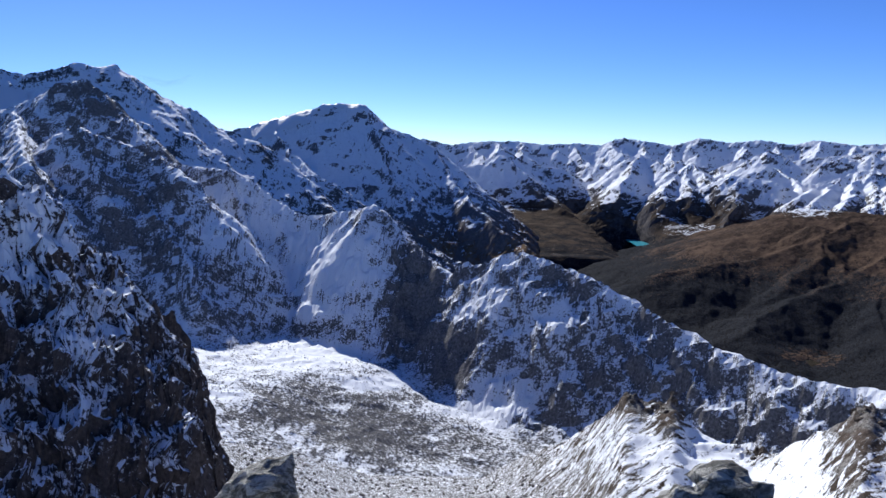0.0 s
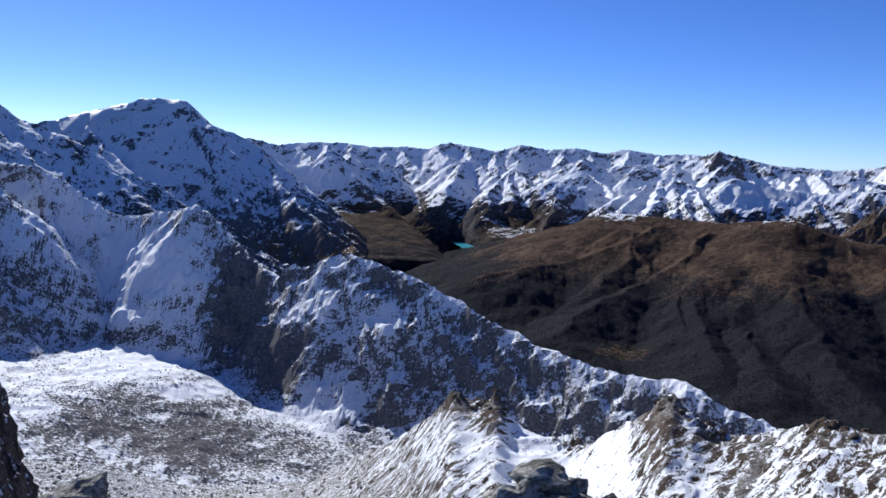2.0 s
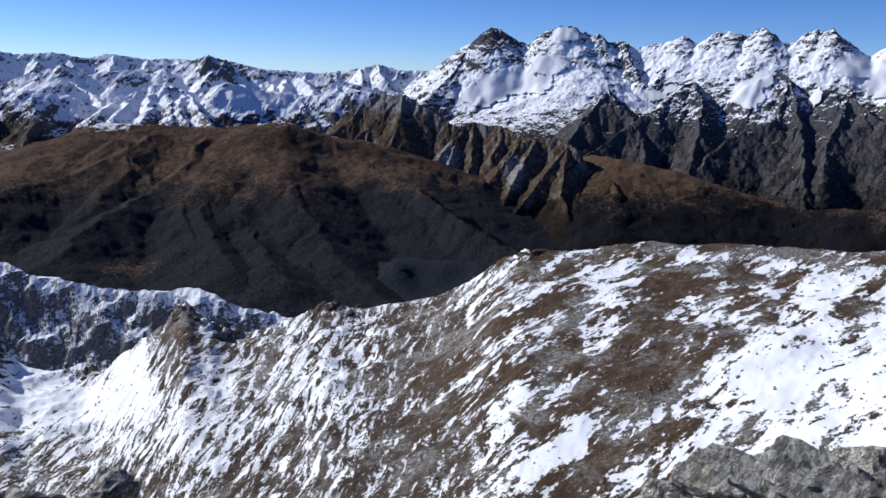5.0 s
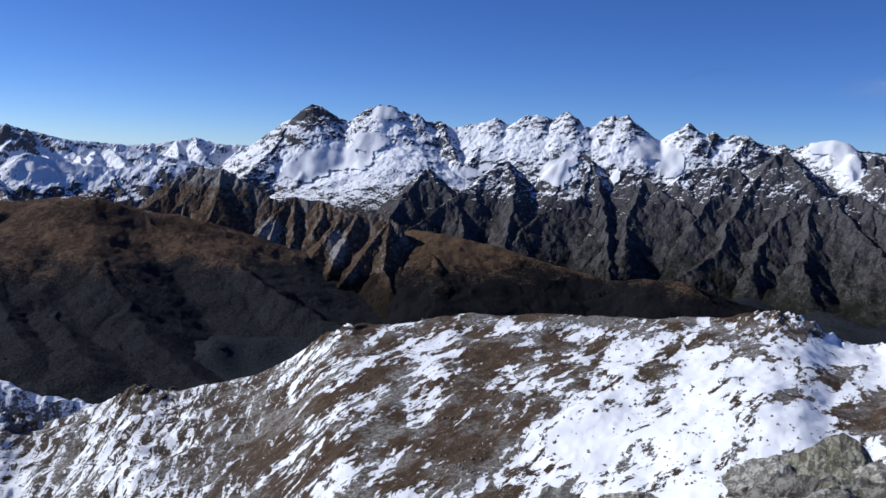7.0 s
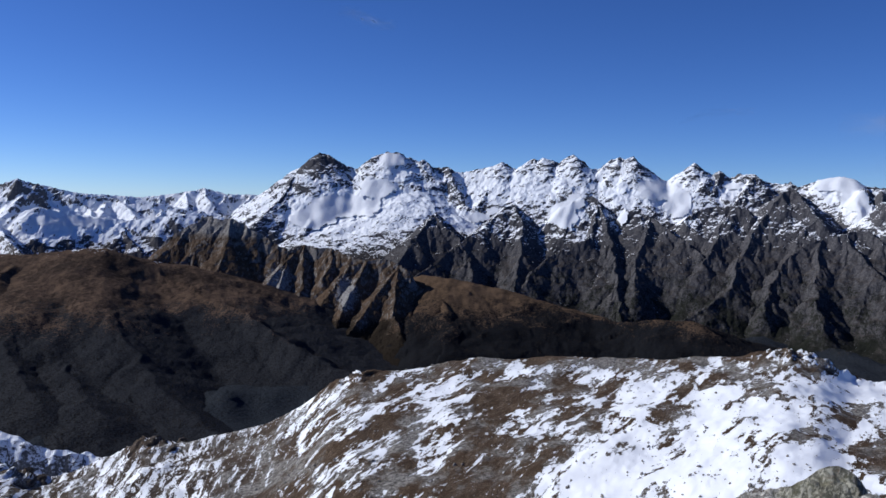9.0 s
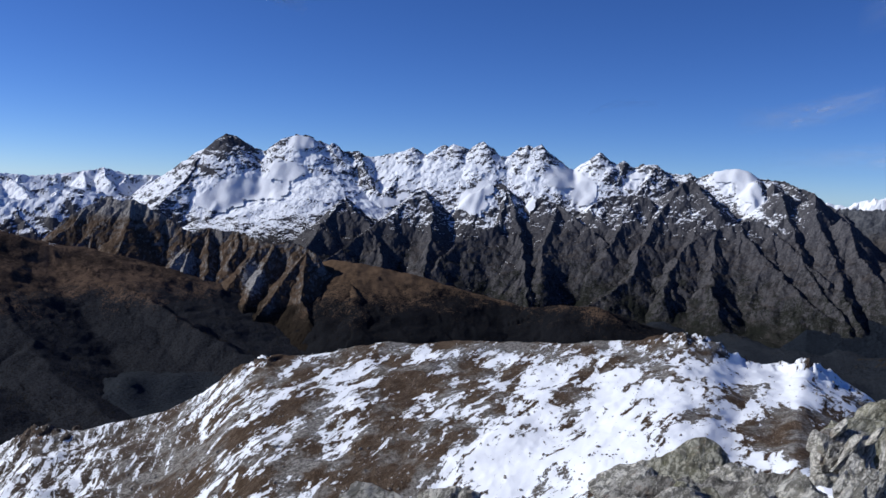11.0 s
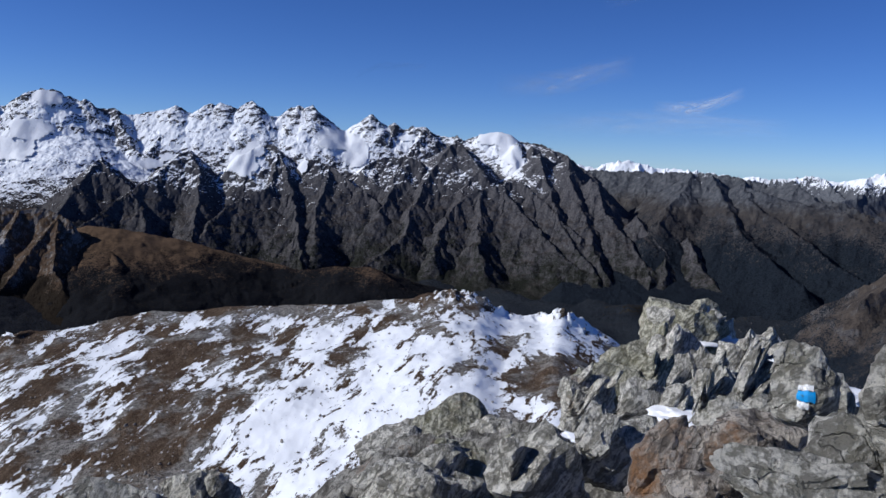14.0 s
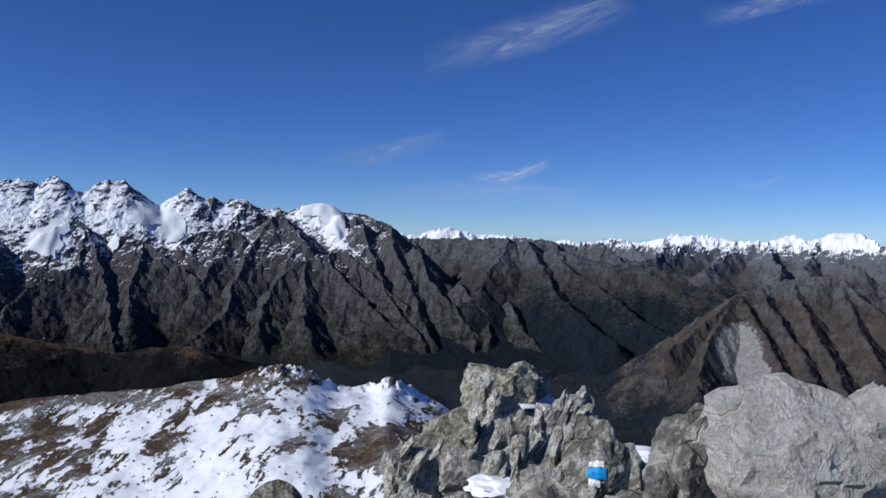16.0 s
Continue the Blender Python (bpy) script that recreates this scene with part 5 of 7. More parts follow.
base = hill.mix(hill.math("MULTIPLY", hill.attr("face"), 0.75), turf, hill.mix(hill.step(hill.math("ADD", hill.math("MULTIPLY", streak, 0.6), hill.math("MULTIPLY", grit, 0.4)), 0.38, 0.62), (0.05, 0.04, 0.033), (0.18, 0.145, 0.115)))
base = hill.mix(hill.step(hill.math("ADD", hill.noise(hill.vec(0.12), 6, 0.65), hill.math("MULTIPLY", rubble, 0.3)), 0.47, 0.6), base, stone)
patch = hill.math("ADD", hill.math("ADD", hill.math("MULTIPLY", big, 1.12), hill.math("MULTIPLY", grit, 0.26)), hill.math("MULTIPLY", fine, 0.67))
face = hill.math("ADD", hill.math("MULTIPLY", streak, 1.45), hill.math("MULTIPLY", grit, 0.55))
steepface = hill.attr("face")
level = hill.math("ADD", hill.math("MULTIPLY", patch, hill.math("SUBTRACT", 1.0, steepface)), hill.math("MULTIPLY", face, steepface))
level = hill.math("ADD", level, hill.attr("cover"))
level = hill.math("ADD", level, hill.math("MULTIPLY", hill.math("MULTIPLY_ADD", grit, 2.0, -1.0), hill.math("MULTIPLY", rubble, 1.5)))
snow = hill.step(level, 1.025, 1.045)
col = hill.mix(snow, base, SNOW)
hgt = hill.math("ADD", hill.math("MULTIPLY", hill.math("ADD", grit, hill.math("MULTIPLY", sod, 0.4)), hill.math("SUBTRACT", 1.0, hill.math("MULTIPLY", snow, 0.93))), hill.math("MULTIPLY", snow, 0.35))
hill_mat = hill.done(col, hill.math("MULTIPLY_ADD", snow, -0.3, 0.92), hill.bump(hgt, 0.7, 1.0), 0.05)
HILL_SNOW = [(72, -20.5, 7, 3, 0.06), (30, -20, 16, 6, 0.10), (20, -20, 9, 3, 0.14), (78, -12.5, 5, 2, 0.03), (70, -19, 8, 3, 0.06), (58, -15, 8, 4, 0.02), (55, -19, 9, 4, -0.04), (80, -9.6, 5, 0.8, -0.12), (28, -16, 1.2, 1.8, -0.2), (27.4, -19, 1.6, 3.0, -0.16), (31, -17.6, 1.0, 1.4, -0.14), (33.5, -20, 1.6, 2.6, -0.10),
             (13.4, -16.8, 1.4, 1.1, -0.2), (16.2, -17.6, 1.0, 1.7, -0.22), (22, -19.3, 1.6, 0.9, -0.16), (38, -16.2, 1.6, 0.8, -0.14), (45, -21, 5, 5, -0.08), (52, -12.5, 3, 1.2, -0.05), (66, -10.6, 9, 0.5, -0.12), (86, -11.5, 3.5, 1.2, 0.2), (89, -14.4, 4.5, 1.4, -0.22), (79, -15.5, 5, 3, 0.07), (79, -11.2, 3, 0.9, -0.14), (84.5, -12.2, 1.6, 0.9, -0.2), (-8, -20, 12, 5, 0.02)]
shoulder = cover(sheet("summit_shoulder", X, Y, Z, hill_mat), X, Y, Z, HILL_SNOW, "cover", [(8, -0.02), (24, -0.03), (29, -0.03), (44, -0.03), (48, 0.0), (56, -0.03), (64, -0.04), (70, 0.02), (80, 0.06), (90, 0.02)])
for key, v in (("rubble", np.clip((9 - AZ + 4 * fbm(X / 30, Y / 30, 3)) / 5, 0, 1)), ("face", np.clip((50 - AZ + 5 * fbm(X / 25, Y / 25, 3)) / 8, 0, 1))):
    shoulder.data.attributes.new(key, "FLOAT", "POINT").data.foreach_set("value", v.astype(np.float32).reshape(-1))
tagged(shoulder, "brown turf shoulder with patches of snow below the summit", "ground", kind="structure")

stone_mat = Nodes("hill_stone")
stone_mat = stone_mat.done(stone_mat.mix(stone_mat.noise(stone_mat.vec(0.9), 5, 0.7), (0.10, 0.09, 0.08), (0.36, 0.335, 0.30)), 0.9, None, 0.1)
w = ((U > 1.4) & (U < 3.02) & (AZ > 6) & (AZ < 96)) * D ** -0.6 * (0.12 + (fbm(X / 9, Y / 9, 3) > 0.12))
stones("hill_stones", X, Y, Z, w, 5000, 0.05, 0.34, stone_mat, "grey stones strewn over turf and snow of the shoulder", "stones", 8, 0.3)
w = ((U > 1.6) & (U < 3.02) & (AZ > -20) & (AZ < 9)) * D ** 0.0
stones("scree", X, Y, Z, w, 4000, 0.1, 0.8, stone_mat, "grey scree dusted with snow below the cliff", "rubble", 9, 0.3)
crag_rock_pts = ((13.0, 240), (13.8, 239), (14.8, 238), (15.9, 236), (16.6, 235.5), (21.6, 221), (22.3, 219), (27.6, 200.5), (28.3, 200), (29.2, 197.5), (30.6, 195), (31.6, 193), (37.4, 187), (38.2, 186), (40.0, 184.5), (51.8, 175.2), (80.4, 180), (87.8, 184), (88.3, 184))
X_HILL, Y_HILL, Z_HILL = X, Y, Z

# ---- the rocky summit ----
def rock_material(name, dark, light, stain=0.0, lichen=0.0, size=0.5, beds=1.0, blotch=0.65):
    n = Nodes(name)
    big = n.noise(n.vec(1.2 / size), 6, 0.65, 0.6)
    grain = n.noise(n.vec(15 / size), 8, 0.75)
    tilt = n.t.nodes.new("ShaderNodeMapping")
    n.put(tilt.inputs["Vector"], n.pos)
    tilt.inputs["Rotation"].default_value = (radians(48), radians(18), radians(30))
    layer = n.noise(n.vec((2.8 / size, 2.8 / size, (5 + 8 * beds) / size), 0, tilt.outputs[0]), 6, 0.68, 0.5)
    info = n.t.nodes.new("ShaderNodeObjectInfo")
    f = n.math("ADD", n.math("MULTIPLY", layer, 0.3 + 0.35 * beds), n.math("MULTIPLY", grain, 0.7 - 0.35 * beds))
    col = n.mix(n.step(f, 0.45, 0.55), dark, light)
    col = n.mix(n.math("MULTIPLY", n.step(n.noise(n.vec(4.0 / size), 5, 0.7), 0.50, 0.62), blotch), col, tuple(c * 0.55 for c in dark))
    speck = n.noise(n.vec(40 / size), 3, 0.6)
    col = n.mix(n.math("MULTIPLY", n.step(speck, 0.56, 0.72), 0.12 + 0.2 * beds), col, tuple(c * 0.45 for c in dark))
    col = n.mix(n.math("MULTIPLY", info.outputs["Random"], 0.2 * beds), col, tuple(c * 0.6 for c in dark))
    rust = n.step(n.math("ADD", n.math("MULTIPLY", big, 0.7), n.math("MULTIPLY", grain, 0.3)), 0.60 - stain * 0.16, 0.66)
    col = n.mix(n.math("MULTIPLY", rust, min(1.0, 0.25 + stain)), col, n.mix(grain, (0.20, 0.085, 0.03), (0.42, 0.25, 0.13)))
    col = n.mix(n.math("MULTIPLY", n.step(n.noise(n.vec(2.3 / size), 7, 0.7), 0.56 - lichen * 0.1, 0.68), lichen * 0.8), col, (0.24, 0.23, 0.12))
    pale = n.step(n.noise(n.vec(5.1 / size), 6, 0.7), 0.60, 0.68)
    col = n.mix(n.math("MULTIPLY", pale, 0.3), col, (0.48, 0.46, 0.43))
    # joints and cracks
    bent = n.t.nodes.new("ShaderNodeVectorMath")
    bent.operation = "MULTIPLY_ADD"
    noisy = n.t.nodes.new("ShaderNodeTexNoise")
    noisy.inputs["Scale"].default_value = 3.0 / size
    noisy.inputs["Detail"].default_value = 4
    n.put(noisy.inputs["Vector"], n.pos)
    n.put(bent.inputs[0], noisy.outputs["Color"])
    bent.inputs[1].default_value = (0.5 * size, 0.5 * size, 0.5 * size)
    n.put(bent.inputs[2], n.pos)
    crack = n.cells(n.vec((1.5 / size, 2.4 / size, 3.2 / size), 30, bent.outputs[0]), "DISTANCE_TO_EDGE")
    line = n.math("SUBTRACT", 1.0, n.step(crack, 0.002, 0.024))
    line = n.math("MULTIPLY", line, n.step(n.noise(n.vec(1.9 / size), 3), 0.42, 0.6))
    col = n.mix(n.math("MULTIPLY", line, 0.2 + 0.35 * beds), col, tuple(c * 0.3 for c in dark) if beds > 0.5 else (0.34, 0.20, 0.11))
    h = n.math("ADD", n.math("MULTIPLY", layer, 0.45 * beds), n.math("MULTIPLY", grain, 0.8))
    h = n.math("SUBTRACT", h, n.math("MULTIPLY", line, 0.15 + 0.35 * beds))
    return n.done(col, 0.9, n.bump(h, size * 0.18, 1.0), 0.12)


ROCK = {
    "grey": rock_material("grey_schist", (0.3, 0.285, 0.24), (0.9, 0.86, 0.76), 0.1, 0.3),
    "lichen": rock_material("lichen_schist", (0.22, 0.21, 0.155), (0.72, 0.69, 0.55), 0.15, 0.75, 0.6),
    "orange": rock_material("rusty_schist", (0.22, 0.19, 0.16), (0.72, 0.65, 0.56), 0.75, 0.1),
    "pale": rock_material("pale_quartz_rock", (0.66, 0.62, 0.55), (0.88, 0.85, 0.79), 0.45, 0.0, 0.35, 0.25, 0.2),
}
ROCK_WORDS = {
    "grey": "angular grey schist boulder on the rocky summit",
    "lichen": "craggy grey rock with greenish lichen on the summit ridge",
    "orange": "broken grey boulder with rusty orange stains",
    "pale": "pale quartz boulder with rusty cracks",
}
n = Nodes("old_snow")
snow_mat = n.done(n.mix(n.noise(n.vec(3.0), 5), (0.82, 0.83, 0.85), (0.9, 0.9, 0.91)), 0.6, n.bump(n.noise(n.vec(9.0), 6), 0.03, 0.6))
ICO = {}


def ball(sub):
    if sub not in ICO:
        bm = bmesh.new()
        bmesh.ops.create_icosphere(bm, subdivisions=sub, radius=1.0)
        ICO[sub] = (np.array([v.co[:] for v in bm.verts]), np.array([[v.index for v in f.verts] for f in bm.faces], np.int32))
        bm.free()
    return ICO[sub]


def rock_radius(dirs, seed, cuts=13, rough=0.026, layers=0.03, blocky=0.5, chips=90, broken=0.115):
    """Distance of a broken rock's surface from its middle, for unit directions."""
    r = np.random.RandomState(seed)
    normals = r.normal(size=(cuts, 3))
    frame_ = np.linalg.qr(r.normal(size=(3, 3)) + np.eye(3) * 1.6)[0]
    normals = np.concatenate([normals, frame_, -frame_]) if blocky else normals
    normals = normals / np.linalg.norm(normals, axis=1)[:, None]
    dist = np.concatenate([r.uniform(0.6, 0.95, cuts), r.uniform(0.62, 0.9, len(normals) - cuts)])
    rad = np.min(dist / np.maximum(dirs @ normals.T, 0.12), axis=1) if len(normals) else np.ones(len(dirs))
    rad = np.minimum(rad, 1.25)
    p = dirs * rad[:, None]
    o = r.uniform(0, 50, 3)
    q = p + o
    bumps = fbm(q[:, 0] * 2.1 + q[:, 2] * 0.7, q[:, 1] * 2.1 - q[:, 2] * 0.9, 5, 0.55) + fbm(q[:, 1] * 1.9 + 9, q[:, 2] * 2.4 + q[:, 0] * 0.4, 5, 0.55)
    # broken facets: each cell of the surface is its own tilted face, and beds step in and out
    cells = r.normal(size=(chips, 3))
    cells /= np.linalg.norm(cells, axis=1)[:, None]
    jag = dirs + 0.10 * np.stack([perlin(q[:, 0] * 5, q[:, 1] * 5), perlin(q[:, 1] * 5, q[:, 2] * 5), perlin(q[:, 2] * 5, q[:, 0] * 5)], -1)
    own = np.argmax(jag @ cells.T, axis=1)
    facet = r.uniform(-0.5, 0.5, chips)[own] + np.einsum("ij,ij->i", dirs - cells[own], r.normal(size=(chips, 3))[own]) * 1.3
    bed = p @ frame_[2] * 9 + 0.5 * fbm(q[:, 0] * 1.5, q[:, 1] * 1.5, 3)
    offs = r.uniform(-1, 1, 64)[(np.floor(bed).astype(int)) % 64]
    fine = ridged(q[:, 0] * 6 + q[:, 2] * 2, q[:, 1] * 6 - q[:, 2] * 3, 3) + 0.5
    return rad * (1 + rough * bumps + layers * offs + broken * facet + rough * 1.4 * fine)


def rock_mesh(name, seed, sub, material, smooth_angle=11, **kw):
    dirs, faces = ball(sub)
    co = dirs * rock_radius(dirs, seed, **kw)[:, None]
    me = bpy.data.meshes.new(name)
    me.vertices.add(len(co))
    me.vertices.foreach_set("co", co.astype(np.float32).reshape(-1))
    me.loops.add(faces.size)
    me.loops.foreach_set("vertex_index", faces.reshape(-1))
    me.polygons.add(len(faces))
    me.polygons.foreach_set("loop_start", np.arange(0, faces.size, 3, dtype=np.int32))
    me.polygons.foreach_set("use_smooth", np.full(len(faces), True))
    me.update(calc_edges=True)
    me.set_sharp_from_angle(angle=radians(smooth_angle))
    me.materials.append(material)
    return me


def boulder(x, y, z, sx, sy, sz, turn, roll, kind, seed):
    """A broken rock, its middle and half sizes in metres."""
    near = max(sx, sy, sz) / math.hypot(x - 1.8, y + 1.2, z - 1.7)
    sub = 5 if kind == "pale" or near > 0.07 else 4 if near > 0.035 else 3
    ob = new("boulder", rock_mesh("boulder", 100 + seed, sub, ROCK[kind], **({"layers": 0.012, "rough": 0.03, "broken": 0.075, "chips": 60} if kind == "pale" else {})))
    ob.matrix_world = pose(x, y, z, 0, roll, turn)
    ob.scale = (sx * 1.08, sy * 1.08, sz * 1.08)
    return tagged(ob, ROCK_WORDS[kind], "boulder", "summit boulders")


# rocky ground of the summit and its short ridge
ground_rock = rock_material("summit_rock", (0.18, 0.168, 0.145), (0.56, 0.53, 0.465), 0.3, 0.25, 0.7)
A, D = np.meshgrid(np.radians(np.linspace(-25, 160, 440)), 0.3 + 29 * np.linspace(0, 1, 170) ** 1.7)
X, Y = 1.0 + D * np.sin(A), -1.2 + D * np.cos(A)
lines = [[(-1.0, -3.0, -0.2), (0.8, -2.7, 0.0), (3.3, -2.8, 0.75), (4.4, -2.8, 0.9), (5.0, -2.4, 0.5), (6.0, -2.2, 0.0), (7.0, -2.6, -0.2), (9.0, -2.7, -0.8), (12.0, -2.9, -1.6), (16.0, -2.4, -3.0), (20.0, -3.4, -3.3), (23.0, -4.0, -3.8), (27.0, -4.2, -8.0)],
         [(0.5, -0.5, -0.1), (3.5, 0.0, -0.4), (5.0, 0.9, -0.65), (7.0, 1.2, -1.1), (8.4, 1.0, -1.55), (10.3, 0.9, -1.35), (10.6, 0.0, -1.2), (10.7, -0.8, -1.05), (10.7, -1.4, -1.1), (12.5, -1.6, -1.9)],
         [(3.0, -1.2, -0.1), (5.0, -0.9, -0.5), (7.5, -0.5, -1.15), (9.5, -0.2, -1.45)],
         [(0.5, 1.0, -0.1), (1.5, 2.6, -0.35), (2.2, 3.6, -0.55), (3.4, 4.4, -1.2), (4.5, 6.5, -3.2)]]
Z = relief(X, Y, lines, 0.85, None, 0.15, 0.9, 0.42, 0.15, 0, 0.5) + 0.12 * ridged(X / 0.4, Y / 0.4, 4)
tagged(sheet("summit_ground", X, Y, Z, ground_rock), "broken grey rock of the summit ridge", "ground", kind="structure")
SUMMIT_X, SUMMIT_Y, SUMMIT_Z = X, Y, Z

boulder(21.36, -3.20, -2.10, 0.90, 0.83, 0.91, -95, 8, "lichen", 1)
boulder(21.60, -3.79, -1.71, 0.45, 0.40, 0.43, -97, -20, "lichen", 2)
boulder(20.41, -2.46, -2.84, 0.93, 0.86, 0.94, -93, 15, "lichen", 3)
boulder(19.64, -3.31, -2.61, 0.76, 0.76, 0.91, -96, 0, "grey", 4)
boulder(22.25, -4.23, -2.33, 0.45, 0.43, 0.48, -98, 10, "grey", 5)
boulder(18.54, -4.01, -2.13, 0.47, 0.47, 0.55, -99, -10, "grey", 6)
boulder(18.87, -4.45, -1.82, 0.39, 0.35, 0.36, -100, 5, "grey", 7)
boulder(19.01, -4.77, -1.76, 0.23, 0.25, 0.33, -101, 0, "grey", 8)
boulder(17.13, -1.82, -2.55, 0.88, 0.74, 0.72, -91, 12, "lichen", 9)
boulder(13.91, -2.28, -1.86, 0.66, 0.63, 0.48, -94, 10, "grey", 10)
boulder(15.94, -1.22, -2.40, 0.50, 0.53, 0.67, -89, -5, "grey", 11)
boulder(11.86, -2.64, -1.01, 0.13, 0.21, 0.43, -97, 4, "grey", 12)
boulder(12.43, -2.94, -1.09, 0.17, 0.21, 0.40, -98, -6, "grey", 13)
boulder(10.31, -2.92, -0.47, 0.19, 0.22, 0.50, -100, 24, "grey", 14)
boulder(8.86, -2.51, -0.39, 0.34, 0.24, 0.18, -99, 0, "grey", 15)
MARK = boulder(5.16, -2.16, 0.85, 0.14, 0.11, 0.17, -103, -3, "grey", 16)
boulder(5.52, -2.36, 0.75, 0.08, 0.08, 0.14, -104, -14, "grey", 17)
boulder(6.85, -2.36, 0.25, 0.14, 0.12, 0.19, -101, 20, "grey", 18)
boulder(9.37, 0.17, -1.56, 0.78, 0.52, 0.35, -78, 12, "grey", 19)
boulder(8.72, -0.89, -1.01, 0.45, 0.42, 0.47, -85, -6, "grey", 20)
boulder(10.04, -0.15, -1.55, 0.57, 0.41, 0.30, -81, 10, "lichen", 21)
boulder(11.40, 0.95, -2.02, 0.55, 0.5, 0.42, -84, 14, "grey", 308)
boulder(11.95, 0.35, -1.88, 0.6, 0.5, 0.44, -70, -8, "lichen", 309)
boulder(12.40, 0.90, -2.05, 0.5, 0.45, 0.4, -40, 10, "grey", 310)
boulder(11.70, -0.20, -1.8, 0.5, 0.5, 0.42, -95, 6, "grey", 311)
boulder(8.94, -1.63, -0.81, 0.40, 0.35, 0.37, -92, -12, "grey", 22)
boulder(6.12, -1.81, 0.09, 0.30, 0.29, 0.34, -95, 18, "orange", 23)
boulder(5.48, -2.06, 0.50, 0.26, 0.20, 0.17, -100, -4, "orange", 24)
boulder(4.47, -2.03, 0.73, 0.32, 0.17, 0.09, -103, 0, "grey", 25)
boulder(4.72, -2.27, 0.76, 0.21, 0.16, 0.17, -107, -8, "grey", 26)
boulder(4.54, -2.33, 1.02, 0.16, 0.14, 0.23, -109, 10, "grey", 27)
boulder(4.00, -2.21, 0.95, 0.11, 0.08, 0.11, -110, 6, "grey", 28)
boulder(5.02, -1.78, 0.47, 0.16, 0.11, 0.09, -96, 0, "orange", 29)
boulder(4.98, -2.44, 0.77, 0.13, 0.09, 0.07, -108, 0, "grey", 30)
boulder(4.75, -2.49, 0.83, 0.10, 0.08, 0.07, -111, 8, "grey", 31)
boulder(4.28, -2.50, 1.12, 0.28, 0.19, 0.23, -114, -4, "pale", 32)
boulder(4.25, -2.66, 1.17, 0.12, 0.10, 0.17, -118, 10, "pale", 33)
boulder(4.51, -2.31, 1.06, 0.13, 0.11, 0.17, -108, 8, "grey", 34)
boulder(8.08, 2.59, -1.80, 0.57, 0.40, 0.29, -67, 6, "grey", 35)
boulder(5.41, 0.87, -0.25, 0.49, 0.33, 0.22, -73, 8, "grey", 36)
boulder(6.03, 0.89, -0.30, 0.24, 0.19, 0.19, -75, 14, "grey", 37)
boulder(5.91, 1.27, -0.57, 0.18, 0.13, 0.11, -71, 10, "grey", 38)
boulder(9.16, 3.80, -2.76, 0.33, 0.23, 0.18, -62, 0, "grey", 39)
boulder(1.92, 3.70, -0.01, 0.17, 0.12, 0.10, -13, 8, "grey", 40)
boulder(2.10, 3.71, -0.09, 0.07, 0.06, 0.09, -15, -15, "grey", 41)
boulder(1.81, 3.62, -0.18, 0.26, 0.19, 0.16, -12, 6, "grey", 42)
boulder(2.28, 3.71, -0.23, 0.09, 0.08, 0.11, -18, -4, "grey", 43)
boulder(2.15, 3.54, -0.24, 0.11, 0.10, 0.11, -17, 10, "grey", 44)
boulder(2.40, 3.56, -0.24, 0.15, 0.13, 0.13, -20, -3, "grey", 45)
boulder(2.57, 3.60, -0.31, 0.06, 0.06, 0.08, -22, 0, "grey", 46)
boulder(3.01, 4.06, -0.57, 0.13, 0.12, 0.13, -25, 5, "grey", 47)
boulder(2.70, 3.54, -0.42, 0.26, 0.19, 0.11, -24, 0, "grey", 48)
boulder(2.00, 3.63, -0.13, 0.16, 0.11, 0.08, -14, -6, "grey", 49)
boulder(1.71, 3.74, -0.17, 0.08, 0.07, 0.08, -10, 12, "grey", 50)
boulder(2.28, 3.39, -0.27, 0.21, 0.13, 0.08, -19, 4, "grey", 51)
boulder(1.97, 3.38, -0.19, 0.23, 0.15, 0.10, -15, 0, "grey", 52)
boulder(-0.99, 6.68, -1.39, 0.37, 0.30, 0.28, 13, -18, "grey", 53)
boulder(5.84, 10.68, -4.15, 0.32, 0.29, 0.31, -23, 10, "grey", 54)
boulder(2.06, 3.93, -0.18, 0.20, 0.14, 0.11, -20, 0, "grey", 55)
boulder(21.16, -3.24, -2.03, 0.31, 0.31, 0.38, -95, -24, "lichen", 56)
boulder(21.28, -2.86, -1.94, 0.45, 0.52, 0.68, -94, -1, "grey", 57)
boulder(21.26, -2.72, -2.40, 0.40, 0.45, 0.58, -94, 8, "lichen", 58)
boulder(21.46, -3.57, -2.33, 0.27, 0.25, 0.28, -96, -1, "grey", 59)
boulder(21.24, -3.71, -2.46, 0.43, 0.48, 0.62, -97, -2, "grey", 60)
boulder(21.34, -3.70, -1.74, 0.48, 0.42, 0.43, -97, -3, "grey", 61)
boulder(21.34, -2.93, -2.25, 0.40, 0.39, 0.44, -94, 4, "lichen", 62)
boulder(20.94, -3.42, -2.65, 0.46, 0.51, 0.66, -96, -16, "lichen", 63)
boulder(21.32, -4.08, -1.93, 0.23, 0.22, 0.26, -98, 16, "lichen", 64)
boulder(21.22, -3.60, -1.48, 0.19, 0.20, 0.26, -96, 15, "lichen", 65)
boulder(21.30, -3.52, -1.61, 0.17, 0.18, 0.22, -96, 5, "lichen", 66)
boulder(21.19, -3.89, -1.60, 0.13, 0.14, 0.17, -97, 24, "lichen", 67)
boulder(21.68, -3.52, -1.84, 0.16, 0.13, 0.13, -96, 5, "lichen", 68)
boulder(21.26, -3.46, -1.91, 0.14, 0.13, 0.14, -96, -6, "grey", 69)
boulder(21.44, -3.79, -1.82, 0.18, 0.18, 0.21, -97, 22, "lichen", 70)
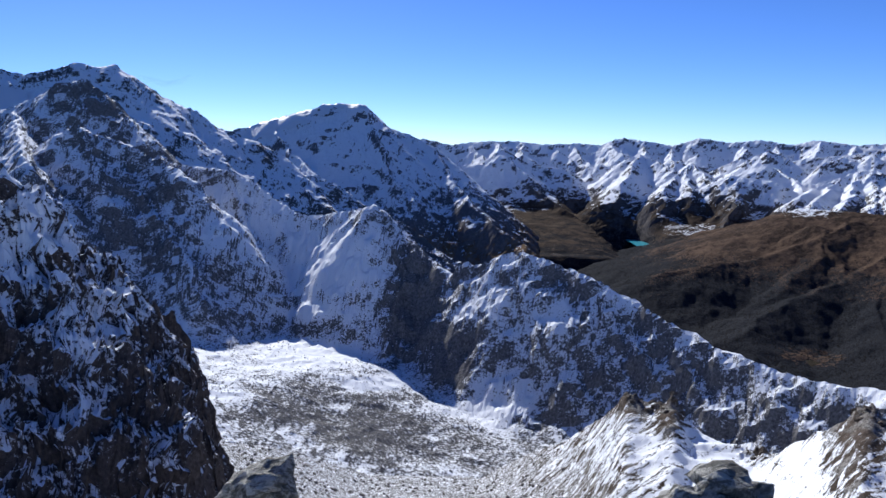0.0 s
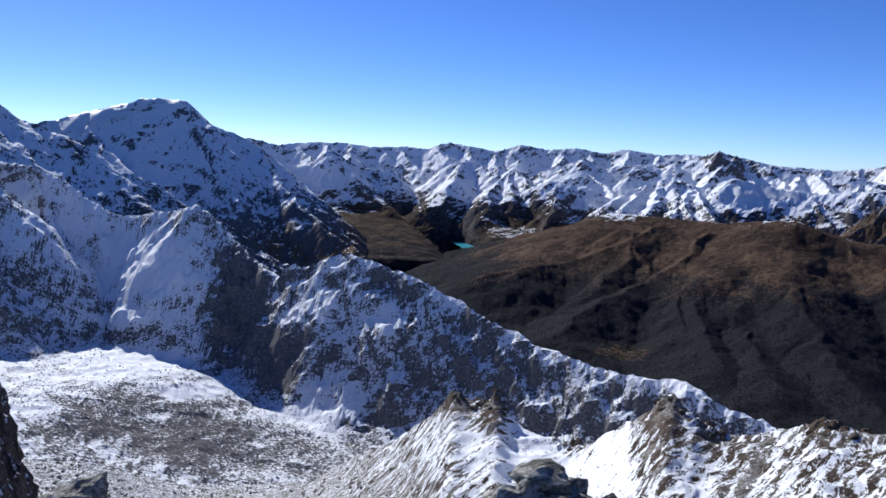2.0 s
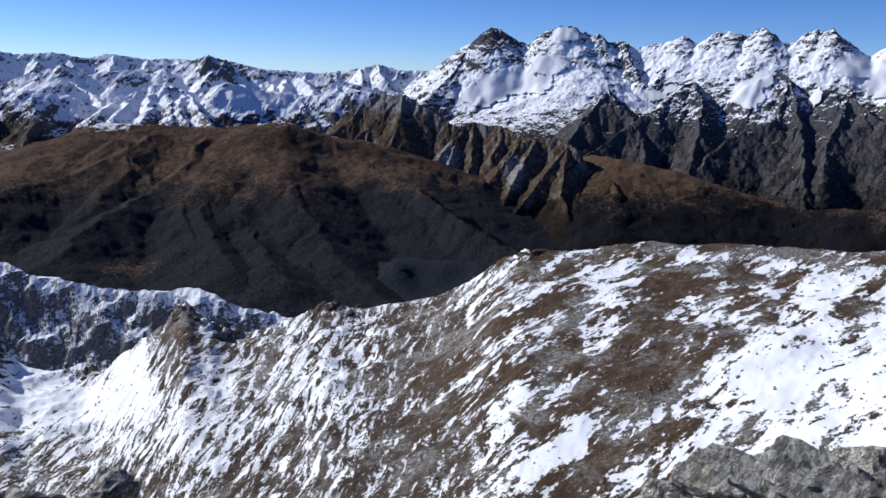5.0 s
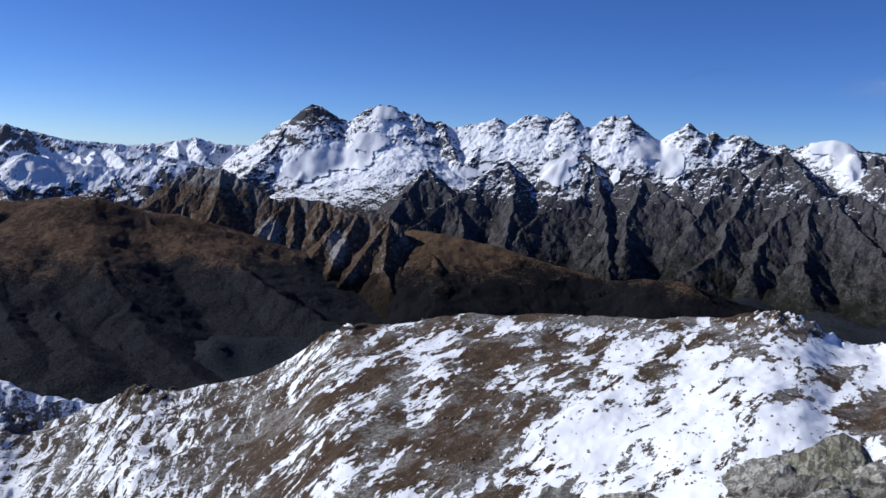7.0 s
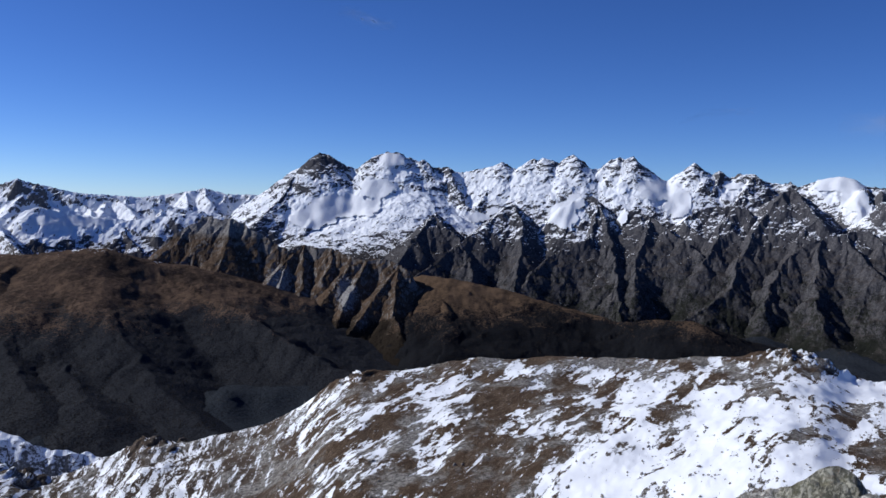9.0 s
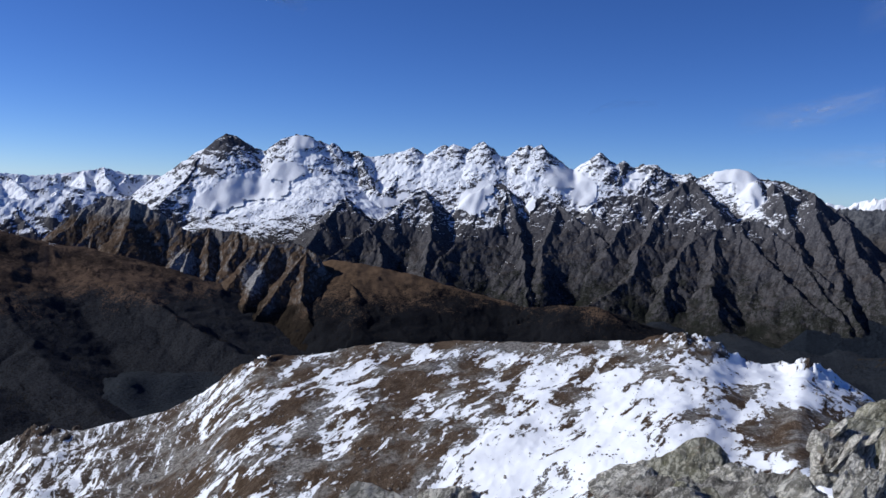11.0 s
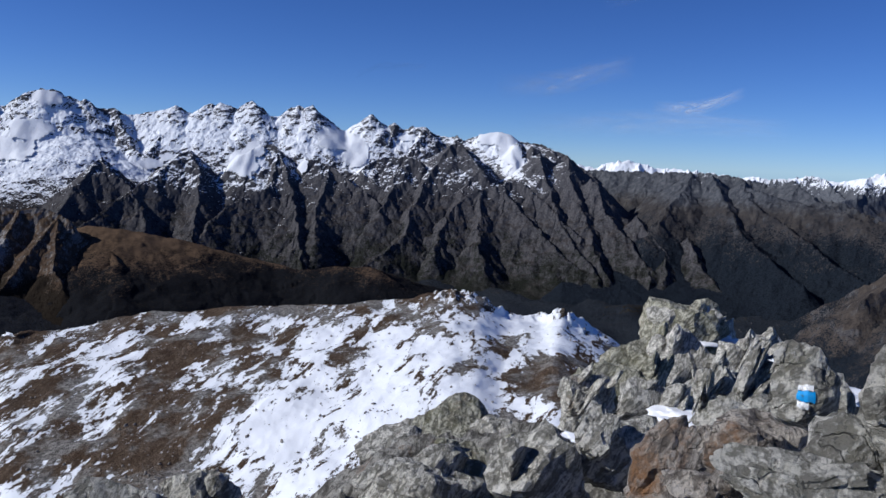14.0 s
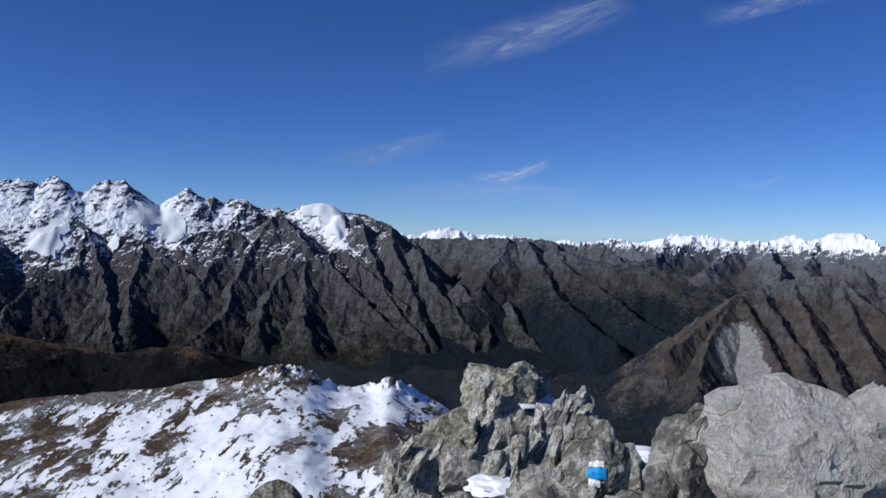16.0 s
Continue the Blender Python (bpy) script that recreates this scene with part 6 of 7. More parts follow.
boulder(21.59, -3.75, -1.89, 0.19, 0.17, 0.17, -97, 1, "grey", 71)
boulder(20.48, -2.51, -2.17, 0.19, 0.37, 0.63, -93, 30, "lichen", 72)
boulder(20.15, -2.62, -2.15, 0.20, 0.36, 0.59, -94, 22, "lichen", 73)
boulder(20.15, -2.76, -3.03, 0.15, 0.29, 0.48, -94, 40, "lichen", 74)
boulder(20.33, -2.07, -2.74, 0.20, 0.35, 0.56, -92, 21, "lichen", 75)
boulder(20.13, -2.25, -2.87, 0.17, 0.34, 0.57, -93, 12, "lichen", 76)
boulder(20.10, -2.77, -2.65, 0.40, 0.36, 0.39, -94, -15, "lichen", 77)
boulder(20.37, -2.72, -2.47, 0.37, 0.34, 0.38, -94, -3, "grey", 78)
boulder(20.09, -1.98, -2.74, 0.47, 0.49, 0.59, -92, -13, "lichen", 79)
boulder(20.10, -2.48, -2.52, 0.28, 0.31, 0.40, -93, -11, "lichen", 80)
boulder(20.48, -2.68, -3.38, 0.47, 0.44, 0.50, -94, 14, "lichen", 81)
boulder(20.35, -2.24, -2.87, 0.33, 0.32, 0.36, -92, -17, "grey", 82)
boulder(20.28, -3.09, -3.38, 0.26, 0.30, 0.40, -95, 21, "grey", 83)
boulder(20.26, -2.81, -3.33, 0.32, 0.33, 0.41, -94, -7, "lichen", 84)
boulder(19.37, -2.93, -1.98, 0.16, 0.31, 0.52, -95, 13, "grey", 85)
boulder(19.23, -3.76, -2.71, 0.19, 0.40, 0.69, -98, 29, "grey", 86)
boulder(19.45, -2.71, -2.87, 0.13, 0.30, 0.53, -94, 27, "grey", 87)
boulder(19.61, -3.22, -3.14, 0.17, 0.33, 0.55, -96, 37, "grey", 88)
boulder(19.47, -3.27, -2.89, 0.15, 0.30, 0.51, -96, 36, "grey", 89)
boulder(19.30, -3.62, -3.13, 0.25, 0.29, 0.40, -97, 6, "grey", 90)
boulder(19.55, -2.78, -2.48, 0.39, 0.39, 0.46, -94, -1, "grey", 91)
boulder(19.78, -2.73, -2.28, 0.37, 0.35, 0.40, -94, 23, "grey", 92)
boulder(19.67, -2.84, -2.78, 0.39, 0.40, 0.47, -95, 7, "grey", 93)
boulder(19.75, -3.15, -2.42, 0.33, 0.34, 0.41, -96, 10, "grey", 94)
boulder(22.05, -4.10, -1.99, 0.08, 0.17, 0.29, -98, 35, "grey", 95)
boulder(22.16, -4.14, -2.49, 0.10, 0.18, 0.30, -98, 26, "grey", 96)
boulder(22.19, -4.36, -2.24, 0.10, 0.18, 0.30, -98, 28, "grey", 97)
boulder(21.89, -4.31, -1.95, 0.09, 0.17, 0.29, -98, 40, "grey", 98)
boulder(22.12, -4.13, -2.55, 0.11, 0.17, 0.28, -98, 15, "grey", 99)
boulder(22.02, -4.32, -2.59, 0.22, 0.25, 0.32, -98, 3, "grey", 100)
boulder(21.97, -4.24, -2.03, 0.14, 0.12, 0.13, -98, -20, "grey", 101)
boulder(21.90, -4.43, -2.11, 0.14, 0.12, 0.12, -99, 17, "grey", 102)
boulder(21.93, -4.42, -2.60, 0.21, 0.22, 0.26, -98, 13, "grey", 103)
boulder(21.87, -4.31, -2.08, 0.19, 0.20, 0.26, -98, -8, "grey", 104)
boulder(18.49, -4.06, -2.34, 0.09, 0.18, 0.31, -99, 30, "grey", 105)
boulder(18.42, -4.18, -1.99, 0.09, 0.19, 0.34, -99, 24, "grey", 106)
boulder(18.31, -3.67, -2.07, 0.12, 0.21, 0.34, -98, 16, "grey", 107)
boulder(18.37, -4.13, -2.26, 0.11, 0.21, 0.36, -99, 31, "grey", 108)
boulder(18.14, -4.23, -1.75, 0.08, 0.21, 0.39, -100, 27, "grey", 109)
boulder(18.56, -4.16, -1.98, 0.19, 0.19, 0.22, -99, -9, "grey", 110)
boulder(18.28, -4.12, -2.45, 0.16, 0.16, 0.19, -99, 17, "grey", 111)
boulder(18.46, -3.84, -1.99, 0.20, 0.18, 0.20, -98, -16, "grey", 112)
boulder(18.16, -3.85, -2.31, 0.17, 0.16, 0.18, -98, 4, "grey", 113)
boulder(18.39, -4.23, -2.39, 0.19, 0.21, 0.27, -100, 17, "grey", 114)
boulder(18.85, -4.39, -1.92, 0.10, 0.15, 0.23, -100, 19, "grey", 115)
boulder(18.81, -4.58, -1.88, 0.10, 0.17, 0.27, -101, 17, "grey", 116)
boulder(18.55, -4.24, -1.60, 0.09, 0.16, 0.27, -100, 19, "grey", 117)
boulder(18.87, -4.67, -1.71, 0.08, 0.15, 0.26, -101, 14, "grey", 118)
boulder(18.60, -4.60, -1.64, 0.08, 0.14, 0.24, -101, 12, "grey", 119)
boulder(18.71, -4.39, -1.83, 0.14, 0.12, 0.13, -100, -5, "grey", 120)
boulder(19.00, -4.25, -1.81, 0.17, 0.17, 0.20, -99, 20, "grey", 121)
boulder(18.57, -4.65, -1.74, 0.12, 0.12, 0.15, -101, 8, "grey", 122)
boulder(18.47, -4.55, -1.68, 0.18, 0.18, 0.21, -101, 1, "grey", 123)
boulder(18.66, -4.41, -1.76, 0.12, 0.12, 0.14, -100, -15, "grey", 124)
boulder(16.89, -2.03, -2.59, 0.15, 0.32, 0.55, -92, 15, "lichen", 125)
boulder(16.90, -2.42, -2.07, 0.17, 0.31, 0.51, -94, 28, "lichen", 126)
boulder(17.17, -2.04, -2.47, 0.17, 0.26, 0.40, -92, 33, "lichen", 127)
boulder(17.07, -2.19, -2.53, 0.21, 0.29, 0.44, -93, 23, "lichen", 128)
boulder(16.82, -2.33, -1.95, 0.18, 0.27, 0.40, -93, 22, "lichen", 129)
boulder(17.10, -1.70, -2.69, 0.33, 0.31, 0.36, -91, -19, "grey", 130)
boulder(16.89, -1.28, -2.25, 0.31, 0.29, 0.34, -89, -15, "lichen", 131)
boulder(16.95, -2.16, -2.89, 0.35, 0.33, 0.37, -93, -5, "lichen", 132)
boulder(17.15, -1.87, -2.71, 0.29, 0.24, 0.23, -92, -23, "grey", 133)
boulder(16.96, -2.36, -3.01, 0.44, 0.38, 0.38, -94, 6, "lichen", 134)
boulder(17.01, -2.07, -2.45, 0.48, 0.47, 0.55, -92, 11, "lichen", 135)
boulder(16.99, -2.19, -2.74, 0.25, 0.22, 0.23, -93, -15, "lichen", 136)
boulder(17.05, -1.20, -2.67, 0.37, 0.35, 0.38, -89, 22, "lichen", 137)
boulder(13.93, -2.69, -1.59, 0.16, 0.22, 0.33, -96, 22, "grey", 138)
boulder(13.85, -1.99, -1.56, 0.14, 0.23, 0.37, -93, 38, "grey", 139)
boulder(13.53, -2.44, -1.48, 0.16, 0.21, 0.31, -95, 33, "grey", 140)
boulder(13.56, -2.50, -1.63, 0.15, 0.23, 0.36, -95, 25, "grey", 141)
boulder(13.93, -2.55, -1.82, 0.11, 0.16, 0.25, -95, 18, "grey", 142)
boulder(13.83, -2.28, -2.03, 0.21, 0.18, 0.18, -94, -9, "grey", 143)
boulder(13.55, -2.50, -1.74, 0.26, 0.20, 0.17, -95, -6, "grey", 144)
boulder(14.06, -2.33, -2.03, 0.25, 0.20, 0.18, -94, 14, "grey", 145)
boulder(13.98, -2.24, -1.76, 0.21, 0.16, 0.14, -94, -16, "grey", 146)
boulder(14.06, -1.90, -1.78, 0.19, 0.16, 0.16, -92, -2, "grey", 147)
boulder(15.82, -1.15, -2.54, 0.08, 0.22, 0.41, -89, 12, "grey", 148)
boulder(15.94, -1.60, -2.09, 0.08, 0.23, 0.43, -91, 30, "grey", 149)
boulder(15.88, -1.09, -2.01, 0.08, 0.25, 0.47, -89, 35, "grey", 150)
boulder(15.89, -1.20, -2.77, 0.10, 0.22, 0.39, -89, 36, "grey", 151)
boulder(15.55, -1.33, -2.12, 0.08, 0.24, 0.46, -90, 29, "grey", 152)
boulder(16.07, -0.85, -2.18, 0.14, 0.14, 0.17, -88, 7, "grey", 153)
boulder(15.64, -1.01, -2.84, 0.26, 0.30, 0.39, -88, 22, "grey", 154)
boulder(16.04, -1.07, -2.63, 0.15, 0.20, 0.29, -89, 17, "grey", 155)
boulder(15.57, -1.14, -2.25, 0.15, 0.19, 0.26, -89, 11, "grey", 156)
boulder(15.89, -1.48, -2.54, 0.24, 0.32, 0.46, -90, -13, "grey", 157)
boulder(11.59, -2.67, -0.90, 0.02, 0.12, 0.23, -97, 30, "grey", 158)
boulder(11.60, -2.65, -0.84, 0.03, 0.12, 0.23, -97, 12, "grey", 159)
boulder(11.83, -2.64, -1.13, 0.03, 0.12, 0.23, -97, 37, "grey", 160)
boulder(11.51, -2.64, -1.11, 0.03, 0.13, 0.27, -97, 33, "grey", 161)
boulder(11.49, -2.56, -0.81, 0.02, 0.13, 0.26, -97, 15, "grey", 162)
boulder(11.90, -2.56, -0.85, 0.06, 0.13, 0.24, -96, -17, "grey", 163)
boulder(11.48, -2.61, -0.70, 0.06, 0.11, 0.18, -97, 3, "grey", 164)
boulder(11.72, -2.69, -1.09, 0.05, 0.13, 0.23, -97, -16, "grey", 165)
boulder(11.48, -2.65, -0.74, 0.04, 0.06, 0.10, -97, 19, "grey", 166)
boulder(11.68, -2.61, -0.86, 0.04, 0.10, 0.18, -97, 13, "grey", 167)
boulder(12.44, -3.04, -0.98, 0.04, 0.13, 0.25, -99, 37, "grey", 168)
boulder(12.28, -2.95, -1.21, 0.03, 0.13, 0.26, -98, 33, "grey", 169)
boulder(12.26, -2.80, -0.94, 0.03, 0.11, 0.21, -98, 34, "grey", 170)
boulder(12.35, -2.91, -1.13, 0.04, 0.12, 0.23, -98, 41, "grey", 171)
boulder(12.44, -2.90, -1.03, 0.03, 0.11, 0.23, -98, 39, "grey", 172)
boulder(12.06, -2.99, -1.28, 0.08, 0.14, 0.23, -99, -4, "grey", 173)
boulder(12.14, -3.01, -1.29, 0.09, 0.15, 0.24, -99, 24, "grey", 174)
boulder(12.54, -2.92, -1.40, 0.09, 0.13, 0.20, -98, -10, "grey", 175)
boulder(12.43, -2.97, -0.91, 0.07, 0.13, 0.22, -98, -7, "grey", 176)
boulder(12.41, -3.00, -1.03, 0.08, 0.11, 0.17, -98, -21, "grey", 177)
boulder(9.94, -2.76, -0.54, 0.04, 0.19, 0.38, -99, 38, "grey", 178)
boulder(10.15, -2.85, -0.18, 0.04, 0.16, 0.31, -100, 28, "grey", 179)
boulder(9.97, -2.83, -0.60, 0.03, 0.15, 0.31, -100, 36, "grey", 180)
boulder(10.34, -2.86, -0.27, 0.05, 0.13, 0.25, -100, 27, "grey", 181)
boulder(10.02, -2.87, -0.14, 0.03, 0.13, 0.27, -100, 25, "grey", 182)
boulder(10.35, -3.03, -0.85, 0.11, 0.15, 0.23, -101, -3, "grey", 183)
boulder(10.31, -2.80, -0.57, 0.07, 0.11, 0.16, -99, 15, "grey", 184)
boulder(10.13, -2.82, -0.21, 0.07, 0.13, 0.21, -100, 20, "grey", 185)
boulder(10.04, -2.80, -0.25, 0.09, 0.19, 0.32, -100, 16, "grey", 186)
boulder(10.12, -2.82, -0.28, 0.08, 0.11, 0.17, -100, 20, "grey", 187)
boulder(8.69, -2.57, -0.46, 0.14, 0.11, 0.10, -100, 0, "grey", 188)
boulder(8.75, -2.34, -0.43, 0.11, 0.09, 0.09, -98, -7, "grey", 189)
boulder(8.89, -2.67, -0.41, 0.14, 0.11, 0.11, -100, 1, "grey", 190)
boulder(9.27, -0.26, -1.69, 0.30, 0.23, 0.19, -81, 3, "grey", 191)
boulder(9.04, 0.12, -1.37, 0.32, 0.23, 0.18, -78, 8, "grey", 192)
boulder(9.18, 0.12, -1.71, 0.29, 0.22, 0.19, -78, 21, "grey", 193)
boulder(8.72, -0.82, -1.28, 0.15, 0.14, 0.16, -85, 22, "grey", 194)
boulder(8.73, -0.82, -0.94, 0.16, 0.15, 0.15, -85, -21, "grey", 195)
boulder(8.48, -0.71, -0.74, 0.15, 0.15, 0.18, -84, 6, "grey", 196)
boulder(10.12, -0.44, -1.35, 0.11, 0.16, 0.24, -83, 20, "lichen", 197)
boulder(10.00, -0.14, -1.42, 0.12, 0.13, 0.15, -81, 40, "lichen", 198)
boulder(9.74, 0.13, -1.61, 0.10, 0.15, 0.24, -79, 31, "lichen", 199)
boulder(9.97, 0.18, -1.34, 0.13, 0.14, 0.17, -79, 36, "lichen", 200)
boulder(9.98, -0.51, -1.30, 0.14, 0.16, 0.20, -83, 15, "lichen", 201)
boulder(10.17, -0.57, -1.53, 0.22, 0.15, 0.10, -84, -7, "lichen", 202)
boulder(9.58, 0.13, -1.32, 0.29, 0.23, 0.22, -78, -12, "grey", 203)
boulder(10.07, -0.54, -1.58, 0.22, 0.17, 0.15, -84, -7, "lichen", 204)
boulder(9.93, -0.41, -1.57, 0.27, 0.20, 0.16, -83, 1, "lichen", 205)
boulder(9.68, 0.05, -1.51, 0.28, 0.23, 0.21, -79, 23, "lichen", 206)
boulder(9.05, -1.43, -0.81, 0.21, 0.18, 0.18, -90, -4, "grey", 207)
boulder(8.69, -1.39, -0.57, 0.20, 0.21, 0.26, -90, 9, "grey", 208)
boulder(8.85, -1.78, -0.63, 0.17, 0.16, 0.18, -93, 5, "grey", 209)
boulder(6.10, -1.82, 0.11, 0.11, 0.11, 0.13, -95, 24, "orange", 210)
boulder(5.90, -1.95, -0.00, 0.15, 0.15, 0.18, -97, -18, "orange", 211)
boulder(6.11, -1.92, 0.12, 0.12, 0.14, 0.18, -97, -2, "grey", 212)
boulder(5.42, -2.07, 0.42, 0.11, 0.10, 0.10, -100, 5, "orange", 213)
boulder(5.54, -2.05, 0.38, 0.08, 0.07, 0.07, -100, -5, "grey", 214)
boulder(5.34, -1.99, 0.57, 0.14, 0.11, 0.10, -99, 18, "orange", 215)
boulder(4.46, -1.97, 0.74, 0.15, 0.09, 0.05, -102, 7, "grey", 216)
boulder(4.45, -2.06, 0.77, 0.16, 0.10, 0.04, -104, -18, "grey", 217)
boulder(4.44, -1.94, 0.75, 0.10, 0.05, 0.02, -101, 1, "grey", 218)
boulder(4.66, -2.35, 0.68, 0.10, 0.10, 0.12, -109, -18, "grey", 219)
boulder(4.72, -2.24, 0.73, 0.11, 0.11, 0.13, -106, 16, "grey", 220)
boulder(4.80, -2.17, 0.80, 0.09, 0.08, 0.08, -104, -15, "grey", 221)
boulder(4.48, -2.29, 1.01, 0.06, 0.07, 0.09, -109, -3, "grey", 222)
boulder(4.47, -2.42, 0.97, 0.05, 0.05, 0.06, -111, 24, "grey", 223)
boulder(4.46, -2.20, 1.02, 0.05, 0.05, 0.07, -107, -8, "grey", 224)
boulder(3.98, -2.21, 0.90, 0.04, 0.04, 0.04, -111, 7, "grey", 225)
boulder(4.01, -2.27, 0.94, 0.03, 0.03, 0.04, -112, -1, "grey", 226)
boulder(3.94, -2.19, 0.98, 0.05, 0.06, 0.08, -111, -14, "grey", 227)
boulder(4.94, -1.86, 0.54, 0.06, 0.04, 0.04, -98, 13, "orange", 228)
boulder(5.06, -1.87, 0.42, 0.08, 0.06, 0.05, -98, -9, "orange", 229)
boulder(4.87, -1.84, 0.56, 0.05, 0.04, 0.04, -98, 20, "orange", 230)
boulder(4.95, -2.37, 0.79, 0.05, 0.03, 0.02, -107, 17, "grey", 231)
boulder(5.02, -2.37, 0.75, 0.07, 0.05, 0.04, -107, -11, "grey", 232)
boulder(4.95, -2.40, 0.80, 0.06, 0.04, 0.03, -108, -12, "grey", 233)
boulder(4.78, -2.47, 0.79, 0.05, 0.04, 0.04, -110, -5, "grey", 234)
boulder(4.79, -2.52, 0.80, 0.04, 0.04, 0.03, -111, 17, "grey", 235)
boulder(4.66, -2.47, 0.86, 0.04, 0.04, 0.04, -111, 15, "grey", 236)
boulder(4.53, -2.30, 0.92, 0.07, 0.08, 0.11, -108, -8, "grey", 237)
boulder(4.41, -2.29, 1.15, 0.06, 0.07, 0.09, -109, 1, "grey", 238)
boulder(4.42, -2.27, 1.07, 0.06, 0.08, 0.10, -108, -20, "grey", 239)
boulder(7.80, 2.43, -1.62, 0.27, 0.21, 0.19, -67, 24, "grey", 240)
boulder(7.96, 2.34, -1.62, 0.28, 0.18, 0.11, -68, -7, "grey", 241)
boulder(7.96, 2.49, -1.67, 0.23, 0.17, 0.15, -67, -19, "grey", 242)
boulder(5.35, 0.96, -0.35, 0.21, 0.14, 0.09, -72, -4, "grey", 243)
boulder(5.35, 1.12, -0.23, 0.22, 0.15, 0.11, -70, -16, "grey", 244)
boulder(5.35, 0.82, -0.35, 0.15, 0.11, 0.10, -74, -21, "grey", 245)
boulder(5.79, 0.86, -0.33, 0.08, 0.06, 0.06, -75, -3, "grey", 246)
boulder(5.98, 0.75, -0.18, 0.08, 0.07, 0.08, -77, -13, "grey", 247)
boulder(6.11, 0.81, -0.39, 0.13, 0.13, 0.15, -76, 12, "grey", 248)
boulder(5.75, 1.22, -0.56, 0.06, 0.04, 0.04, -71, 8, "grey", 249)
boulder(5.76, 1.22, -0.49, 0.06, 0.05, 0.05, -71, 9, "grey", 250)
boulder(5.83, 1.17, -0.48, 0.07, 0.05, 0.05, -71, -22, "grey", 251)
boulder(8.94, 3.86, -2.73, 0.06, 0.08, 0.13, -61, 40, "grey", 252)
boulder(9.07, 3.56, -2.68, 0.06, 0.07, 0.09, -63, 34, "grey", 253)
boulder(9.01, 3.50, -2.51, 0.06, 0.09, 0.14, -64, 26, "grey", 254)
boulder(9.03, 3.60, -2.54, 0.07, 0.09, 0.12, -63, 16, "grey", 255)
boulder(9.14, 3.99, -2.85, 0.08, 0.08, 0.10, -61, 14, "grey", 256)
boulder(8.98, 3.76, -2.70, 0.16, 0.13, 0.13, -62, 10, "grey", 257)
boulder(9.24, 3.95, -2.92, 0.09, 0.07, 0.05, -62, -8, "grey", 258)
boulder(8.82, 3.81, -2.74, 0.17, 0.13, 0.10, -61, 8, "grey", 259)
boulder(9.07, 3.89, -2.78, 0.12, 0.10, 0.09, -62, -4, "grey", 260)
boulder(8.97, 3.79, -2.73, 0.10, 0.07, 0.06, -62, -23, "grey", 261)
boulder(1.89, 3.72, 0.02, 0.05, 0.04, 0.04, -13, 5, "grey", 262)
boulder(1.97, 3.68, -0.04, 0.08, 0.06, 0.05, -14, 14, "grey", 263)
boulder(1.81, 3.63, -0.02, 0.07, 0.05, 0.05, -12, -18, "grey", 264)
boulder(1.72, 3.69, -0.19, 0.14, 0.13, 0.13, -10, -1, "grey", 265)
boulder(1.93, 3.54, -0.19, 0.09, 0.06, 0.04, -14, 10, "grey", 266)
boulder(1.94, 3.59, -0.14, 0.13, 0.11, 0.10, -14, -9, "grey", 267)
boulder(2.17, 3.53, -0.16, 0.03, 0.03, 0.03, -17, 23, "grey", 268)
boulder(2.18, 3.59, -0.20, 0.03, 0.03, 0.04, -17, 6, "grey", 269)
boulder(2.32, 3.78, -0.29, 0.03, 0.04, 0.05, -18, 8, "grey", 270)
boulder(2.13, 3.51, -0.27, 0.06, 0.06, 0.07, -17, 5, "grey", 271)
boulder(2.11, 3.50, -0.26, 0.03, 0.03, 0.03, -16, -7, "grey", 272)
boulder(2.19, 3.55, -0.34, 0.05, 0.05, 0.06, -17, -22, "grey", 273)
boulder(2.42, 3.58, -0.29, 0.05, 0.04, 0.04, -20, -16, "grey", 274)
boulder(2.34, 3.56, -0.31, 0.06, 0.06, 0.07, -19, -23, "grey", 275)
boulder(2.45, 3.55, -0.24, 0.07, 0.07, 0.08, -21, -13, "grey", 276)
boulder(3.05, 4.11, -0.64, 0.05, 0.05, 0.06, -25, -1, "grey", 277)
boulder(3.00, 4.03, -0.56, 0.05, 0.05, 0.05, -25, 10, "grey", 278)
boulder(2.90, 3.96, -0.58, 0.07, 0.07, 0.09, -24, -18, "grey", 279)
boulder(2.75, 3.31, -0.30, 0.12, 0.08, 0.06, -26, 17, "grey", 280)
boulder(2.62, 3.41, -0.30, 0.13, 0.08, 0.05, -24, -9, "grey", 281)
boulder(2.76, 3.30, -0.31, 0.10, 0.06, 0.03, -26, -5, "grey", 282)
boulder(1.96, 3.65, -0.10, 0.09, 0.07, 0.06, -14, 21, "grey", 283)
boulder(2.08, 3.63, -0.15, 0.06, 0.04, 0.03, -16, 3, "grey", 284)
boulder(1.95, 3.45, -0.04, 0.06, 0.05, 0.04, -14, 15, "grey", 285)
boulder(2.16, 3.23, -0.14, 0.06, 0.04, 0.02, -18, 20, "grey", 286)
boulder(2.13, 3.26, -0.17, 0.08, 0.05, 0.03, -18, -10, "grey", 287)
boulder(2.17, 3.32, -0.26, 0.11, 0.07, 0.04, -18, 19, "grey", 288)
boulder(1.92, 3.40, -0.21, 0.09, 0.06, 0.05, -14, 3, "grey", 289)
boulder(2.07, 3.34, -0.19, 0.07, 0.04, 0.03, -17, -9, "grey", 290)
boulder(1.93, 3.34, -0.15, 0.10, 0.06, 0.04, -15, -3, "grey", 291)
boulder(-0.94, 6.41, -1.18, 0.17, 0.14, 0.12, 13, -5, "grey", 292)
boulder(-0.80, 6.68, -1.39, 0.16, 0.13, 0.12, 11, 2, "grey", 293)
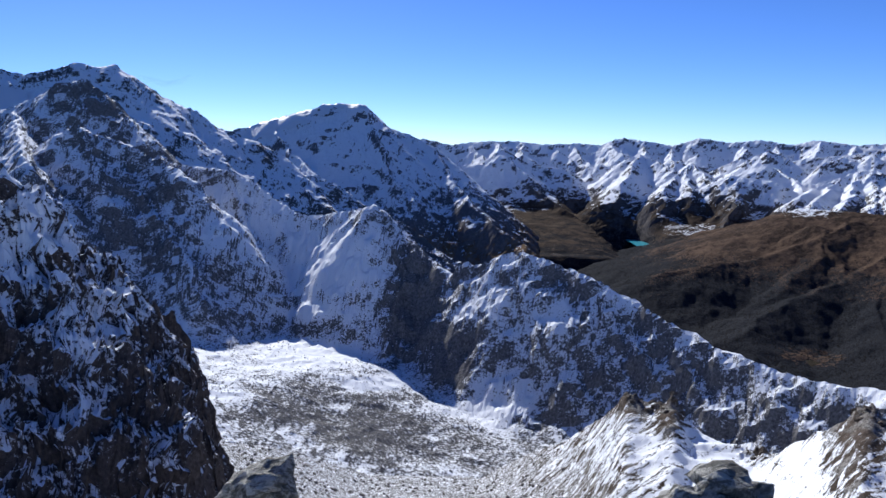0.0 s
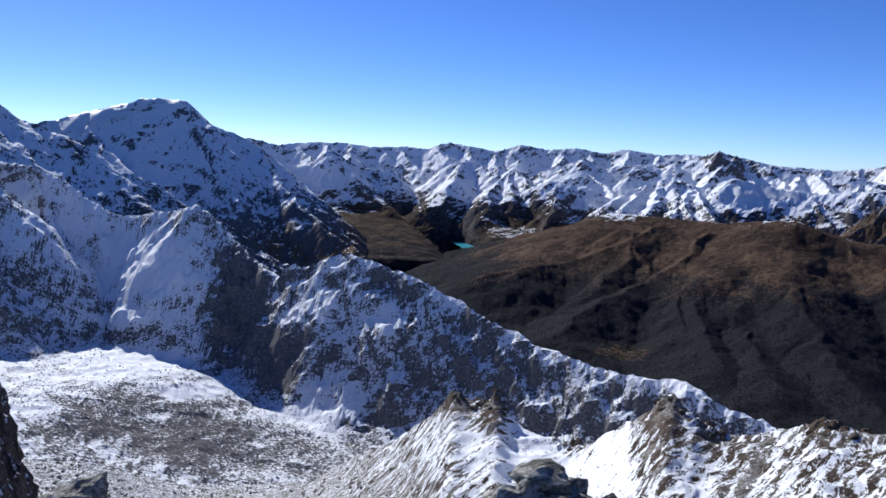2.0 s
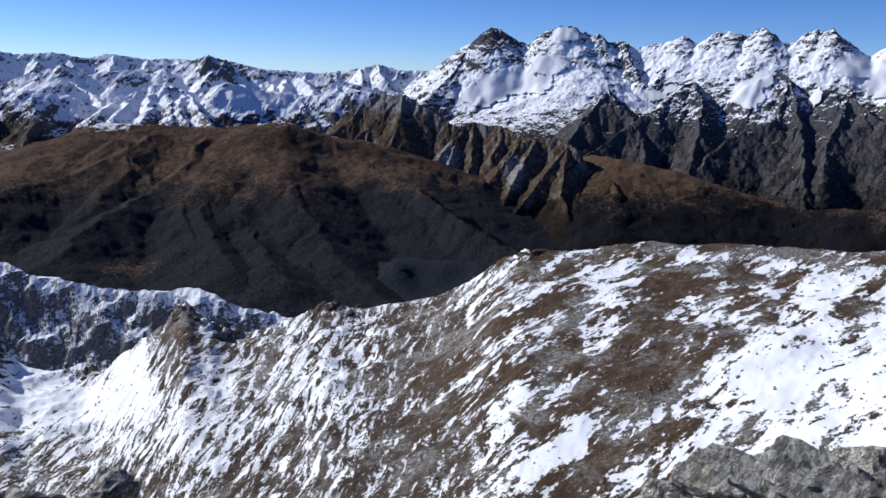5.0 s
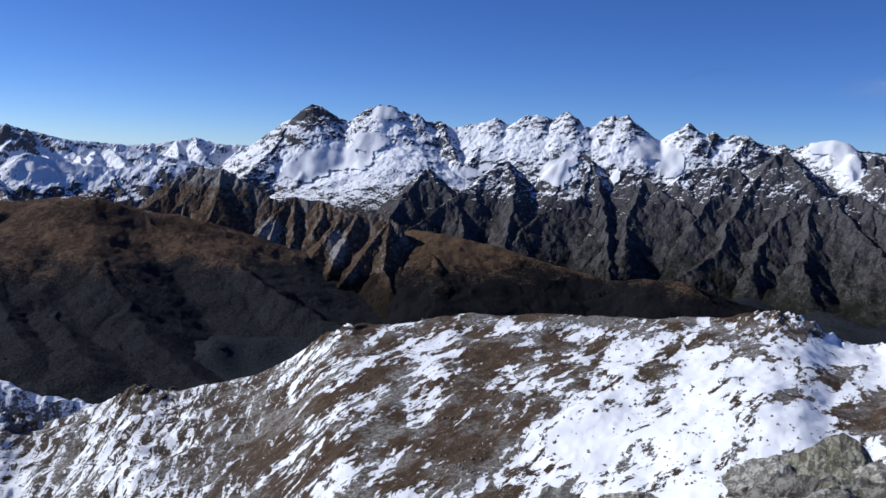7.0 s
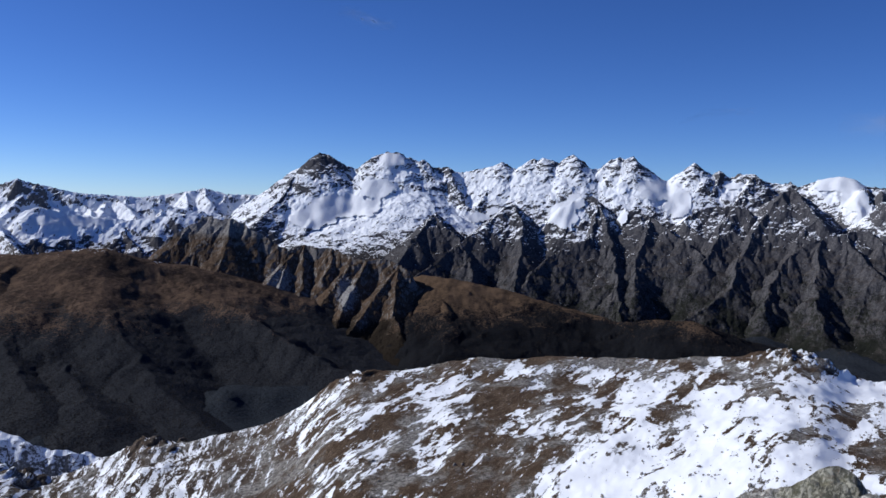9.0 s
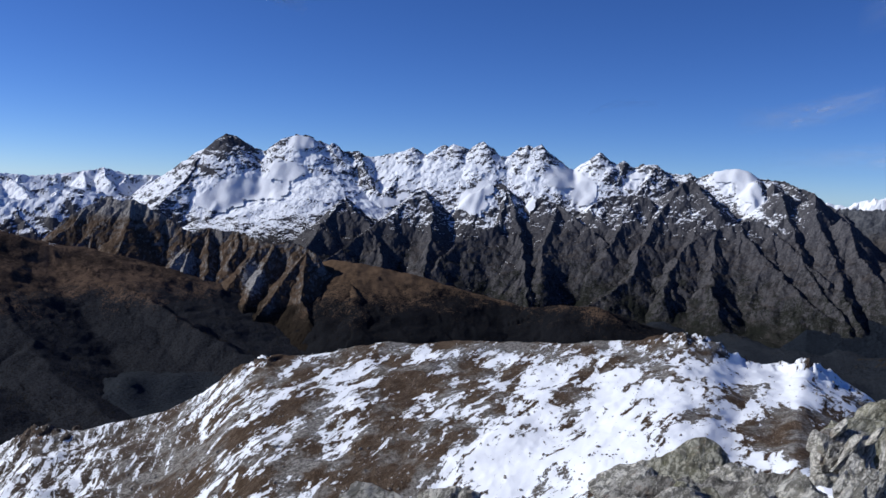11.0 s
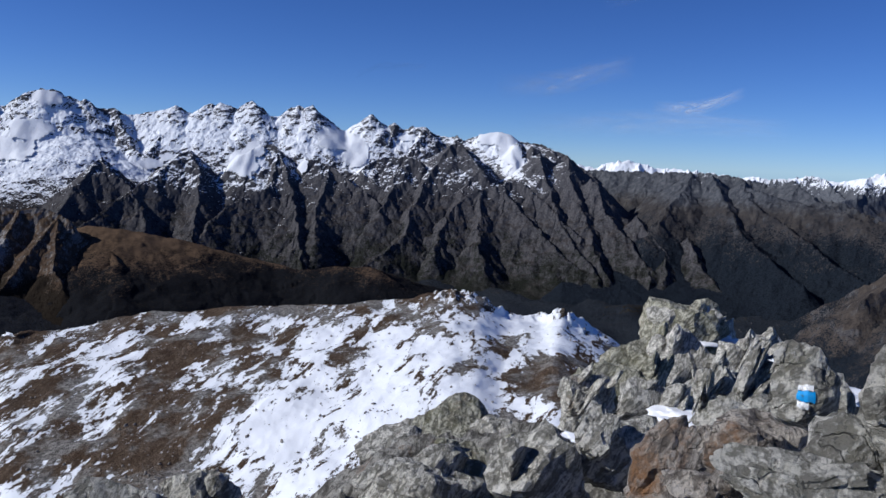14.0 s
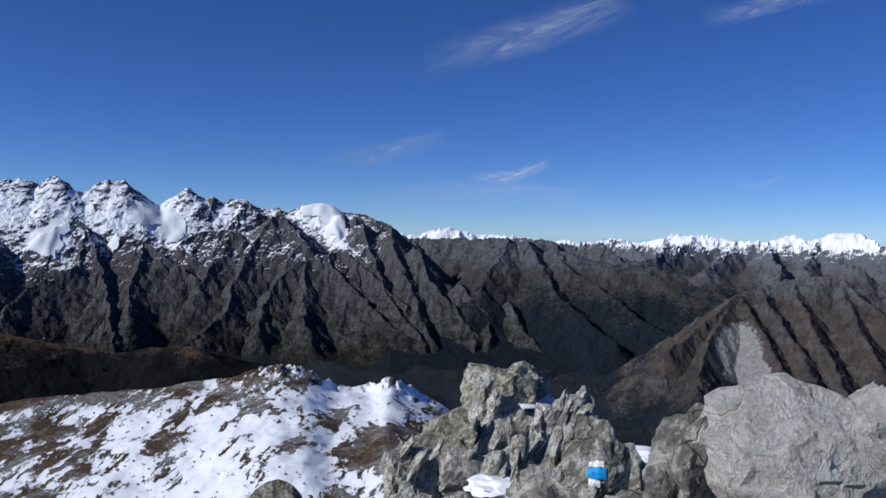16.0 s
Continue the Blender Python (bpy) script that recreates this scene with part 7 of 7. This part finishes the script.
boulder(-0.95, 6.47, -1.33, 0.15, 0.13, 0.13, 13, 24, "grey", 294)
boulder(5.66, 10.71, -4.24, 0.06, 0.13, 0.23, -22, 14, "grey", 295)
boulder(5.70, 10.32, -4.09, 0.08, 0.14, 0.23, -23, 13, "grey", 296)
boulder(5.70, 10.44, -3.83, 0.07, 0.12, 0.19, -23, 35, "grey", 297)
boulder(6.07, 10.63, -4.27, 0.08, 0.13, 0.21, -24, 38, "grey", 298)
boulder(5.60, 10.53, -3.81, 0.08, 0.11, 0.17, -22, 12, "grey", 299)
boulder(5.79, 10.31, -3.85, 0.10, 0.10, 0.12, -23, 10, "grey", 300)
boulder(5.94, 10.80, -4.39, 0.16, 0.16, 0.19, -23, 1, "grey", 301)
boulder(5.61, 10.44, -4.04, 0.17, 0.14, 0.14, -22, 1, "grey", 302)
boulder(5.58, 10.44, -4.09, 0.14, 0.15, 0.19, -22, -13, "grey", 303)
boulder(5.95, 10.49, -4.13, 0.10, 0.10, 0.11, -24, -9, "grey", 304)
boulder(2.15, 3.96, -0.25, 0.08, 0.05, 0.04, -21, 11, "grey", 305)
boulder(2.05, 3.96, -0.27, 0.09, 0.07, 0.05, -20, -7, "grey", 306)
boulder(2.01, 3.89, -0.24, 0.09, 0.07, 0.06, -20, 5, "grey", 307)

# crags on the crest of the near ridge
ROCK["brown"] = rock_material("brown_crag_rock", (0.07, 0.055, 0.042), (0.21, 0.17, 0.135), 0.2, 0.1, 4.0)
ROCK_WORDS["brown"] = "brown rock crag on the crest of the snowy ridge"
sx_, sy_, sz_ = X_HILL.reshape(-1), Y_HILL.reshape(-1), Z_HILL.reshape(-1)
rnd = random.Random(12)
for k, (a, d) in enumerate(crag_rock_pts):
    for m in range(3 if a < 50 else 2):
        x0 = (d - m * 2.4) * math.sin(radians(a)) + rnd.uniform(-1.6, 1.6)
        y0 = (d - m * 2.4) * math.cos(radians(a)) + rnd.uniform(-1.6, 1.6)
        i = int(np.argmin((sx_ - x0) ** 2 + (sy_ - y0) ** 2))
        r = rnd.uniform(0.6, 1.3) * (1.0 if a < 50 else 0.7)
        ob = new("rock_crag", rock_mesh("rock_crag", 900 + k * 5 + m, 3, ROCK["brown"]))
        ob.matrix_world = pose(x0, y0, float(sz_[i]) - r * 0.5, 0, rnd.uniform(-20, 20), rnd.uniform(0, 360))
        ob.scale = (r * 1.3, r * rnd.uniform(0.9, 1.6), r * rnd.uniform(0.8, 1.5))
        tagged(ob, ROCK_WORDS["brown"], "rock", "ridge crags")

# painted trail mark on the face of one rock: white, blue, white
mark_rock = MARK
paint_white = Nodes("white_paint")
paint_white = paint_white.done(paint_white.mix(paint_white.step(paint_white.noise(paint_white.vec(60), 5), 0.35, 0.5), (0.45, 0.44, 0.42), (0.82, 0.82, 0.8)), 0.7)
paint_blue = Nodes("blue_paint")
paint_blue = paint_blue.done(paint_blue.mix(paint_blue.step(paint_blue.noise(paint_blue.vec(70), 5), 0.3, 0.5), (0.06, 0.17, 0.28), (0.03, 0.27, 0.62)), 0.6)
inv = mark_rock.matrix_world.inverted()


for part_name, mat, up0, up1, half, shift in (("white_stripe", paint_white, 0.009, 0.044, 0.050, -0.004), ("blue_stripe", paint_blue, -0.046, 0.007, 0.054, 0.0), ("white_stripe", paint_white, -0.078, -0.048, 0.032, -0.010)):
    u, v = np.meshgrid(np.linspace(-half, half, 14), np.linspace(up0, up1, 8))
    edge = 0.003 * np.array([[math.sin(7.1 * i + 3 * j) for i in range(14)] for j in range(8)])
    side = Vector((0.21, 0.97, 0.0)).normalized()
    pts = []
    for du, dv, de in zip(u.reshape(-1), v.reshape(-1), edge.reshape(-1)):
        w = Vector((5.063, -2.126, 0.877)) - side * (du + shift) + Vector((0, 0, dv + de)) + (Vector((1.94, -1.44, 1.72)) - Vector((5.063, -2.126, 0.877))).normalized() * 0.06
        pts.append((inv @ w)[:])
    dirs = np.array(pts)
    dirs /= np.linalg.norm(dirs, axis=1)[:, None]
    rad = np.pad(rock_radius(dirs, 116).reshape(8, 14), 4, "edge")
    rad = np.max([rad[i:i + 8, j:j + 14] for i in range(9) for j in range(9)], axis=0).reshape(-1)
    co = dirs * (rad * 1.015 + 0.006)[:, None]
    ob = sheet(part_name, co[:, 0].reshape(8, 14), co[:, 1].reshape(8, 14), co[:, 2].reshape(8, 14), mat)
    ob.parent = mark_rock
tagged(mark_rock, "grey boulder with a painted white, blue and white trail mark", "boulder", "summit boulders")


def snow_patch(x, y, z, sx, sy, sz, turn, seed):
    ob = new("snow_patch", rock_mesh("snow_patch", 700 + seed, 4, snow_mat, 80, cuts=0, rough=0.3, layers=0.0, blocky=0, broken=0.0))
    ob.matrix_world = pose(x, y, z, 0, 0, turn)
    ob.scale = (sx * 1.25, sy * 1.25, sz * 0.6)
    return tagged(ob, "small patch of old snow between the summit rocks", "snow", "summit snow patches")


snow_patch(13.08, -2.56, -1.66, 0.38, 0.32, 0.17, -96, 1)
snow_patch(21.34, -4.19, -2.29, 0.38, 0.31, 0.33, -98, 2)
snow_patch(5.20, -2.18, 0.51, 0.09, 0.07, 0.02, -103, 3)
snow_patch(5.04, -2.40, 0.76, 0.08, 0.06, 0.02, -107, 4)
snow_patch(7.93, -3.02, 0.17, 0.18, 0.15, 0.08, -105, 5)
snow_patch(5.07, -2.47, 0.75, 0.06, 0.05, 0.01, -108, 6)
snow_patch(4.85, -2.50, 0.82, 0.05, 0.04, 0.01, -110, 7)
snow_patch(20.62, -3.57, -2.12, 0.31, 0.26, 0.06, -97, 8)
snow_patch(9.94, -1.24, -1.01, 0.14, 0.12, 0.04, -89, 9)
snow_patch(7.03, -2.51, 0.56, 0.09, 0.07, 0.02, -102, 10)

# loose stones between the boulders
rnd = np.random.RandomState(5)
dirs, faces = ball(1)
cos, fcs, base_i = [], [], 0
flat = np.stack([SUMMIT_X.reshape(-1), SUMMIT_Y.reshape(-1), SUMMIT_Z.reshape(-1)], -1)
near = flat[(np.hypot(flat[:, 0] - 1.0, flat[:, 1] + 1.2) > 2.2) & (np.hypot(flat[:, 0] - 1.0, flat[:, 1] + 1.2) < 8.5) & (flat[:, 0] > 1.0)]
for k in range(1500):
    c = near[rnd.randint(len(near))]
    s = 0.02 + 0.09 * rnd.rand() ** 2 * (0.5 + np.hypot(c[0], c[1]) / 7)
    r = rock_radius(dirs, 3000 + k % 40, 8, 0.03, 0.0, 0.5, 12, 0.08)
    turn = np.array(Euler(rnd.uniform(0, 6.28, 3)).to_matrix())
    cos.append((dirs * r[:, None] * s * rnd.uniform(0.6, 1.3, 3)) @ turn.T + c + [0, 0, s * 0.25])
    fcs.append(faces + base_i)
    base_i += len(dirs)
cos, fcs = np.concatenate(cos), np.concatenate(fcs)
me = bpy.data.meshes.new("loose_stones")
me.vertices.add(len(cos))
me.vertices.foreach_set("co", cos.astype(np.float32).reshape(-1))
me.loops.add(fcs.size)
me.loops.foreach_set("vertex_index", fcs.astype(np.int32).reshape(-1))
me.polygons.add(len(fcs))
me.polygons.foreach_set("loop_start", np.arange(0, fcs.size, 3, dtype=np.int32))
me.update(calc_edges=True)
me.materials.append(ROCK["grey"])
tagged(new("loose_stones", me), "loose grey stones between the boulders", "stones", kind="stuff")


# ---- thin high clouds ----
def cirrus(az0, el0, az1, el1, half, seed, dense):
    """A wispy streak of ice cloud, high and far."""
    n = Nodes("cirrus_%d" % seed)
    tx = n.t.nodes.new("ShaderNodeTexCoord")
    uv = tx.outputs["UV"]
    soft = n.xyz(uv)
    edge = n.math("MULTIPLY", n.math("MULTIPLY", soft[1], n.math("SUBTRACT", 1.0, soft[1])), 4.0)
    ends = n.math("MULTIPLY", n.math("MULTIPLY", soft[0], n.math("SUBTRACT", 1.0, soft[0])), 4.0)
    wisp = n.noise(n.vec((3.0, 2.2, 1.0), 0, uv), 7, 0.62, 1.4)
    a = n.math("MULTIPLY", n.math("MULTIPLY", n.math("MULTIPLY", edge, edge), ends), n.math("MULTIPLY", n.step(wisp, 0.28, 0.74), dense))
    n.done((0.9, 0.92, 0.95), 1.0, None, 0.0)
    n.put(n.bsdf.inputs["Alpha"], a)
    u, v = np.meshgrid(np.linspace(0, 1, 40), np.linspace(0, 1, 9))
    az = np.radians(az0 + (az1 - az0) * u)
    el = np.radians(el0 + (el1 - el0) * u + (v - 0.5) * 2 * half + 0.25 * np.sin(u * 5 + seed))
    d = 4800.0
    ob = sheet("cirrus_cloud", d * np.cos(el) * np.sin(az), d * np.cos(el) * np.cos(az), EYE + d * np.sin(el), n.mat)
    uvl = ob.data.uv_layers.new(name="UVMap")
    loops = np.zeros(len(ob.data.loops), np.int32)
    ob.data.loops.foreach_get("vertex_index", loops)
    flat = np.stack([u.reshape(-1), v.reshape(-1)], -1)[loops]
    uvl.data.foreach_set("uv", flat.astype(np.float32).reshape(-1))
    return tagged(ob, "thin white wisp of high ice cloud", "cloud", "cirrus clouds", "structure")


cirrus(89.1, 11.0, 104.0, 15.9, 1.60, 1, 0.75)
cirrus(92.7, 3.6, 98.5, 4.8, 0.55, 2, 1.0)
cirrus(82.3, 5.0, 91.5, 6.3, 1.00, 3, 0.55)
cirrus(108.0, 14.3, 116.1, 14.9, 0.80, 4, 0.45)
cirrus(83.8, 2.7, 101.6, 2.7, 1.00, 5, 0.4)
cirrus(72.7, 5.3, 77.7, 6.4, 0.35, 6, 0.20)
cirrus(49.7, 12.2, 53.9, 11.7, 0.50, 7, 0.50)
cirrus(-20.1, 4.0, -16.6, 4.3, 0.30, 8, 0.30)
cirrus(110.3, 3.5, 113.7, 3.7, 0.30, 9, 0.20)
